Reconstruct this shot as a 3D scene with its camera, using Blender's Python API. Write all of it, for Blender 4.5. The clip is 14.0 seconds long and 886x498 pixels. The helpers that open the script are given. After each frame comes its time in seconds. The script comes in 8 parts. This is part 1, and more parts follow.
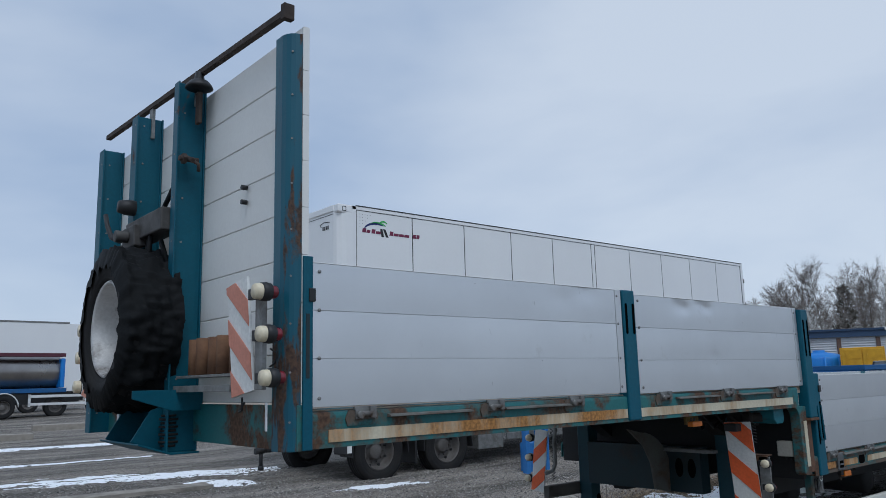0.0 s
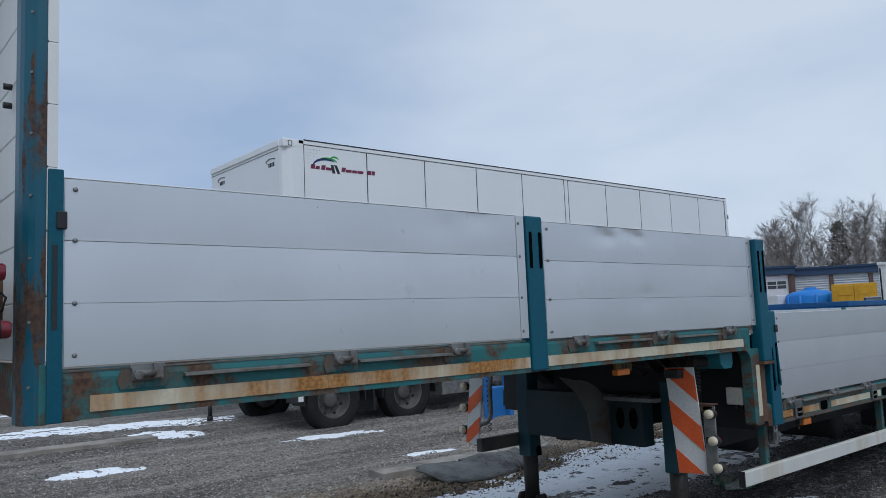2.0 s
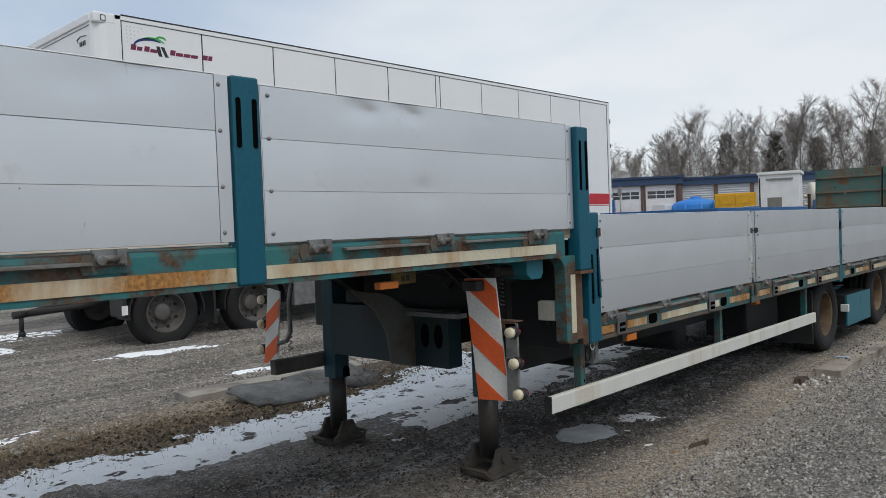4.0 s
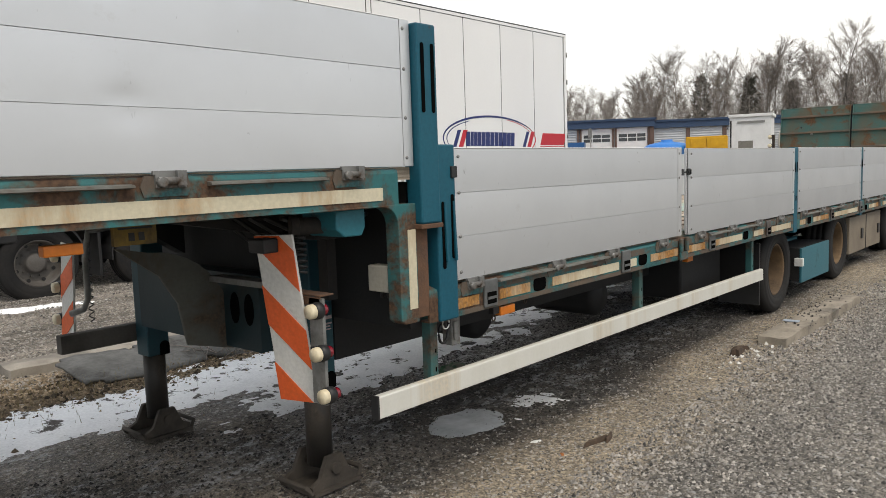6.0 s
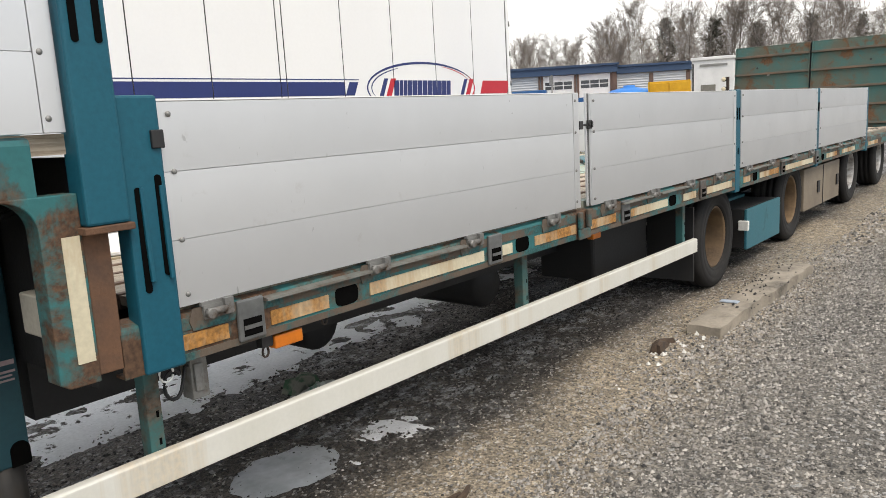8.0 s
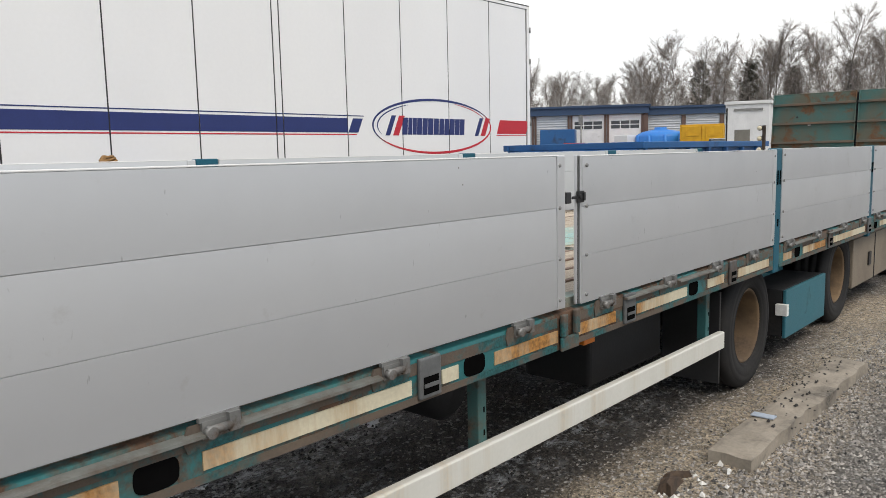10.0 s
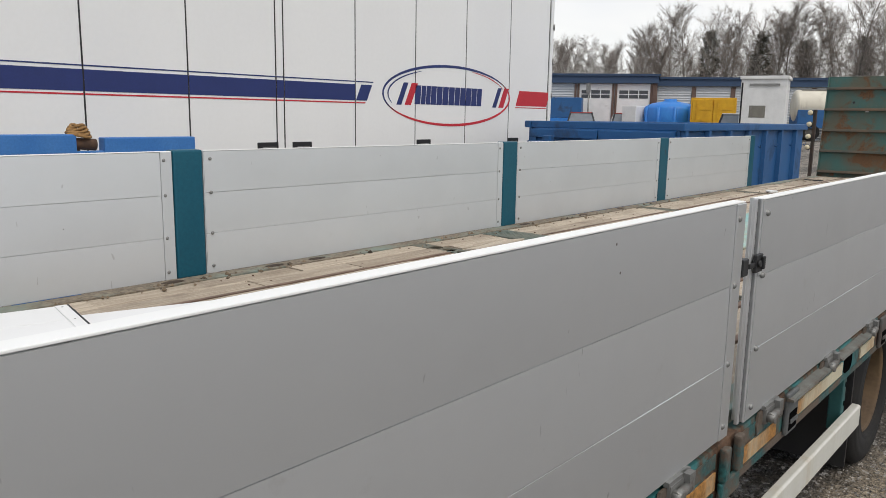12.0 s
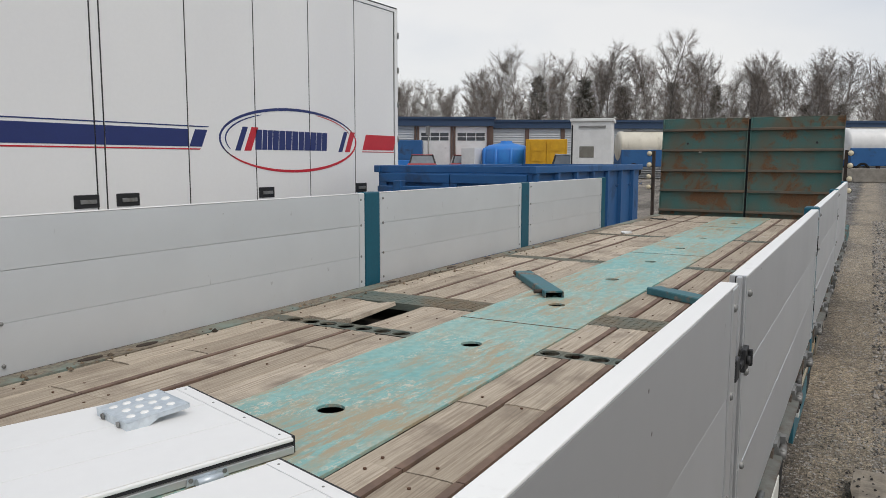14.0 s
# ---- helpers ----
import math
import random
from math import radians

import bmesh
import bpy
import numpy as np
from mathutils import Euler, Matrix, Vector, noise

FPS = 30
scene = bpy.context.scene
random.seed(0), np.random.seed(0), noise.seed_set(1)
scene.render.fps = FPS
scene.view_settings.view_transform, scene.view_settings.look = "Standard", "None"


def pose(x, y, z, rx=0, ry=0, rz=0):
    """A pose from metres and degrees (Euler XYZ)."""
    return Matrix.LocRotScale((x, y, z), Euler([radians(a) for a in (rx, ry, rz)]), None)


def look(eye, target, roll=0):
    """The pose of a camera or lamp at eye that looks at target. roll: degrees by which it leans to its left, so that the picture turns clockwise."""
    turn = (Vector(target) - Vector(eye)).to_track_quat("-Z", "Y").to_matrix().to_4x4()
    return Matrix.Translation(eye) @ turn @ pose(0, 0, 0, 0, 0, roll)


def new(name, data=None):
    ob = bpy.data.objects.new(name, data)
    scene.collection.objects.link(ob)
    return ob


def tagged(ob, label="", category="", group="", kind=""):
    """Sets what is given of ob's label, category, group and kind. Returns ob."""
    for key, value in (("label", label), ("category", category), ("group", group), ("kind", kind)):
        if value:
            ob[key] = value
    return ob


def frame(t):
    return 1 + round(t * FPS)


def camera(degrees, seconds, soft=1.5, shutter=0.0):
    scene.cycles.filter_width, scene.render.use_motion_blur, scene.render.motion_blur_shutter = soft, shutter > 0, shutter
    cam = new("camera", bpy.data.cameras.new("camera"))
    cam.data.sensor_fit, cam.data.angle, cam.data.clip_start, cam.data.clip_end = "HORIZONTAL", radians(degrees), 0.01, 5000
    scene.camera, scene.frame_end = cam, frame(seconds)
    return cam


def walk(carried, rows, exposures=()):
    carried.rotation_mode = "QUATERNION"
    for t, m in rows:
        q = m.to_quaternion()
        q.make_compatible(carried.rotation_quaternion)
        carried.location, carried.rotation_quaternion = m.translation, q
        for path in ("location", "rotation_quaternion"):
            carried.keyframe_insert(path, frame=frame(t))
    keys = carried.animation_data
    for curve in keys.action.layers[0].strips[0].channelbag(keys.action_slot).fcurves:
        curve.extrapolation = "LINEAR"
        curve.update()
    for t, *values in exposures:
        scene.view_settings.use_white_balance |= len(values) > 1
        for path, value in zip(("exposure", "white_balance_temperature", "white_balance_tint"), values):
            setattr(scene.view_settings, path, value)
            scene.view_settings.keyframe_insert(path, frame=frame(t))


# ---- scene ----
cam = camera(60.6, 14.0, 0.7)

PATH = [
    (0, (-1.582, -2.729, 1.594), (-0.313, -1.223, 1.938), -1.5),
    (0.5, (-1.371, -2.68, 1.599), (-0.131, -1.146, 1.933), -1.4),
    (1, (-1.12, -2.688, 1.592), (0.109, -1.141, 1.899), -1.6),
    (1.5, (-0.864, -2.673, 1.587), (0.38, -1.129, 1.849), -2.0),
    (2, (-0.602, -2.552, 1.588), (0.681, -1.03, 1.785), -2.4),
    (2.5, (-0.364, -2.515, 1.578), (0.969, -1.029, 1.703), -2.5),
    (3, (-0.053, -2.519, 1.566), (1.334, -1.079, 1.623), -2.5),
    (5.5, (1.614, -2.148, 1.476), (3.111, -0.832, 1.304), -1.6),
    (6, (1.971, -2.157, 1.474), (3.46, -0.838, 1.267), -1.9),
    (6.5, (2.306, -2.061, 1.454), (3.793, -0.746, 1.207), -2.4),
    (7, (2.654, -1.973, 1.45), (4.142, -0.67, 1.156), -3.0),
    (7.5, (3.031, -1.978, 1.471), (4.53, -0.695, 1.144), -3.3),
    (8, (3.349, -1.929, 1.474), (4.868, -0.673, 1.138), -3.2),
    (10.5, (4.566, -1.361, 1.608), (6.03, -0.016, 1.381), -0.4),
    (11, (4.742, -1.096, 1.641), (6.176, 0.275, 1.386), 0.4),
    (11.5, (4.866, -0.815, 1.722), (6.304, 0.54, 1.412), 0.8),
    (12, (5.012, -0.633, 1.756), (6.496, 0.662, 1.41), 0.9),
    (12.5, (5.138, -0.501, 1.792), (6.684, 0.711, 1.416), 1.1),
    (13, (5.211, -0.357, 1.814), (6.885, 0.694, 1.511), 1.1),
    (13.5, (5.284, -0.245, 1.812), (7.015, 0.729, 1.579), 0.3),
    (14, (5.396, -0.196, 1.787), (7.128, 0.776, 1.553), 0.1),
]
EXPOSURES = [(0.0, -0.24, 5650, 8), (1.5, -0.22, 5680, 8), (3.2, -0.06, 5950, 8), (5.4, 0.42, 7200, 10), (7.5, 0.81, 7300, 11), (8.2, 0.90, 7150, 11), (10.4, 0.47, 6950, 11), (11.3, 0.36, 6950, 11), (12.5, 0.31, 6950, 11), (13.0, 0.26, 6920, 11), (14.0, 0.11, 6850, 11)]
walk(cam, [(t, look(eye, target, roll)) for t, eye, target, roll in PATH], EXPOSURES)

# ---- light ----
CLOUD_BREAK = (0.815, 0.49, 0.305)
SUN_EL, SUN_AZ = 56.0, -112.0  # elevation; angle of the sun's ground direction from +x
world = bpy.data.worlds.new("sky")
scene.world = world
world.use_nodes = True
wt = world.node_tree
wt.nodes.clear()


def wnode(kind, **sets):
    n = wt.nodes.new(kind)
    for k, v in sets.items():
        n.inputs[k].default_value = v
    return n


w_out = wnode("ShaderNodeOutputWorld")
w_bg = wnode("ShaderNodeBackground", Strength=1.06)
w_sky = wt.nodes.new("ShaderNodeTexSky")
w_sky.sky_type, w_sky.sun_disc = "NISHITA", False
w_sky.sun_elevation, w_sky.sun_rotation = radians(SUN_EL), radians(90 - SUN_AZ)
w_dim = wt.nodes.new("ShaderNodeMix")
w_dim.data_type, w_dim.blend_type = "RGBA", "MULTIPLY"
w_dim.inputs["Factor"].default_value = 1.0
w_dim.inputs[7].default_value = (0.10, 0.10, 0.10, 1)
w_co = wt.nodes.new("ShaderNodeTexCoord")
w_map = wt.nodes.new("ShaderNodeMapping")
w_map.inputs["Scale"].default_value = (1.0, 1.0, 2.6)
w_map.inputs["Location"].default_value = (0.35, 0.1, 0.2)
w_n1 = wnode("ShaderNodeTexNoise", Scale=1.7, Detail=5.0, Roughness=0.5, Distortion=0.25)
w_ramp = wt.nodes.new("ShaderNodeValToRGB")
w_ramp.color_ramp.elements[0].position, w_ramp.color_ramp.elements[0].color = 0.30, (0.43, 0.51, 0.635, 1)
w_ramp.color_ramp.elements[1].position, w_ramp.color_ramp.elements[1].color = 0.72, (0.765, 0.785, 0.81, 1)
w_mix = wt.nodes.new("ShaderNodeMix")
w_mix.data_type = "RGBA"
w_mix.inputs["Factor"].default_value = 0.86
L = wt.links.new
L(w_sky.outputs[0], w_dim.inputs[6])
L(w_co.outputs["Generated"], w_map.inputs["Vector"])
L(w_map.outputs[0], w_n1.inputs["Vector"])
# a brighter break in the cloud above the far end of the yard
w_dot = wt.nodes.new("ShaderNodeVectorMath")
w_dot.operation = "DOT_PRODUCT"
w_dot.inputs[1].default_value = CLOUD_BREAK
w_mr = wnode("ShaderNodeMapRange")
w_mr.interpolation_type = "SMOOTHSTEP"
w_mr.inputs[1].default_value, w_mr.inputs[2].default_value, w_mr.inputs[3].default_value, w_mr.inputs[4].default_value = 0.84, 1.0, -0.01, 0.22
w_add = wnode("ShaderNodeMath")
L(w_co.outputs["Generated"], w_dot.inputs[0])
L(w_dot.outputs["Value"], w_mr.inputs[0])
L(w_n1.outputs[0], w_add.inputs[0])
L(w_mr.outputs[0], w_add.inputs[1])
L(w_add.outputs[0], w_ramp.inputs[0])
L(w_dim.outputs[2], w_mix.inputs[6])
L(w_ramp.outputs[0], w_mix.inputs[7])
L(w_mix.outputs[2], w_bg.inputs["Color"])
L(w_bg.outputs[0], w_out.inputs["Surface"])

sun_data = bpy.data.lights.new("sun", "SUN")
sun_data.energy, sun_data.angle, sun_data.color = 1.35, radians(28), (1.0, 0.96, 0.9)
sun = new("sun", sun_data)
sun.matrix_world = look((0, 0, 0), (-math.cos(radians(SUN_EL)) * math.cos(radians(SUN_AZ)),
                                    -math.cos(radians(SUN_EL)) * math.sin(radians(SUN_AZ)), -math.sin(radians(SUN_EL))))
sun.location = (0, -20, 30)


# ---- materials ----
def mat_new(name):
    m = bpy.data.materials.new(name)
    m.use_nodes = True
    nt = m.node_tree
    return m, nt, nt.nodes["Principled BSDF"]


def nnode(nt, kind, **sets):
    n = nt.nodes.new(kind)
    for k, v in sets.items():
        n.inputs[k].default_value = v
    return n


def coords(nt, scale=(1, 1, 1), kind="Object", loc=(0, 0, 0)):
    co = nt.nodes.new("ShaderNodeTexCoord")
    mp = nnode(nt, "ShaderNodeMapping", Scale=scale, Location=loc)
    nt.links.new(co.outputs[kind], mp.inputs["Vector"])
    return mp.outputs[0]


def noise_of(nt, vec, scale, detail=4.0, rough=0.55, dist=0.0):
    n = nnode(nt, "ShaderNodeTexNoise", Scale=scale, Detail=detail, Roughness=rough, Distortion=dist)
    nt.links.new(vec, n.inputs["Vector"])
    return n.outputs[0]


def ramp_of(nt, fac, a, b, ca=(0, 0, 0, 1), cb=(1, 1, 1, 1)):
    r = nt.nodes.new("ShaderNodeValToRGB")
    r.color_ramp.elements[0].position, r.color_ramp.elements[0].color = a, ca
    r.color_ramp.elements[1].position, r.color_ramp.elements[1].color = b, cb
    nt.links.new(fac, r.inputs[0])
    return r.outputs[0]


def mix_of(nt, fac, a, b, blend="MIX"):
    n = nt.nodes.new("ShaderNodeMix")
    n.data_type, n.blend_type = "RGBA", blend
    for sock, v in ((n.inputs[0], fac), (n.inputs[6], a), (n.inputs[7], b)):
        if isinstance(v, (tuple, float, int)):
            sock.default_value = v if not isinstance(v, tuple) else (*v, 1)[:4]
        else:
            nt.links.new(v, sock)
    return n.outputs[2]


def bump_of(nt, bsdf, height, strength=0.3, dist=0.01):
    b = nnode(nt, "ShaderNodeBump", Strength=strength, Distance=dist)
    nt.links.new(height, b.inputs["Height"])
    nt.links.new(b.outputs[0], bsdf.inputs["Normal"])


def surface(name, base, second=None, rough=0.5, metal=0.0, scale=3.0, spread=(0.35, 0.7), grain=60.0, bump=0.15, dirt=None, dirt_at=(0.55, 0.75),
            dirt_scale=1.3, stretch=(1, 1, 1), rough2=None, per_object=0.0, dirt_rough=None, spec=0.5, speck=0.25):
    """A worn surface: two colours in large blotches, a fine grain, and patches of dirt or rust with their own roughness."""
    m, nt, bs = mat_new(name)
    vec = coords(nt, stretch)
    second = second or tuple(c * 0.8 for c in base)
    big = noise_of(nt, vec, scale, 5)
    fine = noise_of(nt, coords(nt), grain, 3)
    col = mix_of(nt, ramp_of(nt, big, *spread), base, second)
    col = mix_of(nt, speck, col, ramp_of(nt, fine, 0.3, 0.7, (0.6, 0.6, 0.6, 1), (1.25, 1.25, 1.25, 1)), "MULTIPLY")
    if per_object:
        info = nt.nodes.new("ShaderNodeObjectInfo")
        lo = 1 - per_object
        col = mix_of(nt, 1.0, col, ramp_of(nt, info.outputs["Random"], 0, 1, (lo, lo, lo, 1), (1 + per_object,) * 3 + (1,)), "MULTIPLY")
    bs.inputs["Metallic"].default_value = metal
    bs.inputs["Specular IOR Level"].default_value = spec
    r = ramp_of(nt, big, 0.3, 0.7, (rough,) * 3 + (1,), ((rough2 if rough2 is not None else min(1, rough + 0.15)),) * 3 + (1,))
    if dirt:
        d = ramp_of(nt, noise_of(nt, vec, dirt_scale, 9, 0.68, 0.3), *dirt_at)
        rust = mix_of(nt, ramp_of(nt, fine, 0.35, 0.65), dirt, tuple(c * 0.45 for c in dirt))
        col = mix_of(nt, d, col, rust)
        r = mix_of(nt, d, r, (dirt_rough or 0.85,) * 3)
        inv = nnode(nt, "ShaderNodeMath")
        inv.operation = "MULTIPLY_ADD"
        nt.links.new(d, inv.inputs[0])
        inv.inputs[1].default_value, inv.inputs[2].default_value = -metal, metal
        nt.links.new(inv.outputs[0], bs.inputs["Metallic"])
    nt.links.new(col, bs.inputs["Base Color"])
    nt.links.new(r, bs.inputs["Roughness"])
    if bump:
        bump_of(nt, bs, fine, bump, 0.004)
    return m


RUST = (0.13, 0.055, 0.025)
TEAL = surface("teal_paint", (0.002, 0.078, 0.124), (0.005, 0.094, 0.138), 0.42, spec=0.35, scale=2.0, dirt=RUST, dirt_at=(0.63, 0.69), dirt_scale=3.4, stretch=(1, 1, 0.55))
TEAL_RUST = surface("rusty_teal_paint", (0.014, 0.122, 0.130), (0.028, 0.15, 0.148), 0.5, scale=2.5, dirt=(0.115, 0.062, 0.035), dirt_at=(0.45, 0.54), dirt_scale=3.0)
# teal paint darkened in its colour for the shade under the decks
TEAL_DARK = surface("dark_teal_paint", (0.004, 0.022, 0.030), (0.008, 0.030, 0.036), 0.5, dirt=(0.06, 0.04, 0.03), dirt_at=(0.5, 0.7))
CHASSIS = surface("dirty_black_chassis", (0.009, 0.010, 0.012), (0.018, 0.018, 0.018), 0.65, scale=4, dirt=(0.05, 0.037, 0.028), dirt_at=(0.54, 0.78), bump=0.3)
RUSTY = surface("rusted_steel", (0.15, 0.075, 0.04), (0.07, 0.045, 0.035), 0.85, scale=9, grain=120, bump=0.5)
# brown disc colour darkened to paint the shade deep in the rim
DISC_DARK = surface("grimy_dark_wheel_disc", (0.060, 0.042, 0.028), (0.035, 0.027, 0.02), 0.8, scale=9, bump=0.4)
STEEL = surface("galvanised_steel", (0.30, 0.30, 0.29), (0.20, 0.20, 0.19), 0.5, metal=0.6, scale=14, dirt=(0.13, 0.09, 0.06), dirt_at=(0.55, 0.72), dirt_scale=6)
ZINC = surface("bright_zinc", (0.72, 0.78, 0.82), (0.56, 0.62, 0.67), 0.34, metal=0.55, scale=18)
# matt near-black that paints the shade inside slots, openings and pits
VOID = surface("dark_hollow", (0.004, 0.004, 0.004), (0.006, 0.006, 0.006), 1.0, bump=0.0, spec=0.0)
TOOL_TEAL = surface("pale_teal_box_paint", (0.022, 0.125, 0.165), (0.03, 0.15, 0.185), 0.45, scale=2, dirt=(0.08, 0.07, 0.06), dirt_at=(0.62, 0.75))
BLACK = surface("black_plastic", (0.018, 0.018, 0.019), None, 0.45)
RUBBER = surface("tyre_rubber", (0.013, 0.013, 0.014), (0.024, 0.023, 0.022), 0.8, scale=5, spec=0.3, dirt=(0.042, 0.039, 0.035), dirt_at=(0.55, 0.8), bump=0.3)
RIM_DUST = surface("dusty_brown_rim", (0.17, 0.110, 0.056), (0.085, 0.056, 0.034), 0.75, scale=6, dirt=(0.09, 0.06, 0.04))
RIM_ALU = surface("brushed_aluminium_rim", (0.50, 0.50, 0.50), (0.38, 0.38, 0.38), 0.38, metal=0.8, dirt=(0.16, 0.14, 0.12), dirt_at=(0.45, 0.65), dirt_scale=5)
RIM_OLD = surface("tarnished_silver_rim", (0.68, 0.67, 0.65), (0.52, 0.51, 0.49), 0.45, metal=0.3, scale=5, dirt=(0.14, 0.10, 0.07), dirt_at=(0.50, 0.66), dirt_scale=4)
RAIL_GRIME = surface("grimy_brown_rail", (0.085, 0.066, 0.052), (0.13, 0.098, 0.072), 0.75, scale=5, grain=90, bump=0.4, dirt=(0.018, 0.115, 0.118), dirt_at=(0.49, 0.56), dirt_scale=3.2, dirt_rough=0.5)
CLOD = surface("dark_asphalt_crumbs", (0.045, 0.041, 0.038), (0.028, 0.026, 0.024), 0.8, scale=12, grain=150, bump=0.4)
RIM_GREY = surface("grey_steel_rim", (0.16, 0.15, 0.14), (0.09, 0.082, 0.075), 0.6, metal=0.3, dirt=(0.12, 0.09, 0.07), dirt_scale=6)
BOX_WHITE = surface("white_trailer_panel", (0.82, 0.82, 0.81), (0.79, 0.79, 0.785), 0.3, scale=0.8, grain=20, bump=0.0, speck=0.03, dirt=(0.6, 0.58, 0.55), dirt_at=(0.68, 0.95), dirt_scale=1.1, stretch=(1, 1, 0.35), dirt_rough=0.5)
WHITE_PAINT = surface("white_paint", (0.76, 0.76, 0.75), (0.66, 0.66, 0.65), 0.4, scale=2, bump=0.04, dirt=(0.4, 0.37, 0.33), dirt_at=(0.62, 0.85))
NAVY = surface("navy_vinyl", (0.012, 0.025, 0.13), (0.015, 0.03, 0.15), 0.35, bump=0.0)
RED_VINYL = surface("red_vinyl", (0.55, 0.015, 0.03), (0.5, 0.02, 0.035), 0.35, bump=0.0)
GREEN_VINYL = surface("green_vinyl", (0.05, 0.42, 0.07), None, 0.35, bump=0.0)
SEAM = surface("dark_seal", (0.03, 0.03, 0.032), None, 0.7)
BLUE_STEEL = surface("blue_container_paint", (0.008, 0.085, 0.245), (0.016, 0.108, 0.285), 0.45, scale=1.5, dirt=(0.045, 0.05, 0.06), dirt_at=(0.55, 0.75))
BLUE_BRIGHT = surface("bright_blue_plastic", (0.015, 0.17, 0.55), (0.02, 0.21, 0.6), 0.4, bump=0.03)
YELLOW = surface("yellow_container_paint", (0.64, 0.35, 0.010), (0.54, 0.28, 0.010), 0.5, dirt=(0.2, 0.1, 0.03), dirt_at=(0.62, 0.8))
RED_PAINT = surface("red_paint", (0.38, 0.03, 0.025), None, 0.35)
CONCRETE = surface("worn_concrete", (0.34, 0.31, 0.265), (0.24, 0.215, 0.185), 0.9, scale=5, grain=90, bump=0.5, dirt=(0.12, 0.11, 0.095), dirt_at=(0.5, 0.7))
PALE_CONCRETE = surface("pale_beige_concrete", (0.35, 0.305, 0.245), (0.24, 0.21, 0.17), 0.9, scale=5, grain=60, bump=0.8, dirt=(0.16, 0.14, 0.115), dirt_at=(0.50, 0.66), dirt_scale=3)
MAT_RUBBER = surface("old_rubber_mat", (0.13, 0.13, 0.125), (0.08, 0.08, 0.077), 0.7, scale=5, grain=30, bump=0.6, speck=0.5, dirt=(0.08, 0.078, 0.072), dirt_at=(0.52, 0.62), dirt_scale=4)
LENS_RED = surface("red_lamp_lens", (0.20, 0.006, 0.016), (0.14, 0.006, 0.013), 0.2, bump=0.0, spec=0.7)
LENS_WHITE = surface("cream_lamp_lens", (0.74, 0.66, 0.48), (0.66, 0.57, 0.40), 0.3, scale=20, bump=0.05)
LENS_AMBER = surface("amber_lamp_lens", (0.62, 0.17, 0.012), (0.5, 0.13, 0.01), 0.3, bump=0.05)
FABRIC = surface("dark_tarpaulin", (0.006, 0.007, 0.008), (0.011, 0.012, 0.013), 0.65, scale=9, bump=0.6, spec=0.15)
ROPE = surface("orange_rope", (0.36, 0.20, 0.07), (0.2, 0.11, 0.05), 0.9, scale=40)
GLASS = surface("dark_window_glass", (0.03, 0.035, 0.04), None, 0.06, bump=0.0, spec=0.8)
CORRUGATED = surface("pale_grey_sheet_cladding", (0.50, 0.52, 0.54), (0.44, 0.46, 0.48), 0.5, scale=0.7, bump=0.03)
FASCIA = surface("blue_fascia", (0.025, 0.055, 0.115), (0.03, 0.065, 0.13), 0.5, bump=0.0)
BRICK_TONE = surface("brown_brickwork", (0.15, 0.10, 0.082), (0.115, 0.075, 0.062), 0.9, scale=3)
TWIG = surface("bare_birch_twigs", (0.25, 0.218, 0.195), (0.185, 0.158, 0.14), 0.9, scale=0.4)
BARK = surface("birch_bark", (0.26, 0.24, 0.22), (0.07, 0.06, 0.055), 0.9, scale=3, stretch=(1, 1, 4))
NEEDLES = surface("dark_pine_needles", (0.055, 0.054, 0.040), (0.075, 0.070, 0.052), 0.9, scale=0.6)
GRASS = surface("dry_grass", (0.24, 0.19, 0.10), (0.15, 0.13, 0.07), 0.9, scale=4)
SALMON = surface("faded_salmon_sheeting", (0.62, 0.25, 0.17), (0.54, 0.22, 0.15), 0.5, scale=7, bump=0.03, dirt=(0.3, 0.2, 0.15), dirt_at=(0.64, 0.76), dirt_scale=5)
ORANGE = surface("orange_reflective_sheeting", (0.86, 0.145, 0.035), (0.78, 0.125, 0.03), 0.4, scale=5, bump=0.03, dirt=(0.35, 0.14, 0.06), dirt_at=(0.64, 0.78), dirt_scale=5)
OFF_WHITE = surface("grey_white_sheeting", (0.78, 0.78, 0.75), (0.70, 0.70, 0.67), 0.45, scale=6, bump=0.03, dirt=(0.3, 0.26, 0.2), dirt_at=(0.62, 0.78), dirt_scale=5)
TAPE = surface("rust_stained_cream_tape", (0.62, 0.565, 0.42), (0.54, 0.485, 0.35), 0.4, scale=3, bump=0.05, dirt=(0.47, 0.22, 0.055), dirt_at=(0.44, 0.60), dirt_scale=1.5, stretch=(1.2, 1, 0.25), dirt_rough=0.6)
GUARD_ALU = surface("stained_white_aluminium", (0.70, 0.695, 0.645), (0.64, 0.632, 0.57), 0.38, metal=0.15, scale=3, bump=0.0, speck=0.08, dirt=(0.58, 0.40, 0.17), dirt_at=(0.54, 0.76), dirt_scale=1.2, stretch=(1.6, 1, 0.05), dirt_rough=0.6)
HEAD_WHITE = surface("weathered_white_board", (0.80, 0.795, 0.76), (0.74, 0.735, 0.70), 0.45, scale=2, bump=0.02, speck=0.06, dirt=(0.33, 0.29, 0.22), dirt_at=(0.62, 0.82), dirt_scale=1.8)
PIPE_RUST = surface("rust_brown_tube", (0.17, 0.085, 0.04), (0.10, 0.05, 0.028), 0.8, scale=12, bump=0.3)
RAIL_RUST = surface("dark_rusty_bar", (0.065, 0.045, 0.035), (0.035, 0.028, 0.024), 0.8, scale=8, bump=0.3)


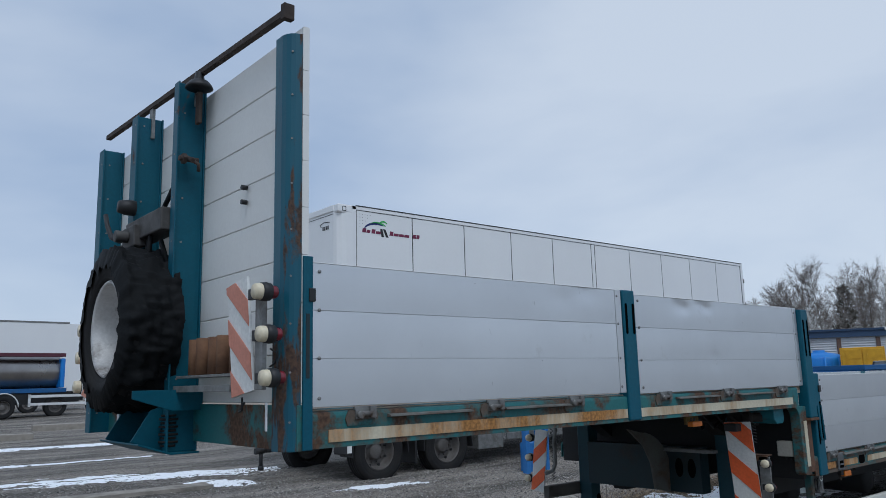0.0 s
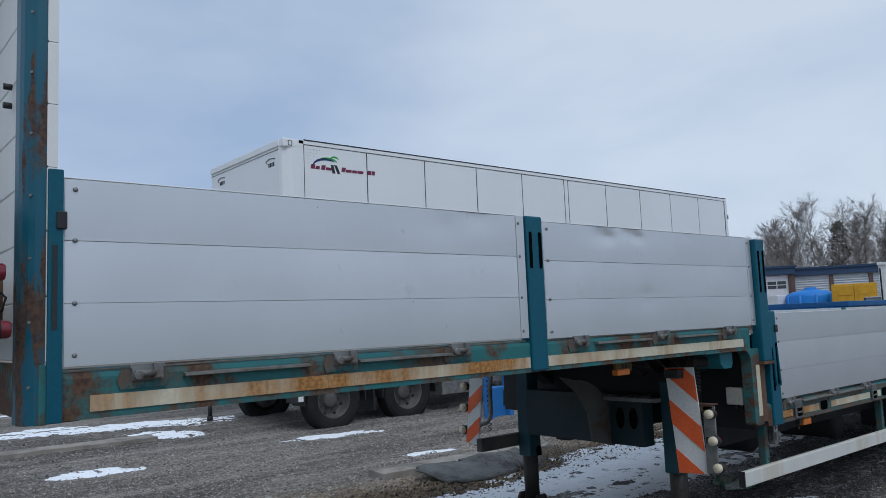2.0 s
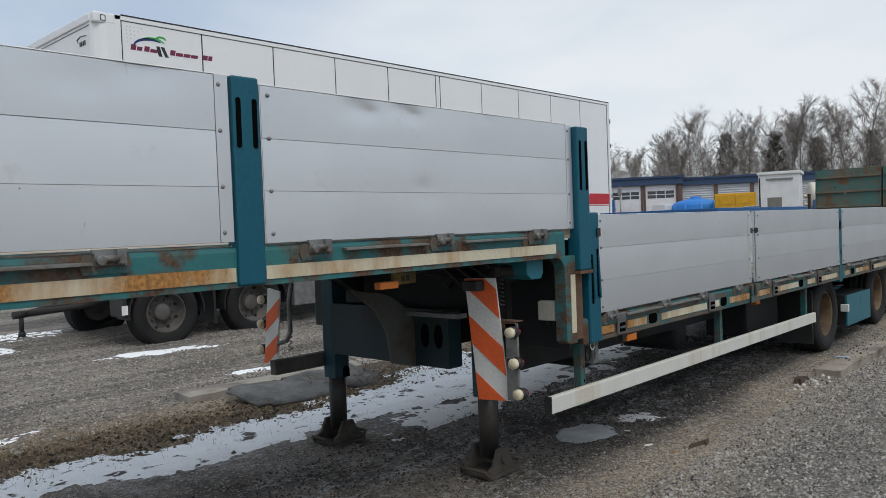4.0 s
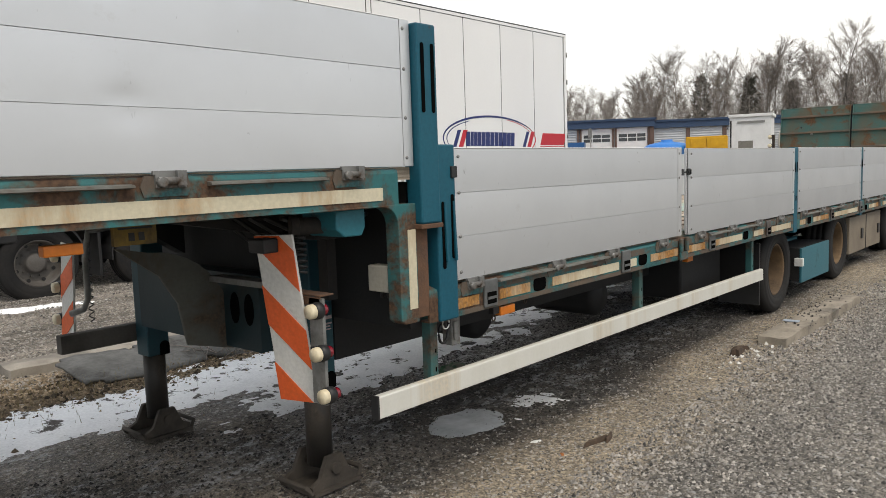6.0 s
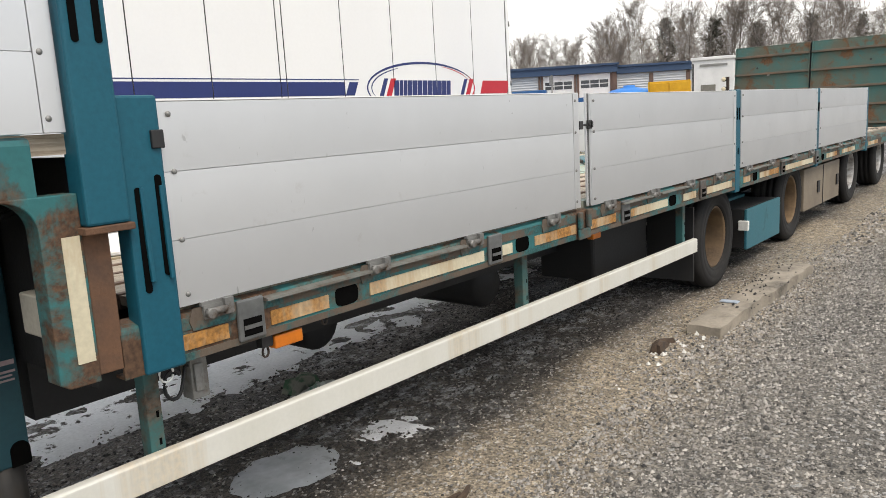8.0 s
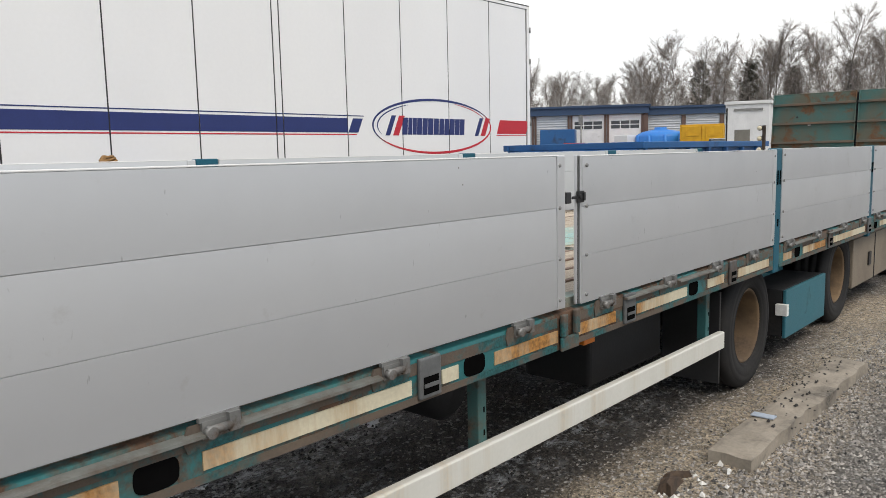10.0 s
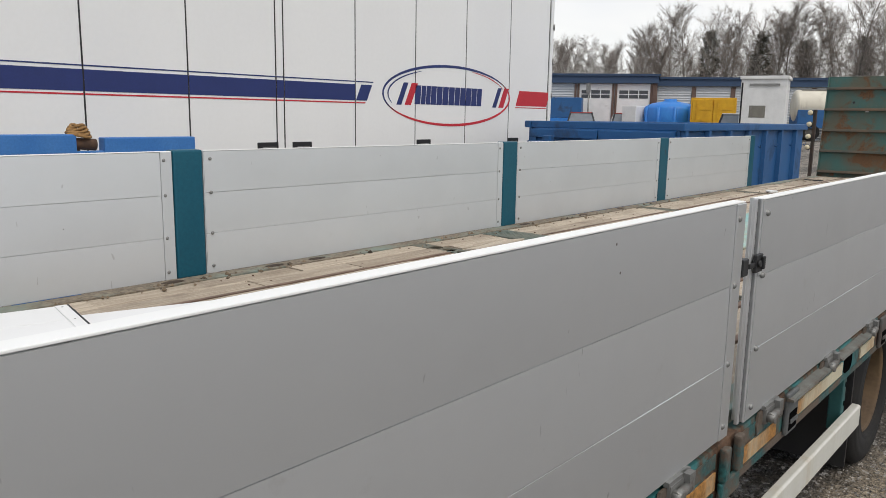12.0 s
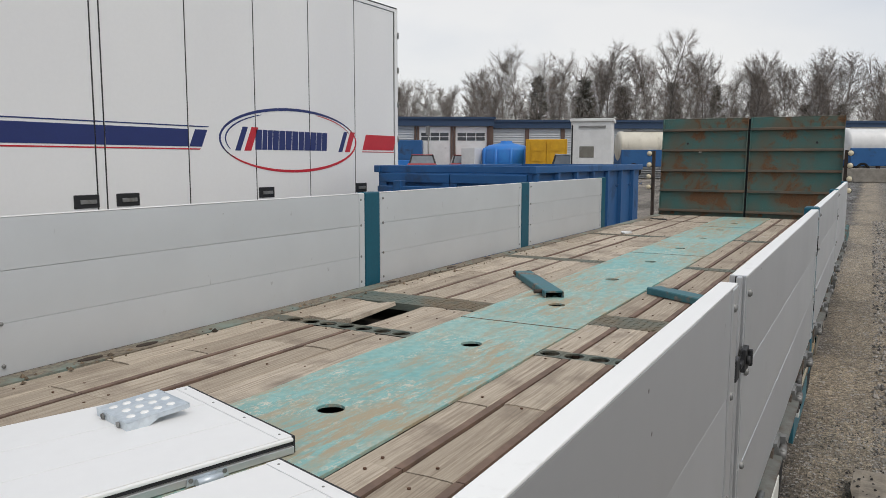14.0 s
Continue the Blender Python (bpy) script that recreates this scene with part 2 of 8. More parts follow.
def alu_material(name, tone, metallic=0.76, rough=(0.36, 0.43)):
    """Anodised aluminium boards: dull metal with fine lengthwise brushing, scuffs and grime."""
    m, nt, bs = mat_new(name)
    info = nt.nodes.new("ShaderNodeObjectInfo")
    far = nt.nodes.new("ShaderNodeVectorMath")
    far.operation = "MULTIPLY_ADD"
    tri = nt.nodes.new("ShaderNodeCombineXYZ")
    for k in range(3):
        nt.links.new(info.outputs["Random"], tri.inputs[k])
    nt.links.new(tri.outputs[0], far.inputs[0])
    far.inputs[1].default_value = (41, 23, 31)
    nt.links.new(coords(nt), far.inputs[2])
    vec = far.outputs[0]
    brushed = noise_of(nt, coords(nt, (1.2, 1.2, 60)), 6, 3)
    blot = noise_of(nt, vec, 1.6, 6, 0.6)
    spots = ramp_of(nt, noise_of(nt, vec, 5.0, 8, 0.7), 0.63, 0.75)
    tall = nt.nodes.new("ShaderNodeVectorMath")
    tall.operation = "MULTIPLY"
    nt.links.new(vec, tall.inputs[0])
    tall.inputs[1].default_value = (14, 14, 4)
    marks = ramp_of(nt, noise_of(nt, tall.outputs[0], 3.0, 2, 0.4, 1.0), 0.76, 0.79)
    nicks = nnode(nt, "ShaderNodeTexVoronoi", Scale=5.5)
    nt.links.new(vec, nicks.inputs["Vector"])
    nick = ramp_of(nt, nicks.outputs["Distance"], 0.010, 0.018, (1, 1, 1, 1), (0, 0, 0, 1))
    col = mix_of(nt, ramp_of(nt, blot, 0.35, 0.7), tone, tuple(c * 0.93 for c in tone))
    col = mix_of(nt, 1.0, col, ramp_of(nt, info.outputs["Random"], 0, 1, (0.96, 0.96, 0.96, 1), (1.03, 1.03, 1.03, 1)), "MULTIPLY")
    k = nnode(nt, "ShaderNodeMath")
    k.operation = "MULTIPLY"
    nt.links.new(spots, k.inputs[0])
    k.inputs[1].default_value = 0.22
    col = mix_of(nt, k.outputs[0], col, (0.33, 0.29, 0.23))
    k2 = nnode(nt, "ShaderNodeMath")
    k2.operation = "MULTIPLY"
    nt.links.new(marks, k2.inputs[0])
    k2.inputs[1].default_value = 0.5
    col = mix_of(nt, k2.outputs[0], col, (0.32, 0.32, 0.32))
    col = mix_of(nt, nick, col, (0.16, 0.15, 0.14))
    nt.links.new(col, bs.inputs["Base Color"])
    nt.links.new(ramp_of(nt, blot, 0.3, 0.75, (rough[0],) * 3 + (1,), (rough[1],) * 3 + (1,)), bs.inputs["Roughness"])
    bs.inputs["Metallic"].default_value = metallic
    bump_of(nt, bs, brushed, 0.015, 0.001)
    return m


ALU = alu_material("anodised_aluminium_board", (0.68, 0.69, 0.70))
# the tilted middle plank's brighter sheen, put into its base colour
ALU_MID = alu_material("brighter_anodised_aluminium", (0.735, 0.747, 0.758))
ALU_STRIP = alu_material("aluminium_end_strip", (0.68, 0.685, 0.69))
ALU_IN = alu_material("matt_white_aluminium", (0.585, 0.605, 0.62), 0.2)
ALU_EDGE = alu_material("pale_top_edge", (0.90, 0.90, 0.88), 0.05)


def wood_material():
    m, nt, bs = mat_new("weathered_deck_wood")
    info = nt.nodes.new("ShaderNodeObjectInfo")
    co = nt.nodes.new("ShaderNodeTexCoord")
    add = nt.nodes.new("ShaderNodeVectorMath")
    add.operation = "ADD"
    sc = nt.nodes.new("ShaderNodeVectorMath")
    sc.operation = "SCALE"
    comb = nt.nodes.new("ShaderNodeCombineXYZ")
    for k in range(3):
        nt.links.new(info.outputs["Random"], comb.inputs[k])
    nt.links.new(comb.outputs[0], sc.inputs[0])
    sc.inputs["Scale"].default_value = 37.0
    nt.links.new(co.outputs["Object"], add.inputs[0])
    nt.links.new(sc.outputs[0], add.inputs[1])
    mp = nnode(nt, "ShaderNodeMapping", Scale=(0.7, 26.0, 26.0))
    nt.links.new(add.outputs[0], mp.inputs["Vector"])
    grain = noise_of(nt, mp.outputs[0], 5.0, 8, 0.65, 0.6)
    blot = noise_of(nt, add.outputs[0], 3.0, 6, 0.6)
    col = ramp_of(nt, grain, 0.3, 0.72, (0.25, 0.198, 0.150, 1), (0.61, 0.535, 0.435, 1))
    col = mix_of(nt, 1.0, col, ramp_of(nt, info.outputs["Random"], 0, 1, (0.80, 0.77, 0.73, 1), (1.18, 1.17, 1.15, 1)), "MULTIPLY")
    col = mix_of(nt, ramp_of(nt, blot, 0.52, 0.76), col, (0.17, 0.13, 0.10))
    paint = ramp_of(nt, noise_of(nt, add.outputs[0], 2.3, 9, 0.75, 0.4), 0.63, 0.68)
    col = mix_of(nt, paint, col, (0.50, 0.46, 0.41))
    nt.links.new(col, bs.inputs["Base Color"])
    bs.inputs["Roughness"].default_value = 0.82
    bump_of(nt, bs, grain, 0.5, 0.006)
    return m


WOOD = wood_material()


def deck_teal_material():
    m, nt, bs = mat_new("flaking_turquoise_deck_steel")
    vec = coords(nt)
    fl = noise_of(nt, coords(nt, (0.7, 1.25, 1)), 26.0, 14, 0.86, 0.5)
    big = noise_of(nt, vec, 1.4, 5)
    col = mix_of(nt, ramp_of(nt, big, 0.35, 0.65), (0.20, 0.45, 0.44), (0.30, 0.49, 0.45))
    col = mix_of(nt, ramp_of(nt, noise_of(nt, vec, 26, 4), 0.4, 0.6, (0, 0, 0, 1), (0.4, 0.4, 0.4, 1)), col, (0.09, 0.31, 0.31))
    chips = noise_of(nt, coords(nt, (0.8, 1.3, 1)), 48.0, 9, 0.72, 0.8)
    group = ramp_of(nt, noise_of(nt, coords(nt, (0.8, 1.6, 1)), 4.5, 6, 0.7), 0.42, 0.62)
    for source, lo, hi, tint in ((chips, 0.53, 0.555, (0.60, 0.58, 0.48)), (fl, 0.585, 0.61, (0.30, 0.21, 0.125))):
        mul = nnode(nt, "ShaderNodeMath")
        mul.operation = "MULTIPLY"
        nt.links.new(ramp_of(nt, source, lo, hi), mul.inputs[0])
        nt.links.new(group, mul.inputs[1])
        col = mix_of(nt, mul.outputs[0], col, tint)
    wear = ramp_of(nt, noise_of(nt, coords(nt, (0.6, 1.5, 1)), 1.2, 10, 0.75), 0.41, 0.54)
    wear2 = ramp_of(nt, noise_of(nt, coords(nt, (0.28, 1.6, 1)), 14, 8, 0.8), 0.42, 0.54)
    both = nnode(nt, "ShaderNodeMath")
    both.operation = "MULTIPLY"
    nt.links.new(wear, both.inputs[0])
    nt.links.new(wear2, both.inputs[1])
    col = mix_of(nt, both.outputs[0], col, (0.38, 0.315, 0.21))
    nt.links.new(col, bs.inputs["Base Color"])
    bs.inputs["Roughness"].default_value = 0.62
    bump_of(nt, bs, fl, 0.25, 0.004)
    return m


DECK_TEAL = deck_teal_material()
EDGE_TEAL = surface("worn_turquoise_edge", (0.17, 0.27, 0.25), (0.22, 0.23, 0.18), 0.7, scale=3, dirt=(0.26, 0.215, 0.16), dirt_at=(0.36, 0.50), dirt_scale=2.2)
CHECKER = surface("muddy_checker_plate", (0.16, 0.165, 0.13), (0.10, 0.14, 0.125), 0.7, scale=5, grain=90, bump=0.8, dirt=(0.22, 0.17, 0.11), dirt_at=(0.48, 0.65))
RAMP_STEEL = surface("rusty_turquoise_ramp_plate", (0.050, 0.132, 0.118), (0.105, 0.105, 0.075), 0.65, scale=2.3, spread=(0.38, 0.60), grain=70, bump=0.5, dirt=(0.19, 0.095, 0.045), dirt_at=(0.515, 0.60), dirt_scale=2.6)
IRON_STRIP = surface("rusty_deck_strip", (0.21, 0.135, 0.098), (0.125, 0.085, 0.066), 0.75, scale=7, bump=0.3)


def ground_material():
    """Yard surface: wet asphalt under the trailer, darker past x 3.9 to 5.3, sandy and grey gravel beside it, frozen
    mud further off.
    """
    m, nt, bs = mat_new("yard_gravel")
    vec = coords(nt)
    sep = nt.nodes.new("ShaderNodeSeparateXYZ")
    nt.links.new(vec, sep.inputs[0])
    wob = noise_of(nt, vec, 0.9, 6, 0.6)
    stones = nnode(nt, "ShaderNodeTexVoronoi", Scale=36.0)
    nt.links.new(vec, stones.inputs["Vector"])
    small = nnode(nt, "ShaderNodeTexVoronoi", Scale=95.0)
    nt.links.new(vec, small.inputs["Vector"])
    shade = ramp_of(nt, small.outputs["Color"], 0.0, 1.0, (0.12, 0.12, 0.12, 1), (2.05, 1.98, 1.88, 1))
    fine = noise_of(nt, vec, 130, 4)

    def band(lo, hi, wobble):
        a = nnode(nt, "ShaderNodeMath")
        a.operation = "MULTIPLY_ADD"
        nt.links.new(wob, a.inputs[0])
        a.inputs[1].default_value = wobble
        nt.links.new(sep.outputs[1], a.inputs[2])
        mr = nnode(nt, "ShaderNodeMapRange")
        mr.inputs[1].default_value, mr.inputs[2].default_value = lo + wobble / 2, hi + wobble / 2
        nt.links.new(a.outputs[0], mr.inputs[0])
        return mr.outputs[0]

    grey = mix_of(nt, ramp_of(nt, wob, 0.35, 0.65), (0.125, 0.120, 0.113), (0.20, 0.188, 0.172))
    sandy = mix_of(nt, ramp_of(nt, wob, 0.4, 0.6), (0.32, 0.274, 0.215), (0.225, 0.197, 0.160))
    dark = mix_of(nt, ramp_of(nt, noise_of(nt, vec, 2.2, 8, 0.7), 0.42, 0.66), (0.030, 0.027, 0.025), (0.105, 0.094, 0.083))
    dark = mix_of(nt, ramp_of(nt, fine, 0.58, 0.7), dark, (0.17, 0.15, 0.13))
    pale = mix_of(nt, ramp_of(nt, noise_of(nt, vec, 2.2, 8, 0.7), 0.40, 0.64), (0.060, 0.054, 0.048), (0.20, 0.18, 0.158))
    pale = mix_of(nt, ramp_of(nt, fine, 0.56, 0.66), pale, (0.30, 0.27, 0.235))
    # the asphalt goes from pale to dark between x 3.9 and 5.3
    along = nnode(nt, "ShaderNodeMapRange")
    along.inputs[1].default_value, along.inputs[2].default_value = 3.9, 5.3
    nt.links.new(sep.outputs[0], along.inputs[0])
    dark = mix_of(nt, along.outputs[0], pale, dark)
    brown = mix_of(nt, ramp_of(nt, wob, 0.4, 0.65), (0.20, 0.155, 0.105), (0.32, 0.25, 0.17))
    far = mix_of(nt, ramp_of(nt, noise_of(nt, coords(nt, (0.22, 1.5, 1)), 1.1, 8, 0.65), 0.40, 0.58), (0.275, 0.252, 0.227), (0.10, 0.091, 0.081))
    col = mix_of(nt, band(-0.75, -0.40, 0.5), grey, sandy)
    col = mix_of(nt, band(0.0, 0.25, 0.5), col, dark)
    col = mix_of(nt, band(2.7, 2.95, 0.35), col, brown)
    col = mix_of(nt, band(3.6, 4.3, 0.8), col, far)
    col = mix_of(nt, 0.8, col, shade, "MULTIPLY")
    lump = ramp_of(nt, stones.outputs["Color"], 0.0, 1.0, (0.5, 0.5, 0.5, 1), (1.5, 1.48, 1.42, 1))
    col = mix_of(nt, 0.8, col, lump, "MULTIPLY")
    pebble = nnode(nt, "ShaderNodeTexVoronoi", Scale=58.0)
    nt.links.new(vec, pebble.inputs["Vector"])
    col = mix_of(nt, ramp_of(nt, pebble.outputs["Color"], 0.79, 0.81, (0, 0, 0, 1), (0.5, 0.5, 0.5, 1)), col, (0.52, 0.51, 0.49))
    # thin frost left in flecks on the asphalt under the trailer
    fleck = ramp_of(nt, noise_of(nt, coords(nt, (1, 1.5, 1)), 7.0, 12, 0.82, 0.3), 0.50, 0.60)
    where = ramp_of(nt, noise_of(nt, coords(nt, (0.7, 1.6, 1), loc=(3.1, 0.4, 0)), 1.1, 3, 0.5), 0.45, 0.60)
    k1, k2, k3 = (nnode(nt, "ShaderNodeMath") for _ in range(3))
    for kk, a, b in ((k1, fleck, where), (k2, k1.outputs[0], band(0.15, 0.5, 0.4))):
        kk.operation = "MULTIPLY"
        nt.links.new(a, kk.inputs[0])
        nt.links.new(b, kk.inputs[1])
    k3.operation = "MULTIPLY_ADD"
    nt.links.new(band(2.5, 2.8, 0.3), k3.inputs[0])
    k3.inputs[1].default_value, k3.inputs[2].default_value = -0.7, 0.7
    k4 = nnode(nt, "ShaderNodeMath")
    k4.operation = "MULTIPLY"
    nt.links.new(k2.outputs[0], k4.inputs[0])
    nt.links.new(k3.outputs[0], k4.inputs[1])
    col = mix_of(nt, k4.outputs[0], col, (0.62, 0.645, 0.67))
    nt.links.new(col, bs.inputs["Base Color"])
    wet = mix_of(nt, band(0.0, 0.3, 0.5), (0.9,) * 3, ramp_of(nt, noise_of(nt, vec, 1.6, 5), 0.42, 0.62, (0.45,) * 3 + (1,), (0.85,) * 3 + (1,)))
    wet = mix_of(nt, band(2.6, 2.9, 0.3), wet, (0.92,) * 3)
    nt.links.new(wet, bs.inputs["Roughness"])
    hgt = mix_of(nt, 0.4, stones.outputs["Distance"], small.outputs["Distance"])
    bump_of(nt, bs, hgt, 1.0, 0.03)
    return m


GROUND = ground_material()
MUD_STONE = surface("brown_mud_crumbs", (0.15, 0.115, 0.08), (0.085, 0.068, 0.05), 0.9, scale=12, grain=150, bump=0.4)
STONE = surface("gravel_stone", (0.24, 0.23, 0.218), (0.13, 0.125, 0.12), 0.85, scale=12, grain=150, bump=0.4)
SNOW = surface("grainy_old_snow", (0.95, 0.96, 0.97), (0.87, 0.885, 0.90), 0.55, scale=6, grain=60, bump=0.35, dirt=(0.10, 0.09, 0.08), dirt_at=(0.57, 0.61), dirt_scale=5.5)
ICE = surface("dirty_puddle_ice", (0.46, 0.49, 0.515), (0.32, 0.345, 0.36), 0.28, scale=5, grain=30, bump=0.15, dirt=(0.10, 0.095, 0.09), dirt_at=(0.55, 0.68), dirt_scale=3)


def stone_random(mat):
    nt = mat.node_tree
    bs = nt.nodes["Principled BSDF"]
    geo = nt.nodes.new("ShaderNodeNewGeometry")
    old = bs.inputs["Base Color"].links[0].from_socket
    nt.links.new(mix_of(nt, 1.0, old, ramp_of(nt, geo.outputs["Random Per Island"], 0, 1, (0.22, 0.22, 0.22, 1), (2.4, 2.32, 2.2, 1)), "MULTIPLY"), bs.inputs["Base Color"])


stone_random(STONE)
stone_random(MUD_STONE)


# ---- mesh helpers ----
def quad_box(bm, a, b, m=None):
    """A box between two corners, optionally turned by the matrix m."""
    (x0, y0, z0), (x1, y1, z1) = a, b
    vs = [Vector(p) for p in ((x0, y0, z0), (x1, y0, z0), (x1, y1, z0), (x0, y1, z0), (x0, y0, z1), (x1, y0, z1), (x1, y1, z1), (x0, y1, z1))]
    vs = [bm.verts.new(m @ v if m else v) for v in vs]
    for f in ((3, 2, 1, 0), (4, 5, 6, 7), (0, 1, 5, 4), (1, 2, 6, 5), (2, 3, 7, 6), (3, 0, 4, 7)):
        bm.faces.new([vs[i] for i in f])
    return vs


def rod(bm, a, b, r, n=10, r2=None):
    """A round bar or cone from a to b."""
    a, b = Vector(a), Vector(b)
    q = (b - a).to_track_quat("Z", "Y").to_matrix()
    r2 = r if r2 is None else r2
    ring = []
    for c, rr in ((a, r), (b, r2)):
        ring.append([bm.verts.new(c + q @ Vector((rr * math.cos(2 * math.pi * k / n), rr * math.sin(2 * math.pi * k / n), 0))) for k in range(n)])
    for k in range(n):
        f = bm.faces.new((ring[0][k], ring[0][(k + 1) % n], ring[1][(k + 1) % n], ring[1][k]))
        f.smooth = n > 6
    bm.faces.new(ring[0][::-1])
    bm.faces.new(ring[1])


def tube_path(bm, pts, r, n=6):
    """A bent cable or pipe through points."""
    pts = [Vector(p) for p in pts]
    rings = []
    for i, p in enumerate(pts):
        d = (pts[min(i + 1, len(pts) - 1)] - pts[max(i - 1, 0)]).normalized()
        q = d.to_track_quat("Z", "Y").to_matrix()
        rings.append([bm.verts.new(p + q @ Vector((r * math.cos(2 * math.pi * k / n), r * math.sin(2 * math.pi * k / n), 0))) for k in range(n)])
    for a, b in zip(rings, rings[1:]):
        for k in range(n):
            bm.faces.new((a[k], a[(k + 1) % n], b[(k + 1) % n], b[k])).smooth = True
    bm.faces.new(rings[0][::-1])
    bm.faces.new(rings[-1])


def prism(bm, outline, axis, lo, hi, m=None):
    """An outline of 2D points, extruded along x, y or z."""
    def put(p, d):
        v = {"x": (d, p[0], p[1]), "y": (p[0], d, p[1]), "z": (p[0], p[1], d)}[axis]
        return bm.verts.new(m @ Vector(v) if m else v)
    a = [put(p, lo) for p in outline]
    b = [put(p, hi) for p in outline]
    n = len(outline)
    for k in range(n):
        bm.faces.new((a[k], a[(k + 1) % n], b[(k + 1) % n], b[k]))
    bm.faces.new(a[::-1])
    bm.faces.new(b)


def lathe(bm, profile, centre, axis="y", n=40, smooth=True):
    """Turns a profile of (radius, offset) round an axis through centre."""
    c = Vector(centre)
    rings = []
    for r, o in profile:
        ring = []
        for k in range(n):
            a = 2 * math.pi * k / n
            u, w = r * math.cos(a), r * math.sin(a)
            ring.append(bm.verts.new(c + Vector({"y": (u, o, w), "x": (o, u, w), "z": (u, w, o)}[axis])))
        rings.append(ring)
    for a, b in zip(rings, rings[1:]):
        for k in range(n):
            bm.faces.new((a[k], a[(k + 1) % n], b[(k + 1) % n], b[k])).smooth = smooth
    return rings


def mesh_of(name, bm, mat):
    bmesh.ops.recalc_face_normals(bm, faces=bm.faces)
    me = bpy.data.meshes.new(name)
    bm.to_mesh(me)
    bm.free()
    for mm in (mat if isinstance(mat, (list, tuple)) else [mat]):
        me.materials.append(mm)
    return me


def part(name, bm, mat, parent=None, label="", bevel=0.0):
    ob = new(name, mesh_of(name, bm, mat))
    ob.parent = parent
    if label:
        ob["label"] = label
    if bevel:
        b = ob.modifiers.new("bevel", "BEVEL")
        b.width, b.segments, b.limit_method = bevel, 2, "ANGLE"
    return ob


def piece(name, me, parent, at, turn=(0, 0, 0)):
    """One more object on a shared mesh, placed in its parent."""
    ob = new(name, me)
    ob.parent = parent
    ob.matrix_basis = pose(*at, *turn)
    return ob


def thing(name, label, category, at=None, group="", kind=""):
    ob = new(name)
    ob.empty_display_size = 0.2
    ob.matrix_basis = at or Matrix()
    return tagged(ob, label, category, group, kind)


def boxes(*list_of):
    bm = bmesh.new()
    for a, b in list_of:
        quad_box(bm, a, b)
    return bm


# ---- ground ----
def rise(x, y):
    """The yard climbs gently along the trailer towards the hall, and across towards the far trucks."""
    return 0.0225 * min(10.0, max(0.0, x - 5.2)) + 0.012 * min(30.0, max(0.0, x - 15.2)) + 0.012 * min(45.0, max(0.0, y - 2.0)) * max(0.0, min(1.0, (30 - x) / 15))


def ground_height(x, y):
    """Gentle bumps; a low gravel bank on the open side, a rut along it, a rim of mud beyond the trailer."""
    z = 0.022 * noise.noise(Vector((x * 0.7, y * 0.7, 0.3))) + 0.010 * noise.noise(Vector((x * 3.1, y * 3.1, 1.7))) + 0.005 * noise.noise(Vector((x * 11, y * 11, 4)))
    z += 0.05 * math.exp(-((y + 1.3) / 0.5) ** 2) + 0.035 * math.exp(-((y - 3.25) / 0.28) ** 2)
    z -= 0.012 * math.exp(-((y - 0.7) / 0.5) ** 2)
    if y > 3.0 and y < 16:
        k = min(1, (y - 3.0) / 0.5) * (1 if y < 10 else (16 - y) / 6)
        z += k * (0.016 * noise.noise(Vector((x * 0.5, y * 3.2, 7))) + 0.012 * noise.noise(Vector((x * 5.5, y * 6.5, 2))) + 0.009 * abs(noise.noise(Vector((x * 13, y * 14, 6)))))
    if 4.0 < y < 15:
        z += 0.075 * min(1, (y - 4.0) / 3) * min(1, (15 - y) / 4)
    if y > 4.5:
        z += 0.03 * math.sin(y * 2.1 + 0.15 * x) * min(1, (y - 4.5) / 2) * math.exp(-((y - 10) / 9) ** 2)
    return z + rise(x, y)


def graded(lo, hi, fine_lo, fine_hi, step, grow=1.18):
    out, s = [fine_lo], step
    a = fine_lo
    while a > lo:
        s *= grow
        a = max(lo, a - s)
        out.insert(0, a)
    a = fine_lo
    while a < fine_hi:
        a += step
        out.append(a)
    s = step
    while a < hi:
        s *= grow
        a = min(hi, a + s)
        out.append(a)
    return out


gx = graded(-900, 1500, -2.5, 12.5, 0.06)
gy = graded(-900, 1500, -3.2, 8.5, 0.06)
verts = []
for yy in gy:
    for xx in gx:
        far = max(abs(xx - 5) - 40, abs(yy - 5) - 40, 0)
        verts.append((xx, yy, ground_height(xx, yy) if far == 0 else rise(xx, yy)))
nx = len(gx)
faces = [(j * nx + i, j * nx + i + 1, (j + 1) * nx + i + 1, (j + 1) * nx + i) for j in range(len(gy) - 1) for i in range(nx - 1)]
me = bpy.data.meshes.new("ground")
me.from_pydata(verts, [], faces)
me.materials.append(GROUND)
for p in me.polygons:
    p.use_smooth = True
ground = tagged(new("ground", me), "gravel and wet asphalt yard with frozen mud and grit", "ground", kind="structure")


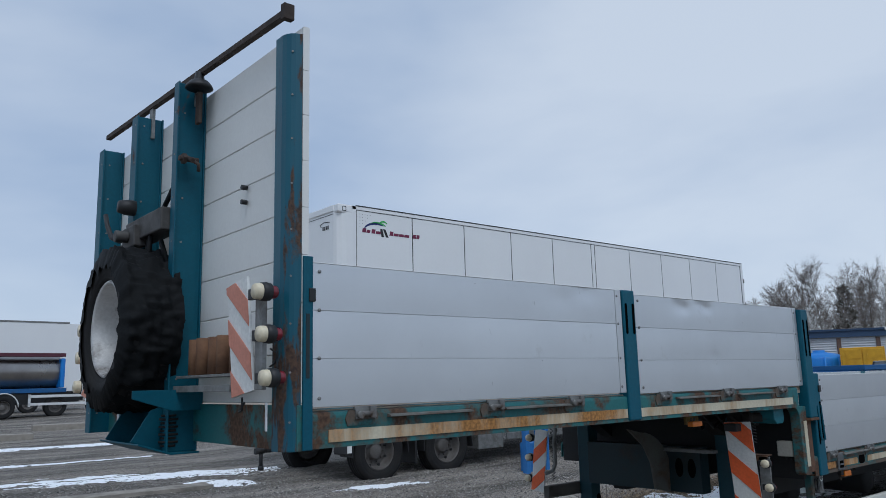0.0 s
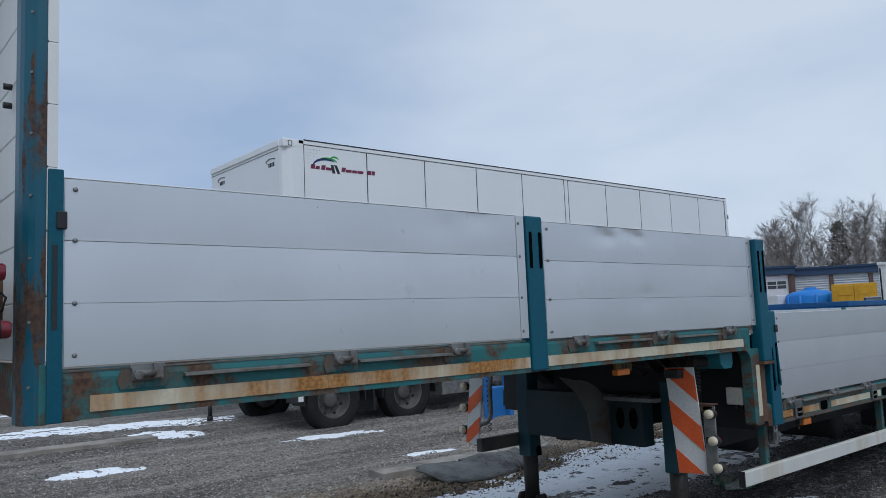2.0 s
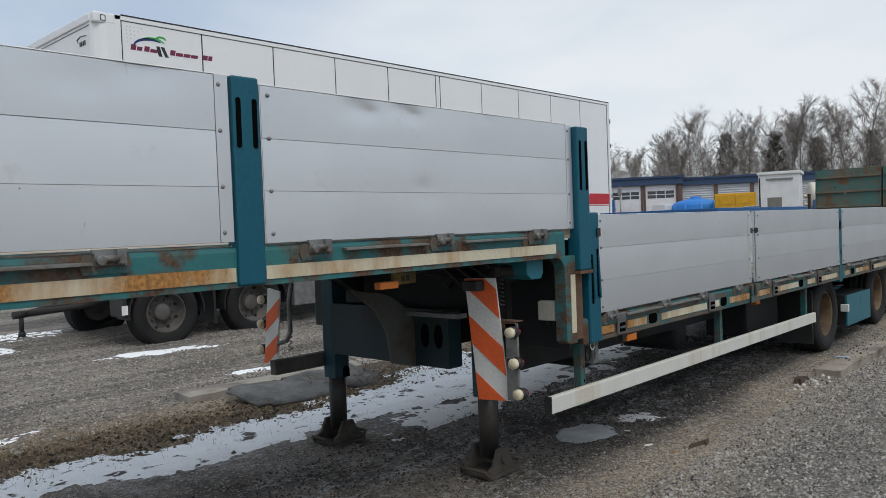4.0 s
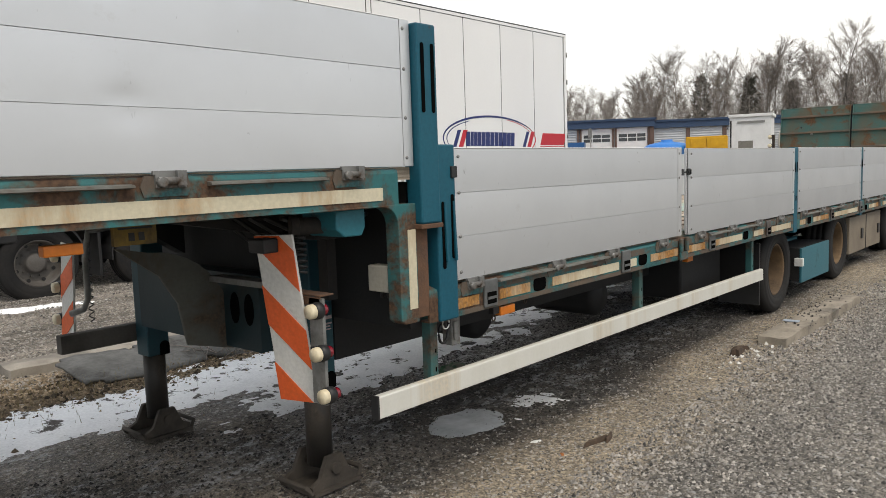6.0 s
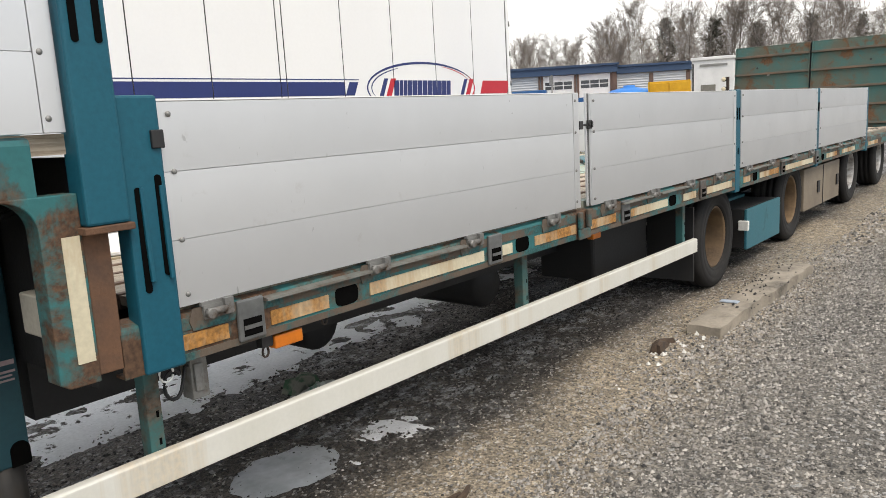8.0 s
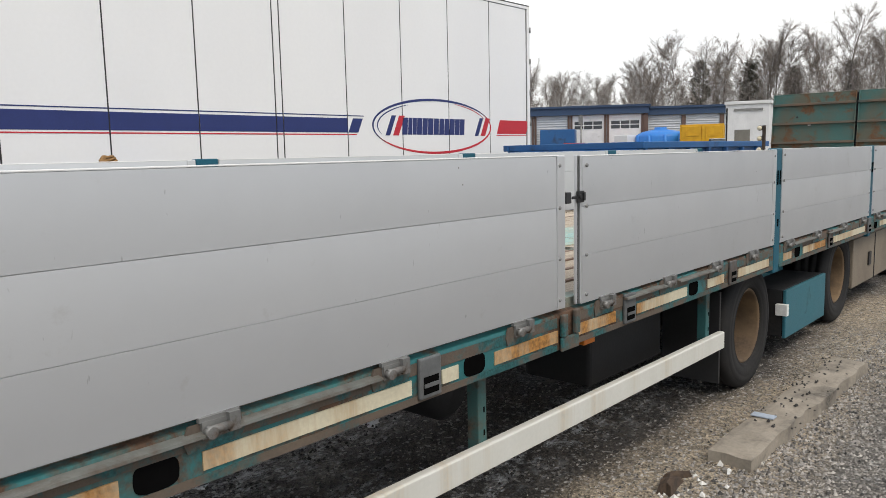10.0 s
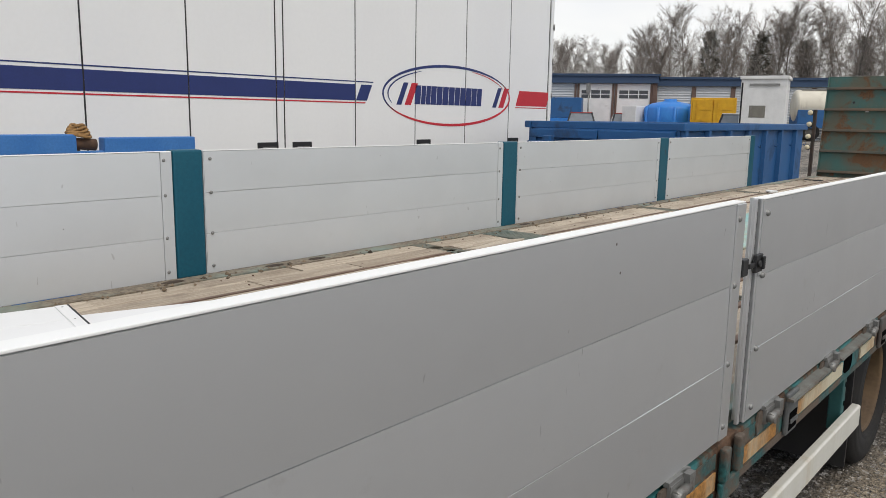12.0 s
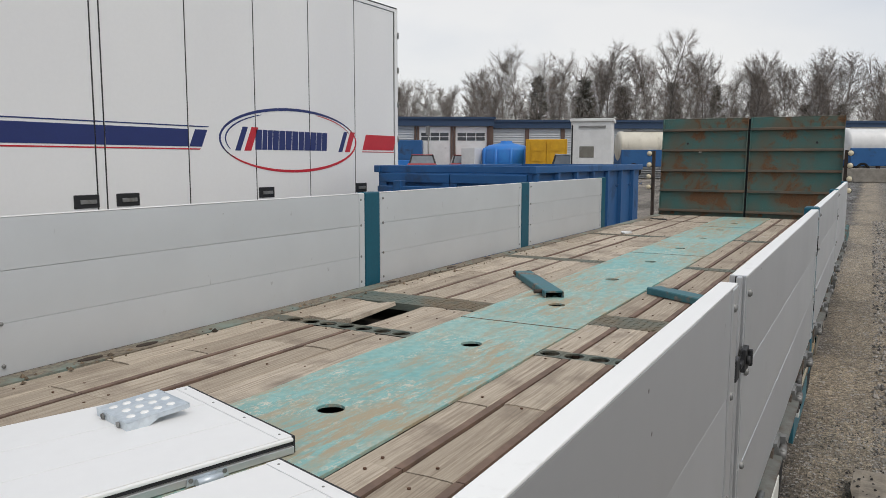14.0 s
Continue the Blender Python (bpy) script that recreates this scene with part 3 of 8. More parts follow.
def patch(name, cx, cy, rx, ry, turn, mat, label, category, thick=0.012, ragged=0.55, step=0.035, seed=0.0, streak=1.0, core=1.0):
    """A thin sheet of snow or ice that sinks under the ground at its ragged outline."""
    n, k = int(2.8 * rx / step), int(2.8 * ry / step)
    ca, sa = math.cos(radians(turn)), math.sin(radians(turn))
    vs, fs = [], []
    for j in range(k + 1):
        for i in range(n + 1):
            u, v = (i / n - 0.5) * 2.8 * rx, (j / k - 0.5) * 2.8 * ry
            x, y = cx + u * ca - v * sa, cy + u * sa + v * ca
            d = core * (1 - math.hypot(u / rx, v / ry)) - 0.4 * (1 - core)
            f = d + ragged * noise.noise(Vector((u * 1.3 * streak, v * 2.2, seed))) + 0.6 * ragged * noise.noise(Vector((u * 4.5 * streak, v * 7, seed + 3))) + 0.35 * ragged * noise.noise(Vector((u * 14 * streak, v * 18, seed + 6)))
            vs.append((x, y, ground_height(x, y) + max(-0.03, min(thick, f * thick * 3.0))))
    for j in range(k):
        for i in range(n):
            q = (j * (n + 1) + i, j * (n + 1) + i + 1, (j + 1) * (n + 1) + i + 1, (j + 1) * (n + 1) + i)
            if max(vs[a][2] - ground_height(vs[a][0], vs[a][1]) for a in q) > -0.02:
                fs.append(q)
    pm = bpy.data.meshes.new(name)
    pm.from_pydata(vs, [], fs)
    pm.materials.append(mat)
    for p in pm.polygons:
        p.use_smooth = True
    return tagged(new(name, pm), label, category, kind="structure")


SN = "thin patch of old white snow on the gravel yard"
patch("snow_patch", 4.0, 2.66, 3.0, 0.36, 1.0, SNOW, "long grainy strip of snow lying beside the trailer", "snow", seed=1, ragged=0.75)
patch("snow_patch", 6.9, 2.50, 2.6, 0.72, 2.0, SNOW, "broken snow strip under the trailer", "snow", seed=2, ragged=0.75)
patch("snow_patch", 1.72, 4.16, 0.95, 0.25, -4, SNOW, SN, "snow", seed=3)
patch("snow_patch", 1.9, 6.4, 0.55, 0.16, -8, SNOW, SN, "snow", seed=14)
patch("snow_patch", 4.95, 6.48, 0.70, 0.15, -14, SNOW, SN, "snow", seed=4, ragged=0.7)
patch("snow_patch", 2.75, 10.45, 2.1, 0.62, -22, SNOW, SN, "snow", seed=5, step=0.06, ragged=0.4)
patch("snow_patch", 3.5, 8.7, 0.50, 0.30, -30, SNOW, SN, "snow", seed=6)
patch("snow_patch", 2.9, 19.0, 2.9, 0.42, -3, SNOW, SN, "snow", seed=7, step=0.10)
patch("snow_patch", 2.2, 14.6, 2.6, 0.18, -4, SNOW, SN, "snow", seed=8, step=0.08)
patch("snow_patch", 5.3, 4.75, 0.35, 0.09, -10, SNOW, SN, "snow", seed=9)
patch("snow_patch", 5.78, 0.50, 0.34, 0.15, 4, SNOW, "flecks of frost beside the frozen puddle", "frost", seed=13, ragged=1.3, thick=0.004, core=0.32, step=0.011, streak=3.0)
patch("ice_puddle", 5.31, 0.62, 0.27, 0.20, 0, ICE, "flat grey frozen puddle on wet asphalt", "puddle", seed=11, ragged=0.3, thick=0.010, step=0.02)


def slab(name, x0, x1, y0, y1, z, label, turn=0.0, mat=None, cell=0.08, slope=0.0):
    """A cast block with crumbled edges."""
    bm = bmesh.new()
    n, k = max(4, int((x1 - x0) / cell)), max(3, int((y1 - y0) / (0.9 * cell)))
    top = {}
    for i in range(n + 1):
        for j in range(k + 1):
            x, y = x0 + (x1 - x0) * i / n, y0 + (y1 - y0) * j / k
            edge = i in (0, n) or j in (0, k)
            w = Vector((x * 6, y * 6, z))
            top[i, j] = bm.verts.new((x + 0.02 * noise.noise(w) * edge, y + 0.02 * noise.noise(w + Vector((5, 0, 0))) * edge, z + slope * (x - x0) + 0.012 * noise.noise(w * 1.7) - ((0.22 if cell > 0.05 else 0.16) * cell if edge else 0)))
    for i in range(n):
        for j in range(k):
            bm.faces.new((top[i, j], top[i + 1, j], top[i + 1, j + 1], top[i, j + 1]))
    rim = [top[i, 0] for i in range(n + 1)] + [top[n, j] for j in range(1, k + 1)] + [top[i, k] for i in range(n - 1, -1, -1)] + [top[0, j] for j in range(k - 1, 0, -1)]
    low = [bm.verts.new((v.co.x + 0.015 * noise.noise(v.co * 9), v.co.y + 0.015 * noise.noise(v.co * 8), z - 0.24)) for v in rim]
    for a in range(len(rim)):
        b = (a + 1) % len(rim)
        bm.faces.new((rim[a], low[a], low[b], rim[b]))
    ob = part(name, bm, mat or CONCRETE)
    cx, cy = (x0 + x1) / 2, (y0 + y1) / 2
    ob.matrix_basis = Matrix.Translation((cx, cy, 0)) @ pose(0, 0, 0, 0, 0, turn) @ Matrix.Translation((-cx, -cy, 0))
    return tagged(ob, label, "concrete slab")


slab("concrete_kerb", 7.86, 9.80, -0.39, -0.18, 0.128, "worn beige concrete kerb block lying in gravel", -2, PALE_CONCRETE, 0.035, 0.026)
slab("concrete_kerb", 0.4, 3.25, 8.45, 8.80, 0.20, "long worn concrete kerb block on the gravel", -3)
slab("concrete_kerb", 3.95, 6.4, 3.82, 4.15, 0.12, "broken concrete kerb half buried in mud", -4)
slab("concrete_kerb", 4.6, 8.6, 26.0, 26.6, 0.50, "long concrete kerb across the yard", -6)
slab("concrete_kerb", -2.0, 3.8, 22.6, 23.1, 0.42, "long concrete kerb across the yard", -6)


# ---- the flatbed trailer ----
trailer = thing("flatbed_semitrailer", "teal step-deck flatbed semitrailer with aluminium drop sides", "trailer")
Z_UP, Z_UPT = 1.504, 2.094      # upper boards
Z_LO, Z_LOT = 0.984, 1.566      # lower boards
DECK = 1.006                    # lower deck surface


def profile_mesh(length, height, seed, dents=()):
    """One hollow aluminium plank, its outer face lightly wavy, with grooved long edges."""
    bm = bmesh.new()
    n = max(6, int(length / (0.018 if dents else 0.06)))
    steps = 16 if dents else 4
    rows = [(0.0, 0.0022), (0.006, 0.0)] + [(k / steps, -0.001 * math.sin(math.pi * k / steps)) for k in range(1, steps)] + [(1 - 0.006, 0.0), (1.0, 0.0022)]
    grid = []
    for i in range(n + 1):
        x = length * i / n
        col = []
        for fz, oy in rows:
            z = fz * height
            y = oy + 0.0011 * noise.noise(Vector((x * 1.7, z * 3, seed))) + 0.0005 * noise.noise(Vector((x * 6, z * 6, seed)))
            for dx, dz, r, depth in dents:
                y += depth * math.exp(-((x - dx) / r) ** 2 - ((z - dz) / (0.6 * r)) ** 2)
            col.append(bm.verts.new((x, y, z)))
        col.append(bm.verts.new((x, 0.025, height)))
        col.append(bm.verts.new((x, 0.025, 0)))
        grid.append(col)
    m = len(grid[0])
    for a, b in zip(grid, grid[1:]):
        for k in range(m):
            f = bm.faces.new((a[k], b[k], b[(k + 1) % m], a[(k + 1) % m]))
            f.smooth = k < len(rows) - 2 and k > 0
    bm.faces.new(grid[0])
    bm.faces.new(grid[-1][::-1])
    bm.normal_update()
    for e in bm.edges:
        if len(e.link_faces) == 2 and e.calc_face_angle(0.0) > 0.3:
            e.smooth = False
    return bm


rivet_bm = bmesh.new()
lathe(rivet_bm, [(0.0005, -0.004), (0.005, -0.0035), (0.008, -0.0005), (0.008, 0.004)], (0, 0, 0), "y", 10)
RIVET = mesh_of("rivet", rivet_bm, STEEL)
TILT = (0.08, -0.24, 0.08)


def sideboard(x0, x1, y, z0, z1, parent, inner=False, planks=3, dents={}, seed=0, name="drop_side"):
    """A drop side: end strips with rivets, and planks between them. inner turns its face towards -y with the back outward."""
    h = (z1 - z0) / planks
    sw = 0.055
    near = y < 1
    strip = boxes(((x1 - sw + 0.002, y - 0.0035, z0), (x1, y + 0.028, z1)))
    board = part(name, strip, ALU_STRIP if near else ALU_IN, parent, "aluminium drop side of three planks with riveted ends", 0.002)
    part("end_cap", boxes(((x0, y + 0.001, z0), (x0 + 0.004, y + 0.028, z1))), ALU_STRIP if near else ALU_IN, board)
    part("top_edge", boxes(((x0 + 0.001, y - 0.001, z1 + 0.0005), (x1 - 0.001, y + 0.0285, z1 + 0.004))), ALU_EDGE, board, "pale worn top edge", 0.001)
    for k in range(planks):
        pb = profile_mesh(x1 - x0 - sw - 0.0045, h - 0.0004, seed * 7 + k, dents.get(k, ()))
        # middle near plank takes the tone with the sheen painted in
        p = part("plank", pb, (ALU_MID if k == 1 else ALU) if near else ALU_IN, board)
        p.matrix_basis = pose(x0 + 0.0045, y, z0 + k * h, TILT[k % 3], 0, 0)
    for a in (x0 + 0.035, x1 - 0.038):
        for k in range(planks + 1):
            z = z0 + min(max(k * h, 0.035), z1 - z0 - 0.035)
            piece("rivet", RIVET, board, (a, y - 0.004, z))
    return board


# upper and lower near sides
sideboard(0.004, 2.066, 0.0, Z_UP, Z_UPT, trailer, seed=1, dents={2: [(1.75, 0.18, 0.10, 0.008), (1.55, 0.12, 0.10, 0.004)]})
sideboard(2.196, 4.238, 0.0, Z_UP - 0.010, Z_UPT - 0.018, trailer, seed=2, dents={2: [(0.47, 0.150, 0.09, 0.009), (0.54, 0.135, 0.05, 0.006), (0.72, 0.165, 0.07, 0.008), (0.80, 0.145, 0.05, 0.007), (1.3, 0.180, 0.05, 0.004)], 1: [(0.84, 0.025, 0.06, 0.003)], 0: [(0.86, 0.17, 0.06, 0.002)]})
# the lower ones lean outward at the top
LEAN = Matrix.Translation((0, 0, Z_LOT)) @ pose(0, 0, 0, 0.05, 0, 0) @ Matrix.Translation((0, 0, -Z_LOT))
for k, (a, b, lo, hi) in enumerate(((4.487, 6.817, 0.002, 0.0), (6.940, 9.205, -0.004, -0.003), (9.321, 11.61, -0.002, 0.002), (11.71, 14.02, 0.004, 0.004))):
    sideboard(a, b, 0.0, Z_LO + lo, Z_LOT + hi, trailer, seed=3 + k).matrix_basis = LEAN
# far sides of the lower deck
FAR = 2.486
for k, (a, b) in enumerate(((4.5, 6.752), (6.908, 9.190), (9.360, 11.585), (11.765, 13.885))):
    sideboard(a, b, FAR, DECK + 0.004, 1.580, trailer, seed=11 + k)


def stake(x0, x1, y0, y1, z0, z1, slots=(), mat=None, label="teal steel stake post"):
    """A pressed stake post with rounded edges and long latch slots."""
    bm = boxes(((x0, y0, z0), (x1, y1, z1)))
    p = part("stake_post", bm, mat or TEAL, trailer, label, 0.008)
    for (sx, a, b) in slots:
        sb = bmesh.new()
        prism(sb, [(sx + 0.010 * math.cos(t), (a if math.sin(t) < 0 else b) + 0.010 * math.sin(t)) for t in [2 * math.pi * i / 14 + 0.01 for i in range(14)]], "y", y0 - 0.003, y0 + 0.004)
        part("latch_slot", sb, VOID, p, "black latch slot")
    return p


stake(2.075, 2.188, -0.012, 0.06, 1.345, 2.098, ((2.098, 1.85, 2.01), (2.165, 1.85, 2.01)))
stake(4.246, 4.362, -0.035, 0.05, 1.255, 2.068, ((4.275, 1.72, 1.98), (4.335, 1.72, 1.98)))
stake(4.366, 4.488, -0.012, 0.06, 0.822, 1.583, ((4.40, 1.06, 1.33), (4.462, 1.10, 1.36)))
stake(9.212, 9.314, 0.0, 0.06, 0.80, 1.575, ((9.240, 1.36, 1.43), (9.284, 1.36, 1.43), (9.262, 1.10, 1.13)))
stake(11.617, 11.704, 0.0, 0.06, 0.80, 1.578, ((11.645, 1.36, 1.43), (11.680, 1.36, 1.43)))
stake(14.027, 14.12, 0.0, 0.06, 0.80, 1.578)
for a, b in ((6.757, 6.903), (9.195, 9.355), (11.59, 11.76), (13.89, 14.03)):
    stake(a, b, FAR - 0.006, FAR + 0.06, DECK, 1.588)
# narrow upright in the open gap between two near boards
part("gap_profile", boxes(((6.903, 0.004, Z_LO), (6.917, 0.014, Z_LOT + 0.002))), ALU_STRIP, trailer, "bright aluminium edge profile", 0.002).matrix_basis = LEAN
part("gap_seal", boxes(((6.9175, 0.008, Z_LO), (6.9295, 0.018, Z_LOT))), SEAM, trailer, "black rubber seal between two boards").matrix_basis = LEAN
part("gap_profile", boxes(((6.930, 0.0, Z_LO), (6.9385, 0.03, Z_LOT + 0.001))), ALU_STRIP, trailer, "bright aluminium edge profile", 0.001).matrix_basis = LEAN
lb = bmesh.new()
quad_box(lb, (6.900, -0.010, 1.385), (6.945, -0.0005, 1.430))
part("latch_catch", boxes(((6.821, -0.006, 1.385), (6.858, 0.02, 1.428))), BLACK, trailer, "", 0.003)
quad_box(lb, (6.930, -0.018, 1.392), (6.943, -0.0105, 1.424))
rod(lb, (6.912, -0.017, 1.408), (6.912, -0.010, 1.408), 0.009, 12)
quad_box(lb, (6.862, -0.008, 1.400), (6.8995, -0.002, 1.412))
part("side_latch", lb, BLACK, trailer, "small black folding latch", 0.002)
# latch flaps leaning out of the lower corner stake
for x in (4.41, 4.468):
    fm = bmesh.new()
    quad_box(fm, (-0.006, -0.008, -0.13), (0.006, 0.004, 0.13))
    fl = part("latch_lever", fm, TEAL, trailer, "", 0.003)
    fl.matrix_basis = pose(x, -0.016, 1.21, -2, 0, 0)
part("latch_cap", boxes(((4.455, -0.022, 1.44), (4.492, 0.0, 1.49))), BLACK, trailer, "", 0.003)
part("latch_cap", boxes(((-0.018, -0.022, 1.93), (0.012, 0.0, 1.985))), BLACK, trailer, "", 0.003)


# ---- headboard ----
hb = part("headboard", boxes(((-0.06, 0.0, 1.335), (-0.035, 2.5, 1.515))), TEAL_RUST, trailer, "tall white planked headboard on a teal base plate", 0.003)
plank_h = 0.2015
hp = bmesh.new()
prism(hp, [(-0.043, 0.004), (-0.039, 0.0), (-0.012, 0.0), (-0.012, plank_h - 0.002), (-0.039, plank_h - 0.002), (-0.043, plank_h - 0.006)], "y", 0.0, 2.5)
HBP = mesh_of("head_plank", hp, HEAD_WHITE)
for k in range(8):
    piece("head_plank", HBP, hb, (0, 0, 1.522 + k * plank_h))


def channel_post(y0, y1, x_front, x_back, z0, z1, label, mat):
    """A folded channel post: a recessed web between a front lip and a rear lip, with bolts along it."""
    bm = bmesh.new()
    prism(bm, [(x_front, y0), (x_front + 0.009, y0), (x_front + 0.009, y0 + 0.024), (x_back - 0.009, y0 + 0.024), (x_back - 0.009, y0 + 0.006), (x_back, y0 + 0.006), (x_back, y0 + 0.031), (x_front + 0.007, y0 + 0.031), (x_front + 0.007, y1), (x_front, y1)], "z", z0, z1)
    p = part("head_post", bm, mat, trailer, label, 0.004)
    z = z0 + 0.12
    while z < z1 - 0.05:
        for a_, b_ in (((x_front + 0.045, y0 + 0.020, z), (x_front + 0.045, y0 + 0.026, z)), ((x_front - 0.002, y0 + 0.03, z), (x_front + 0.001, y0 + 0.03, z))):
            db = bmesh.new()
            rod(db, a_, b_, 0.0055, 8)
            part("bolt_head", db, STEEL, p)
        z += 0.23
    return p


def streaked_post_material():
    """Teal paint with rust that climbs from the foot of the post in uneven streaks."""
    m, nt, bs = mat_new("rust_streaked_teal_post")
    vec = coords(nt, (5, 5, 0.9))
    sep = nt.nodes.new("ShaderNodeSeparateXYZ")
    nt.links.new(coords(nt), sep.inputs[0])
    climb = nnode(nt, "ShaderNodeMapRange")
    climb.inputs[1].default_value, climb.inputs[2].default_value, climb.inputs[3].default_value, climb.inputs[4].default_value = 2.6, 1.5, -0.01, 0.13
    nt.links.new(sep.outputs[2], climb.inputs[0])
    edge = nnode(nt, "ShaderNodeMapRange")
    edge.inputs[1].default_value, edge.inputs[2].default_value, edge.inputs[3].default_value, edge.inputs[4].default_value = -0.085, -0.045, -0.02, 0.07
    nt.links.new(sep.outputs[0], edge.inputs[0])
    total = noise_of(nt, vec, 2.2, 8, 0.68, 0.4)
    for extra in (climb.outputs[0], edge.outputs[0]):
        add = nnode(nt, "ShaderNodeMath")
        nt.links.new(total, add.inputs[0])
        nt.links.new(extra, add.inputs[1])
        total = add.outputs[0]
    rust = ramp_of(nt, total, 0.565, 0.625)
    fine = noise_of(nt, coords(nt), 60, 3)
    paint = mix_of(nt, ramp_of(nt, noise_of(nt, vec, 2.0, 5), 0.35, 0.7), (0.002, 0.078, 0.124), (0.005, 0.094, 0.138))
    brown = mix_of(nt, ramp_of(nt, fine, 0.35, 0.65), (0.10, 0.055, 0.034), (0.04, 0.026, 0.02))
    nt.links.new(mix_of(nt, rust, paint, brown), bs.inputs["Base Color"])
    nt.links.new(mix_of(nt, rust, (0.42,) * 3, (0.85,) * 3), bs.inputs["Roughness"])
    bump_of(nt, bs, fine, 0.2, 0.004)
    return m


cp_ = bmesh.new()
prism(cp_, [(-0.044, 0.0), (-0.072, 0.010), (-0.088, 0.022), (-0.101, 0.040), (-0.108, 0.064), (-0.108, 0.124), (-0.101, 0.124), (-0.101, 0.066), (-0.094, 0.045), (-0.082, 0.029), (-0.068, 0.018), (-0.044, 0.009)], "z", 1.335, 3.095)
corner = part("head_post", cp_, streaked_post_material(), trailer, "teal folded steel corner post streaked with rust", 0.002)
for z in [1.45 + 0.195 * i for i in range(9)]:
    db = bmesh.new()
    rod(db, (-0.086, 0.014, z), (-0.080, 0.022, z), 0.0045, 8)
    part("bolt_head", db, STEEL, corner)
channel_post(1.02, 1.085, -0.20, -0.045, 1.29, 3.185, "teal folded steel post in front of the headboard", TEAL)
channel_post(1.66, 1.76, -0.20, -0.045, 1.40, 3.185, "teal folded steel post in front of the headboard", TEAL)
channel_post(2.38, 2.48, -0.18, -0.045, 1.335, 3.165, "teal folded steel corner post", TEAL)
part("corner_cap", boxes(((-0.041, -0.014, 1.338), (0.003, -0.001, 2.118))), TEAL, trailer, "teal cap plate beside the drop side", 0.003)
# latch lever; its shadow is put into the dark colour
part("corner_slot", boxes(((-0.030, -0.0165, 1.62), (-0.014, -0.0143, 1.88))), TEAL_DARK, trailer, "long latch lever, painted dark like its shadow")

# top bar
tb = bmesh.new()
for v in quad_box(tb, (-0.122, 0.03, 3.205), (-0.09, 2.56, 3.236)) + quad_box(tb, (-0.13, 0.01, 3.185), (-0.08, 0.045, 3.257)):
    v.co.z += -0.035 + 0.045 * v.co.y
part("top_bar", tb, RAIL_RUST, trailer, "rusty square bar above the headboard", 0.003)
for y in (0.98, 1.67):
    part("bar_bracket", boxes(((-0.115, y, 3.06), (-0.095, y + 0.045, 3.25))), STEEL, trailer, "", 0.002)
lamp = bmesh.new()
lathe(lamp, [(0.001, 0.095), (0.022, 0.09), (0.026, 0.05), (0.05, 0.035), (0.068, 0.012), (0.072, 0.0), (0.06, -0.004), (0.001, -0.004)], (-0.12, 0.95, 3.135), "z", 18)
part("roof_lamp", lamp, BLACK, trailer, "round dark lamp hood on a bracket")
part("hook_plate", boxes(((-0.12, 0.945, 2.95), (-0.10, 0.995, 3.12))), RAIL_RUST, trailer, "", 0.004)
nut = bmesh.new()
rod(nut, (-0.20, 0.985, 2.755), (-0.10, 0.985, 2.755), 0.014, 10)
rod(nut, (-0.185, 0.985, 2.755), (-0.165, 0.985, 2.755), 0.028, 6)
rod(nut, (-0.15, 0.93, 2.735), (-0.15, 1.02, 2.775), 0.013, 8)
tube_path(nut, [(-0.13, 0.96, 2.74), (-0.12, 0.93, 2.72), (-0.11, 0.95, 2.69)], 0.010, 6)
part("shackle", nut, RAIL_RUST, trailer, "rusty shackle")
for z in (2.515, 2.445):
    pg = bmesh.new()
    rod(pg, (-0.078, 0.51, z), (-0.05, 0.51, z), 0.012, 8)
    part("peg", pg, BLACK, trailer)


# ---- wheels ----
def tyre_profile(r, w, rim):
    h = w / 2
    return [(rim, -h * 0.8), (rim + 0.012, -h * 0.96), (rim + 0.022, -h * 0.93), (rim + 0.026, -h * 0.97), ((r + rim) / 2 - 0.006, -h), ((r + rim) / 2 + 0.006, -h * 0.985), ((r + rim) / 2 + 0.010, -h), (r - 0.04, -h * 0.97), (r - 0.034, -h * 0.93), (r - 0.026, -h * 0.93), (r - 0.008, -h * 0.80), (r, -h * 0.7),
            (r, -h * 0.45), (r - 0.01, -h * 0.43), (r - 0.01, -h * 0.37), (r, -h * 0.35), (r, -0.012), (r - 0.01, -0.01), (r - 0.01, 0.01), (r, 0.012), (r, h * 0.35), (r - 0.01, h * 0.37), (r - 0.01, h * 0.43), (r, h * 0.45),
            (r, h * 0.7), (r - 0.008, h * 0.8), (r - 0.03, h * 0.93), ((r + rim) / 2, h), (rim + 0.02, h * 0.95), (rim, h * 0.8)]


NUTS = {}


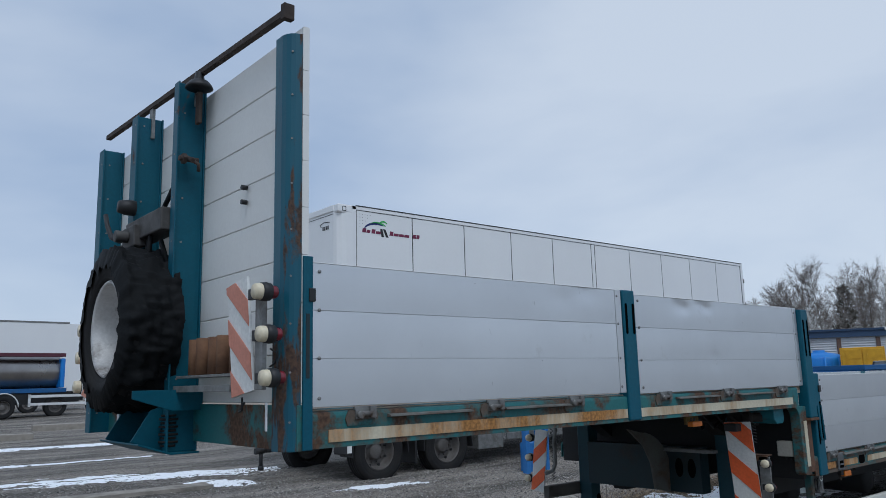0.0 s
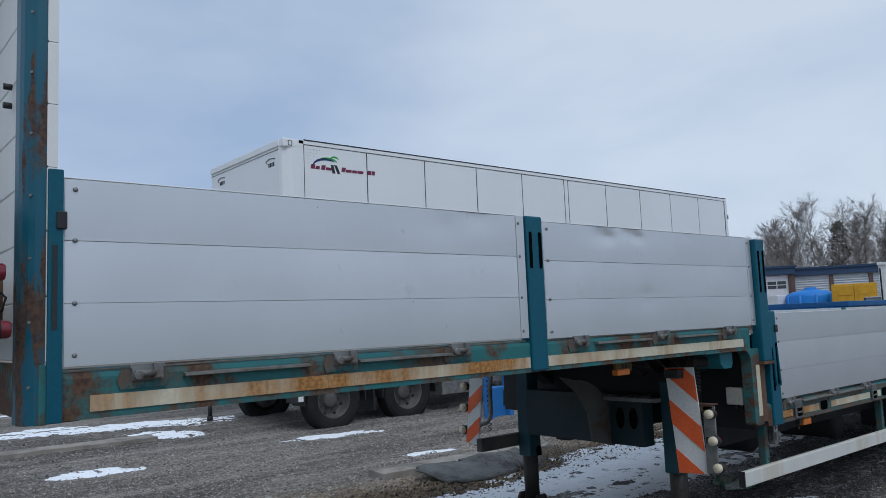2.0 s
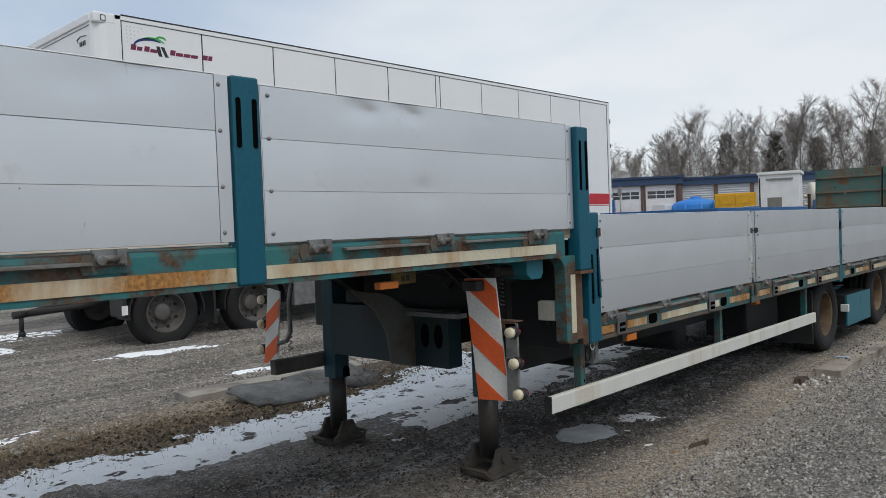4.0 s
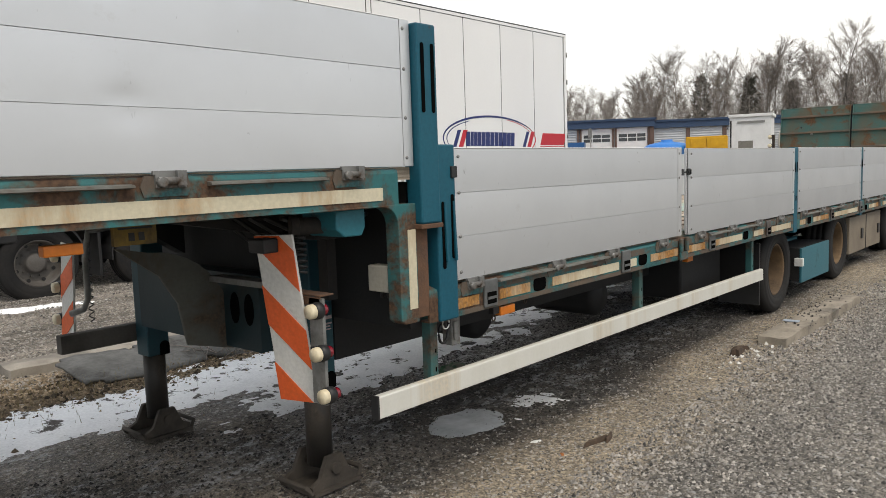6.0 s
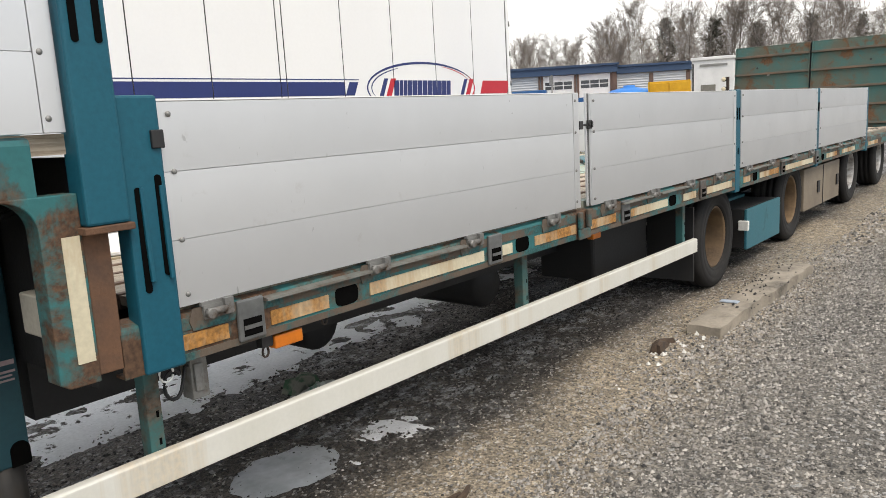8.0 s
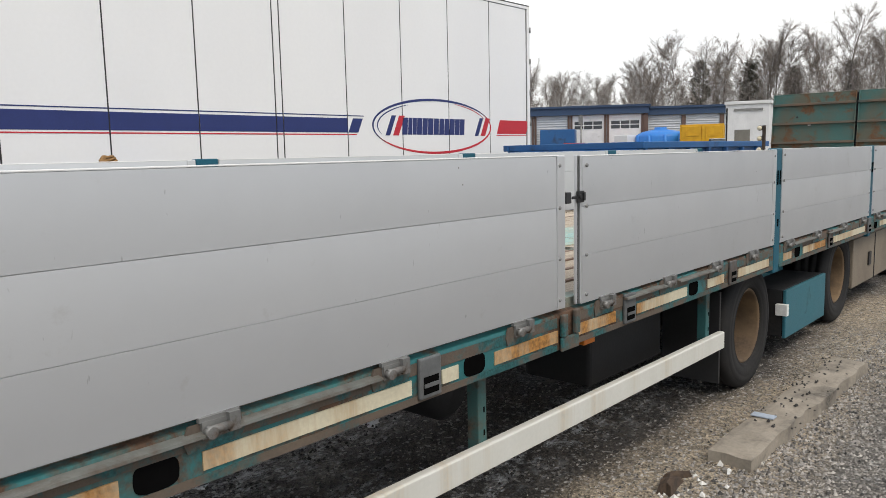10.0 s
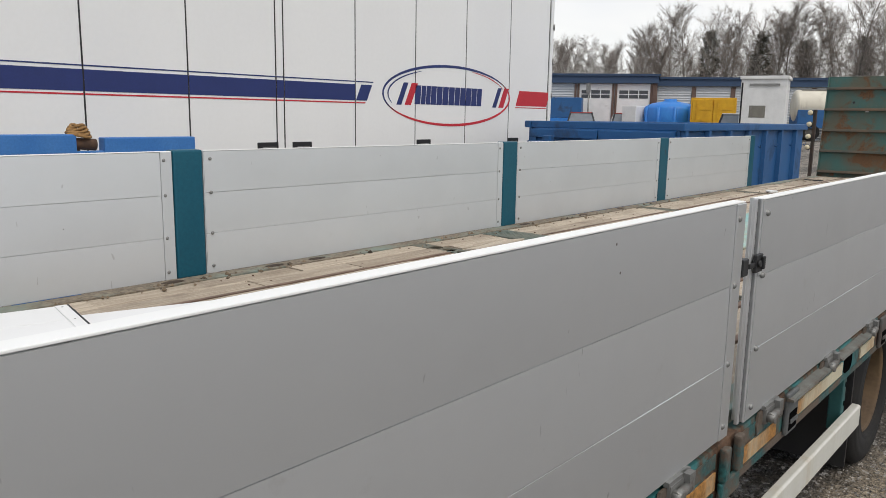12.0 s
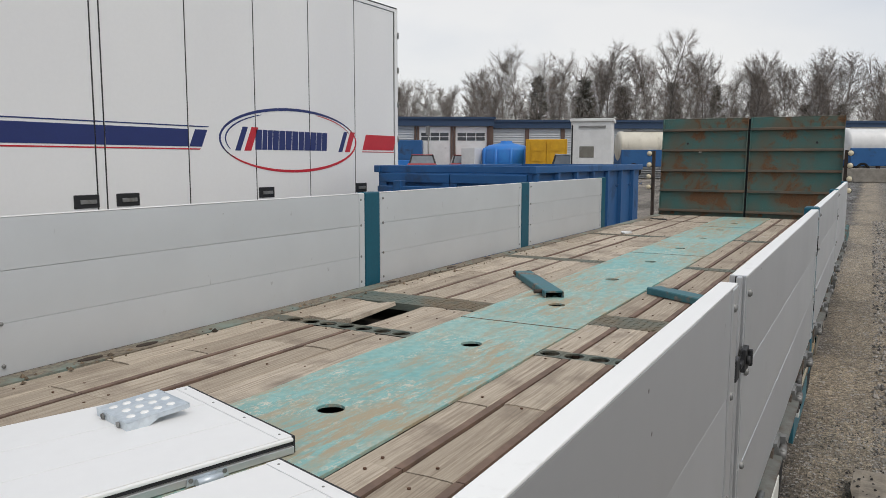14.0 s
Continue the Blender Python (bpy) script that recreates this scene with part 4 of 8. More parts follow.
def wheel(parent, c, r, w, rim, mat, axis="y", dish=0.10, face=-1, name="wheel", label="dusty truck wheel", fine=True, hub=True):
    """A tyre round a dished rim with hub, bolts and hand holes; face is the sign of the side that is seen."""
    bm = bmesh.new()
    rings = lathe(bm, tyre_profile(r, w, rim), c, axis, 48)
    for k in range(48):
        bm.faces.new((rings[-1][k], rings[-1][(k + 1) % 48], rings[0][(k + 1) % 48], rings[0][k]))
    tyre = part(name, bm, RUBBER, parent, label)
    s = face
    rb = bmesh.new()
    if hub:
        at = w * 0.36
        lathe(rb, [(rim, s * w * 0.40), (rim - 0.012, s * w * 0.43), (rim - 0.018, s * w * 0.37), (rim - 0.028, s * (at - dish * 0.3)), (rim - 0.034, s * (at - dish * 0.85)), (rim * 0.80, s * (at - dish))], c, axis, 40)
        db = bmesh.new()
        lathe(db, [(rim * 0.80, s * (at - dish)), (rim * 0.52, s * (at - dish)), (rim * 0.44, s * (at - dish * 0.96)), (rim * 0.42, s * (at - dish * 0.62)), (rim * 0.34, s * (at - dish * 0.52)), (0.001, s * (at - dish * 0.52))], c, axis, 36)
        # dusty rims get the disc with the dish's shade painted in
        part("wheel_disc", db, DISC_DARK if mat is RIM_DUST else mat, tyre)
    else:
        lathe(rb, [(rim, s * w * 0.40), (rim - 0.010, s * w * 0.44), (rim - 0.022, s * w * 0.38), (rim - 0.03, s * (w * 0.36 - dish * 0.5)), (rim - 0.05, s * (w * 0.36 - dish * 0.95)), (rim * 0.72, s * (w * 0.36 - dish)), (rim * 0.45, s * (w * 0.36 - dish)), (rim * 0.44, s * (w * 0.36 - dish - 0.02)), (0.001, s * (w * 0.36 - dish - 0.02))], c, axis, 40)
    part("rim", rb, mat, tyre)
    if fine and hub:
        for k in range(10):
            a = 2 * math.pi * k / 10
            u_, v_ = rim * 0.58 * math.cos(a), rim * 0.58 * math.sin(a)
            o0 = s * (w * 0.36 - dish)
            key = (axis, s, mat.name)
            if key not in NUTS:
                nb_ = bmesh.new()
                rod(nb_, (0, 0, 0), (0, s * 0.03, 0) if axis == "y" else (s * 0.03, 0, 0), 0.013, 6)
                hb_ = bmesh.new()
                rod(hb_, (0, 0, 0), (0, s * 0.022, 0) if axis == "y" else (s * 0.022, 0, 0), 0.022, 10)
                NUTS[key] = (mesh_of("wheel_nut", nb_, mat), mesh_of("hand_hole", hb_, BLACK))
            piece("wheel_nut", NUTS[key][0], tyre, Vector(c) + Vector((u_, o0, v_) if axis == "y" else (o0, u_, v_)))
        for k in range(8):
            a = 2 * math.pi * (k + 0.5) / 8
            u_, v_ = rim * 0.80 * math.cos(a), rim * 0.80 * math.sin(a)
            o0 = s * (w * 0.36 - dish * 0.97)
            piece("hand_hole", NUTS[key][1], tyre, Vector(c) + Vector((u_, o0, v_) if axis == "y" else (o0, u_, v_)))
    return tyre


R_W = 0.395
for x, zc in ((9.12, 0.470), (11.17, 0.520), (13.80, 0.580), (15.60, 0.620)):
    wheel(trailer, (x, 0.24, zc), R_W, 0.28, 0.237, RIM_DUST if x < 13 else RIM_ALU, dish=0.20)
    wheel(trailer, (x, 2.24, zc), R_W, 0.28, 0.25, RIM_DUST, face=1)
    ax = bmesh.new()
    rod(ax, (x, 0.3, zc), (x, 2.2, zc), 0.065, 12)
    part("axle", ax, CHASSIS, trailer)

# spare wheel with torn cover, standing in a cradle on the front
spare = wheel(trailer, (-0.30, 1.37, 1.905), 0.40, 0.25, 0.25, RIM_OLD, axis="x", dish=0.20, face=-1, hub=False, name="spare_wheel", label="spare wheel with an aluminium rim in a torn black cover")
cv = bmesh.new()
n, k = 170, 21
ring = []
for i in range(n):
    a = 2 * math.pi * i / n
    row = []
    for j in range(k):
        f = j / (k - 1)
        x = -0.435 + 0.28 * f
        r = 0.418 + 0.020 * noise.noise(Vector((3 * math.cos(a), 3 * math.sin(a), x * 26))) + 0.012 * noise.noise(Vector((9 * math.cos(a), 9 * math.sin(a), x * 30))) + 0.050 * abs(noise.noise(Vector((11 * math.cos(a), 11 * math.sin(a), x * 7)))) + 0.016 * abs(noise.noise(Vector((22 * math.cos(a), 22 * math.sin(a), x * 20)))) - 0.018
        if j == 0:
            r = 0.315 + 0.05 * noise.noise(Vector((6 * math.cos(a), 6 * math.sin(a), 2)))
            x -= 0.004
        row.append(cv.verts.new((x, 1.37 + r * math.cos(a), 1.905 + r * math.sin(a))))
    ring.append(row)
for i in range(n):
    a, b = ring[i], ring[(i + 1) % n]
    for j in range(k - 1):
        if not (j > 9 and 0.9 < 2 * math.pi * i / n < 1.2):
            cv.faces.new((a[j], b[j], b[j + 1], a[j + 1])).smooth = True
part("wheel_cover", cv, FABRIC, spare, "torn black tarpaulin cover")

cr = bmesh.new()
for y in (1.127, 1.522):
    prism(cr, [(-0.06, 1.291), (-0.19, 1.291), (-0.335, 1.343), (-0.245, 1.490), (-0.06, 1.55)], "y", y, y + 0.008)
prism(cr, [(-0.05, 1.281), (-0.19, 1.281), (-0.347, 1.333), (-0.347, 1.342), (-0.19, 1.290), (-0.05, 1.290)], "y", 0.98, 1.577)
prism(cr, [(-0.05, 1.588), (-0.391, 1.588), (-0.391, 1.550), (-0.20, 1.488), (-0.05, 1.488)], "y", 0.957, 0.965)
part("wheel_cradle", cr, TEAL, trailer, "teal folded plate cradle under the spare wheel", 0.002)
sp = bmesh.new()
for k in range(9):
    rod(sp, (-0.17, 1.075, 1.315 + 0.018 * k), (-0.17, 1.075, 1.325 + 0.018 * k), 0.048 if k % 2 else 0.04, 12)
part("rubber_buffer", sp, RUBBER, trailer, "ribbed rubber buffer")
# winch arm and straps over the wheel
wa = bmesh.new()
quad_box(wa, (-0.24, 1.10, 2.40), (-0.12, 1.66, 2.52))
quad_box(wa, (-0.27, 1.42, 2.36), (-0.20, 1.62, 2.48))
rod(wa, (-0.27, 1.52, 2.42), (-0.34, 1.52, 2.42), 0.035, 10)
part("winch_arm", wa, surface("grimy_winch_steel", (0.11, 0.105, 0.10), (0.06, 0.058, 0.055), 0.6, metal=0.4, scale=9), trailer, "grimy strap winch on the headboard", 0.008)
hl = bmesh.new()
tube_path(hl, [(-0.27, 1.66, 2.42), (-0.29, 1.74, 2.45), (-0.30, 1.80, 2.53), (-0.30, 1.84, 2.60)], 0.014, 8)
part("winch_lever", hl, BLACK, trailer)
for dy, pts in enumerate((((-0.17, 1.30, 2.52), (-0.15, 1.16, 2.66), (-0.12, 1.12, 2.82)), ((-0.22, 1.30, 2.40), (-0.24, 1.27, 2.25), (-0.30, 1.30, 2.12)), ((-0.20, 1.38, 2.40), (-0.22, 1.36, 2.25), (-0.26, 1.40, 2.15)), ((-0.2, 1.2, 2.36), (-0.18, 1.14, 2.22), (-0.2, 1.12, 2.10)))):
    stb = bmesh.new()
    for a, b in zip(pts, pts[1:]):
        tube_path(stb, (a, b), 0.014, 5)
    part("strap", stb, FABRIC, trailer, "black webbing strap")
hd = bmesh.new()
lathe(hd, [(0.001, -0.05), (0.035, -0.045), (0.045, 0.0), (0.045, 0.045), (0.001, 0.05)], (-0.24, 1.66, 2.62), "x", 14)
part("work_lamp", hd, BLACK, trailer, "small black work lamp")

# rack of short tubes
for k in range(5):
    pb = bmesh.new()
    x, y = -0.115 - 0.01 * (k % 2), 0.44 + 0.115 * k
    rings = lathe(pb, [(0.030, 0), (0.034, 0.001), (0.034, 0.17), (0.029, 0.17), (0.029, 0.02), (0.001, 0.02)], (x, y, 1.655), "z", 16)
    part("tube", pb, PIPE_RUST, trailer, "rust-brown open tube standing in a rack")
rk = boxes(((-0.18, 0.36, 1.640), (-0.056, 0.98, 1.652)), ((-0.185, 0.36, 1.575), (-0.165, 1.0, 1.605)))
part("tube_rack", rk, STEEL, trailer, "grey steel shelf", 0.002)


def warning_board(parent, at, w, h, lean, turn_z, cols, label, slope=-1, pitch=0.0):
    """A leaning striped board with its painted stripes as thin sheets, facing -x in its own frame."""
    m = pose(*at, 0, 0, turn_z) @ pose(0, 0, 0, lean, pitch, 0)
    bm = bmesh.new()
    quad_box(bm, (0.0, -w / 2, -h / 2), (0.012, w / 2, h / 2), m)
    board = part("warning_board", bm, cols[0], parent, label, 0.002)
    band, rise = h * 0.235, w * 0.95
    z = -h / 2 - rise
    while z < h / 2:
        pts = [(-w / 2, z), (w / 2, z + slope * -rise), (w / 2, z + slope * -rise + band), (-w / 2, z + band)]
        # clip to the board's height
        out = []
        for i in range(4):
            p, q = pts[i], pts[(i + 1) % 4]
            for lim in (0,):
                out.append(p)
                for zc in (-h / 2, h / 2):
                    if (p[1] - zc) * (q[1] - zc) < 0:
                        f = (zc - p[1]) / (q[1] - p[1])
                        out.append((p[0] + f * (q[0] - p[0]), zc, f))
        out = [(p[0], p[1]) for p in out if -h / 2 - 1e-6 <= p[1] <= h / 2 + 1e-6]
        if len(out) >= 3:
            cy, cz = sum(p[0] for p in out) / len(out), sum(p[1] for p in out) / len(out)
            out.sort(key=lambda p: math.atan2(p[1] - cz, p[0] - cy))
            sb = bmesh.new()
            vs = [sb.verts.new(m @ Vector((-0.004, p[0] * 0.99, p[1] * 0.995))) for p in out]
            vb = [sb.verts.new(m @ Vector((-0.0005, p[0] * 0.99, p[1] * 0.995))) for p in out]
            sb.faces.new(vs)
            for i in range(len(vs)):
                sb.faces.new((vs[i], vs[(i + 1) % len(vs)], vb[(i + 1) % len(vs)], vb[i]))
            part("stripe", sb, cols[1], board)
        z += 2 * band
    return board, m


def marker_lamp(parent, at, r=0.038):
    """A double-faced position lamp: cream lens forward, black ring, red lens aft."""
    x, y, z = at
    bm = bmesh.new()
    lathe(bm, [(0.001, -0.58 * r), (r * 1.12, -0.58 * r), (r * 1.18, 0.0), (r * 1.08, 0.62 * r), (0.001, 0.62 * r)], at, "x", 20)
    ring_ = part("marker_lamp", bm, BLACK, parent, "double-faced cream and red position lamp")
    f = bmesh.new()
    lathe(f, [(r, -0.52 * r), (r * 0.97, -1.25 * r), (r * 0.9, -1.45 * r), (0.001, -1.52 * r)], at, "x", 20)
    part("front_lens", f, LENS_WHITE, ring_, "cream lens")
    b = bmesh.new()
    lathe(b, [(r * 0.82, 0.52 * r), (r * 0.80, 1.30 * r), (r * 0.7, 1.5 * r), (0.001, 1.58 * r)], at, "x", 20)
    part("rear_lens", b, LENS_RED, ring_, "red lens")
    return ring_


warning_board(trailer, (-0.21, 0.215, 1.795), 0.19, 0.47, -9, 0, (OFF_WHITE, SALMON), "leaning board with faded salmon and white stripes")
part("lamp_bar", boxes(((-0.205, 0.02, 1.58), (-0.185, 0.085, 2.00))), STEEL, trailer, "grey lamp bracket", 0.002)
for x, z in ((-0.229, 1.955), (-0.210, 1.792), (-0.194, 1.625)):
    marker_lamp(trailer, (x, -0.045, z), 0.032)
    part("lamp_arm", boxes(((x - 0.012, -0.02, z - 0.022), (x + 0.012, 0.08, z + 0.022))), BLACK, trailer, "", 0.003)
wl = bmesh.new()
tube_path(wl, [(-0.16, 0.04, 1.74), (-0.15, 0.0, 1.72), (-0.16, 0.0, 1.68), (-0.16, 0.04, 1.67)], 0.004, 5)
part("lamp_cable", wl, BLACK, trailer, "thin black cable")
wl = bmesh.new()
tube_path(wl, [(-0.2, 0.2, 1.55), (-0.19, 0.22, 1.50), (-0.18, 0.27, 1.49), (-0.17, 0.24, 1.53)], 0.005, 5)
part("lamp_cable", wl, BLACK, trailer, "thin black cable")
part("reflector_bar", boxes(((-0.178, 0.03, 1.42), (-0.172, 0.045, 1.53))), WHITE_PAINT, trailer, "", 0.004)
warning_board(trailer, (-0.21, 2.36, 1.80), 0.19, 0.50, 9, 0, (OFF_WHITE, SALMON), "leaning board with faded salmon and white stripes", 1)
for y, z in ((2.48, 1.97), (2.50, 1.80), (2.52, 1.62)):
    marker_lamp(trailer, (-0.19, y, z), 0.040)
for y in (2.02, 2.14):
    part("plate_label", boxes(((-0.0655, y, 1.37), (-0.061, y + 0.09, 1.46))), WHITE_PAINT, trailer, "small white maker's plate")

# ---- decks, rails and chassis ----
part("upper_deck", boxes(((-0.03, 0.03, 1.44), (4.32, 2.47, 1.492))), WOOD, trailer, "worn wooden upper deck")
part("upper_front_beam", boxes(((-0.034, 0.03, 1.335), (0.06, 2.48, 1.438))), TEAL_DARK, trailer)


def side_rail(x0, x1, y, z0, z1, mat, name, label):
    """A pressed edge rail: a flat face with a folded lip above and below."""
    bm = bmesh.new()
    s = 1 if y < 1 else -1
    prism(bm, [(y, z0), (y + s * 0.05, z0), (y + s * 0.05, z0 + 0.008), (y + s * 0.010, z0 + 0.008), (y + s * 0.010, z1 - 0.03), (y + s * 0.06, z1 - 0.008), (y + s * 0.06, z1), (y + s * 0.004, z1 - 0.016), (y, z1 - 0.03)], "x", x0, x1)
    return part(name, bm, mat, trailer, label)


side_rail(0.0, 4.15, 0.004, 1.340, 1.497, TEAL_RUST, "upper_side_rail", "rust-streaked teal side rail")
side_rail(0.0, 4.15, 2.496, 1.340, 1.497, TEAL_RUST, "upper_side_rail", "rust-streaked teal side rail")
side_rail(4.31, 16.5, 0.004, 0.825, 0.980, TEAL_RUST, "lower_side_rail", "rust-streaked teal side rail")
side_rail(4.31, 16.5, 2.515, 0.825, 0.980, TEAL_RUST, "lower_side_rail", "rust-streaked teal side rail")


for a, b in ((4.49, 6.765), (6.91, 9.20), (9.32, 11.6), (11.72, 14.02), (14.13, 16.45)):
    part("rail_band", boxes(((a, 0.0012, 0.916), (b, 0.0038, 0.953))), RAIL_GRIME, trailer, "grimy rust-brown band along the rail")
    part("rail_foot", boxes(((a, 0.0012, 0.8255), (b, 0.0038, 0.848))), RAIL_GRIME, trailer, "rust-brown lower lip of the rail")


def tape(x0, x1, z0, z1, y=0.001):
    part("reflective_tape", boxes(((x0, y - 0.0015, z0), (x1, y + 0.003, z1))), TAPE, trailer, "cream reflective tape stained with rust")


tape(0.085, 2.068, 1.362, 1.412)
tape(2.195, 4.06, 1.362, 1.412)
HZ = bmesh.new()
quad_box(HZ, (-0.05, -0.012, -0.022), (0.05, 0.0, 0.02))
rod(HZ, (-0.045, -0.022, 0.0), (0.02, -0.022, 0.0), 0.011, 8)
rod(HZ, (-0.035, -0.034, -0.004), (-0.035, -0.012, -0.004), 0.015, 8)
quad_box(HZ, (0.015, -0.026, -0.016), (0.045, -0.004, 0.03))
quad_box(HZ, (-0.055, -0.010, 0.018), (0.055, 0.004, 0.03))
HINGE_STEEL = surface("grimy_hinge_steel", (0.26, 0.26, 0.25), (0.15, 0.15, 0.145), 0.5, metal=0.5, scale=16, dirt=(0.10, 0.06, 0.035), dirt_at=(0.5, 0.64), dirt_scale=8)
HINGE = mesh_of("hinge", HZ, HINGE_STEEL)
HB_ = bmesh.new()
prism(HB_, [(-0.085, -0.04), (0.058, -0.04), (0.07, -0.015), (0.06, 0.024), (-0.08, 0.024), (-0.095, -0.01)], "y", -0.003, 0.0035)
BACKING = mesh_of("hinge_plate", HB_, RAIL_GRIME)
LDG = bmesh.new()
prism(LDG, [(-0.03, 0.0), (-0.028, 0.007), (0.004, 0.012), (0.004, -0.004)], "x", -0.24, 0.24)
LEDGE = mesh_of("rope_rail", LDG, surface("grimy_grey_ledge", (0.16, 0.16, 0.145), (0.10, 0.11, 0.10), 0.7, scale=6, dirt=(0.11, 0.065, 0.04), dirt_at=(0.45, 0.62), dirt_scale=4))
for x in (0.26, 1.02, 1.62, 2.44, 3.16, 3.90):
    piece("hinge", HINGE, trailer, (x, 0.0, 1.470))
    piece("hinge_plate", BACKING, trailer, (x, 0.0, 1.462))
for x in (0.62, 1.32, 2.80, 3.53):
    piece("rope_rail", LEDGE, trailer, (x, 0.004, 1.452))
for x in (4.61, 5.30, 5.885, 6.53, 7.13, 7.72, 8.29, 8.83, 9.49, 10.1, 10.8, 11.4, 11.9, 12.6, 13.3, 13.85):
    piece("hinge", HINGE, trailer, (x, 0.0, 0.958))
    piece("hinge_plate", BACKING, trailer, (x, 0.0, 0.950))
for x in (5.02, 5.58, 7.52, 8.05, 9.80, 10.6, 12.3, 13.0):
    piece("rope_rail", LEDGE, trailer, (x, 0.004, 0.945))
for a, b in ((4.488, 4.645), (4.805, 5.052), (5.254, 5.96), (6.10, 6.18), (6.373, 6.768), (6.91, 7.217), (7.41, 7.938), (8.196, 8.414), (8.625, 9.126), (9.40, 9.56), (9.81, 10.33), (10.55, 11.5), (12.05, 12.5), (12.75, 13.4), (14.2, 14.8)):
    tape(a, b, 0.858, 0.904)
for x in (4.725, 6.035, 7.33, 8.525, 10.44, 11.62):
    sk = boxes(((x - 0.05, -0.012, 0.835), (x + 0.05, 0.003, 0.965)))
    s_ = part("lashing_socket", sk, surface("worn_grey_casting", (0.15, 0.155, 0.155), (0.09, 0.095, 0.095), 0.55, metal=0.3, scale=9, dirt=(0.1, 0.06, 0.04), dirt_at=(0.5, 0.65)) if x == 4.725 else bpy.data.materials["worn_grey_casting"], trailer, "grey cast lashing socket", 0.006)
    part("socket_opening", boxes(((x - 0.034, -0.014, 0.85), (x + 0.034, -0.0125, 0.905))), VOID, s_)
    part("socket_bar", boxes(((x - 0.034, -0.018, 0.872), (x + 0.034, -0.0145, 0.884))), bpy.data.materials["worn_grey_casting"], s_)
for x in (5.14, 6.266, 8.02, 9.69, 11.90):
    ob_ = bmesh.new()
    prism(ob_, [(x + 0.055 * math.copysign(abs(math.cos(t)) ** 0.6, math.cos(t)), 0.885 + 0.036 * math.copysign(abs(math.sin(t)) ** 0.6, math.sin(t))) for t in [2 * math.pi * i / 20 for i in range(20)]], "y", 0.0015, 0.004)
    part("rail_opening", ob_, VOID, trailer, "dark oval opening in the rail")
part("bent_plate", boxes(((6.775, -0.016, 0.82), (6.90, -0.002, 0.875)), ((6.775, -0.022, 0.876), (6.81, -0.002, 0.965)), ((6.865, -0.022, 0.876), (6.90, -0.002, 0.972))), RAIL_GRIME, trailer, "rusty bent two-pronged bracket on the rail", 0.006)

# gooseneck step: curved gusset down into the rear upright
gn = bmesh.new()
prism(gn, [(3.55, 1.342), (3.62, 1.335)] + [(4.06 + 0.08 * math.sin(t), 1.255 + 0.08 * math.cos(t)) for t in [i * math.pi / 16 for i in range(9)]] + [(4.14, 0.862), (4.165, 0.845), (4.245, 0.845), (4.245, 1.342)], "y", 0.0, 0.075)
part("gooseneck_upright", gn, TEAL_RUST, trailer, "teal gooseneck upright with rusty edges", 0.004)
part("upright_web", boxes(((4.2455, 0.004, 0.86), (4.315, 0.07, 1.25))), RUSTY, trailer, "", 0.003)
tape(4.19, 4.236, 0.905, 1.235, -0.001)
part("stake_foot", boxes(((4.235, -0.04, 1.235), (4.37, 0.05, 1.254))), RUSTY, trailer, "", 0.003)
wb = boxes(((4.27, 0.08, 0.80), (4.31, 2.45, 1.43)))
for y in (0.60, 1.80):
    prism(wb, [(0.1, 1.43), (0.1, 1.37), (2.6, 1.345), (3.5, 1.30), (3.95, 1.22), (4.22, 1.05), (4.22, 1.43)], "y", y, y + 0.12)
part("gooseneck_frame", wb, CHASSIS, trailer, "dark gooseneck frame")
for y in (0.62, 1.74):
    part("chassis_beam", boxes(((4.3, y, 0.58), (16.4, y + 0.14, 0.884))), CHASSIS, trailer, "dark dirty chassis beam")
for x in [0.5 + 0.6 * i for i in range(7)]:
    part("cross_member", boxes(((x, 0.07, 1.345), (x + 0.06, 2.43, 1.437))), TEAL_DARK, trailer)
for x in [4.6 + 0.75 * i for i in range(16)]:
    part("cross_member", boxes(((x, 0.07, 0.80), (x + 0.07, 2.45, 0.885))), CHASSIS, trailer)
# mudguard-like fairing plate and frame plates between the legs
mg = bmesh.new()
prism(mg, [(3.46, 1.185)] + [(3.62 + 0.40 * math.sin(t), 0.75 + 0.40 * math.cos(t)) for t in [i * math.pi / 20 for i in range(11)]] + [(4.02, 0.64), (3.78, 0.70), (3.745, 0.90), (3.66, 1.04)], "y", 1.05, 1.07)
part("fairing_plate", mg, surface("dusty_grey_green_plate", (0.10, 0.105, 0.092), (0.065, 0.062, 0.055), 0.65, scale=3, dirt=(0.11, 0.075, 0.05), dirt_at=(0.48, 0.62), dirt_scale=3), trailer, "dusty dark curved plate")
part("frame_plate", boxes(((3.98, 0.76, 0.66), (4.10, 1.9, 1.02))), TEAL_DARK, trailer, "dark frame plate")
for y in (0.955, 0.84):
    fh = bmesh.new()
    prism(fh, [(y + 0.035 * math.cos(t), 0.855 + 0.075 * math.sin(t)) for t in [2 * math.pi * i / 16 for i in range(16)]], "x", 3.974, 3.979)
    part("plate_opening", fh, VOID, trailer, "dark oval opening in the frame plate")
part("frame_lip", boxes(((3.90, 0.60, 0.985), (3.979, 1.04, 1.012))), STEEL, trailer, "dusty grey plate edge")
part("junction_box", boxes(((4.15, 0.085, 0.972), (4.21, 0.205, 1.085))), surface("dusty_cream_box", (0.42, 0.40, 0.34), None, 0.7), trailer, "dusty grey junction box", 0.006)
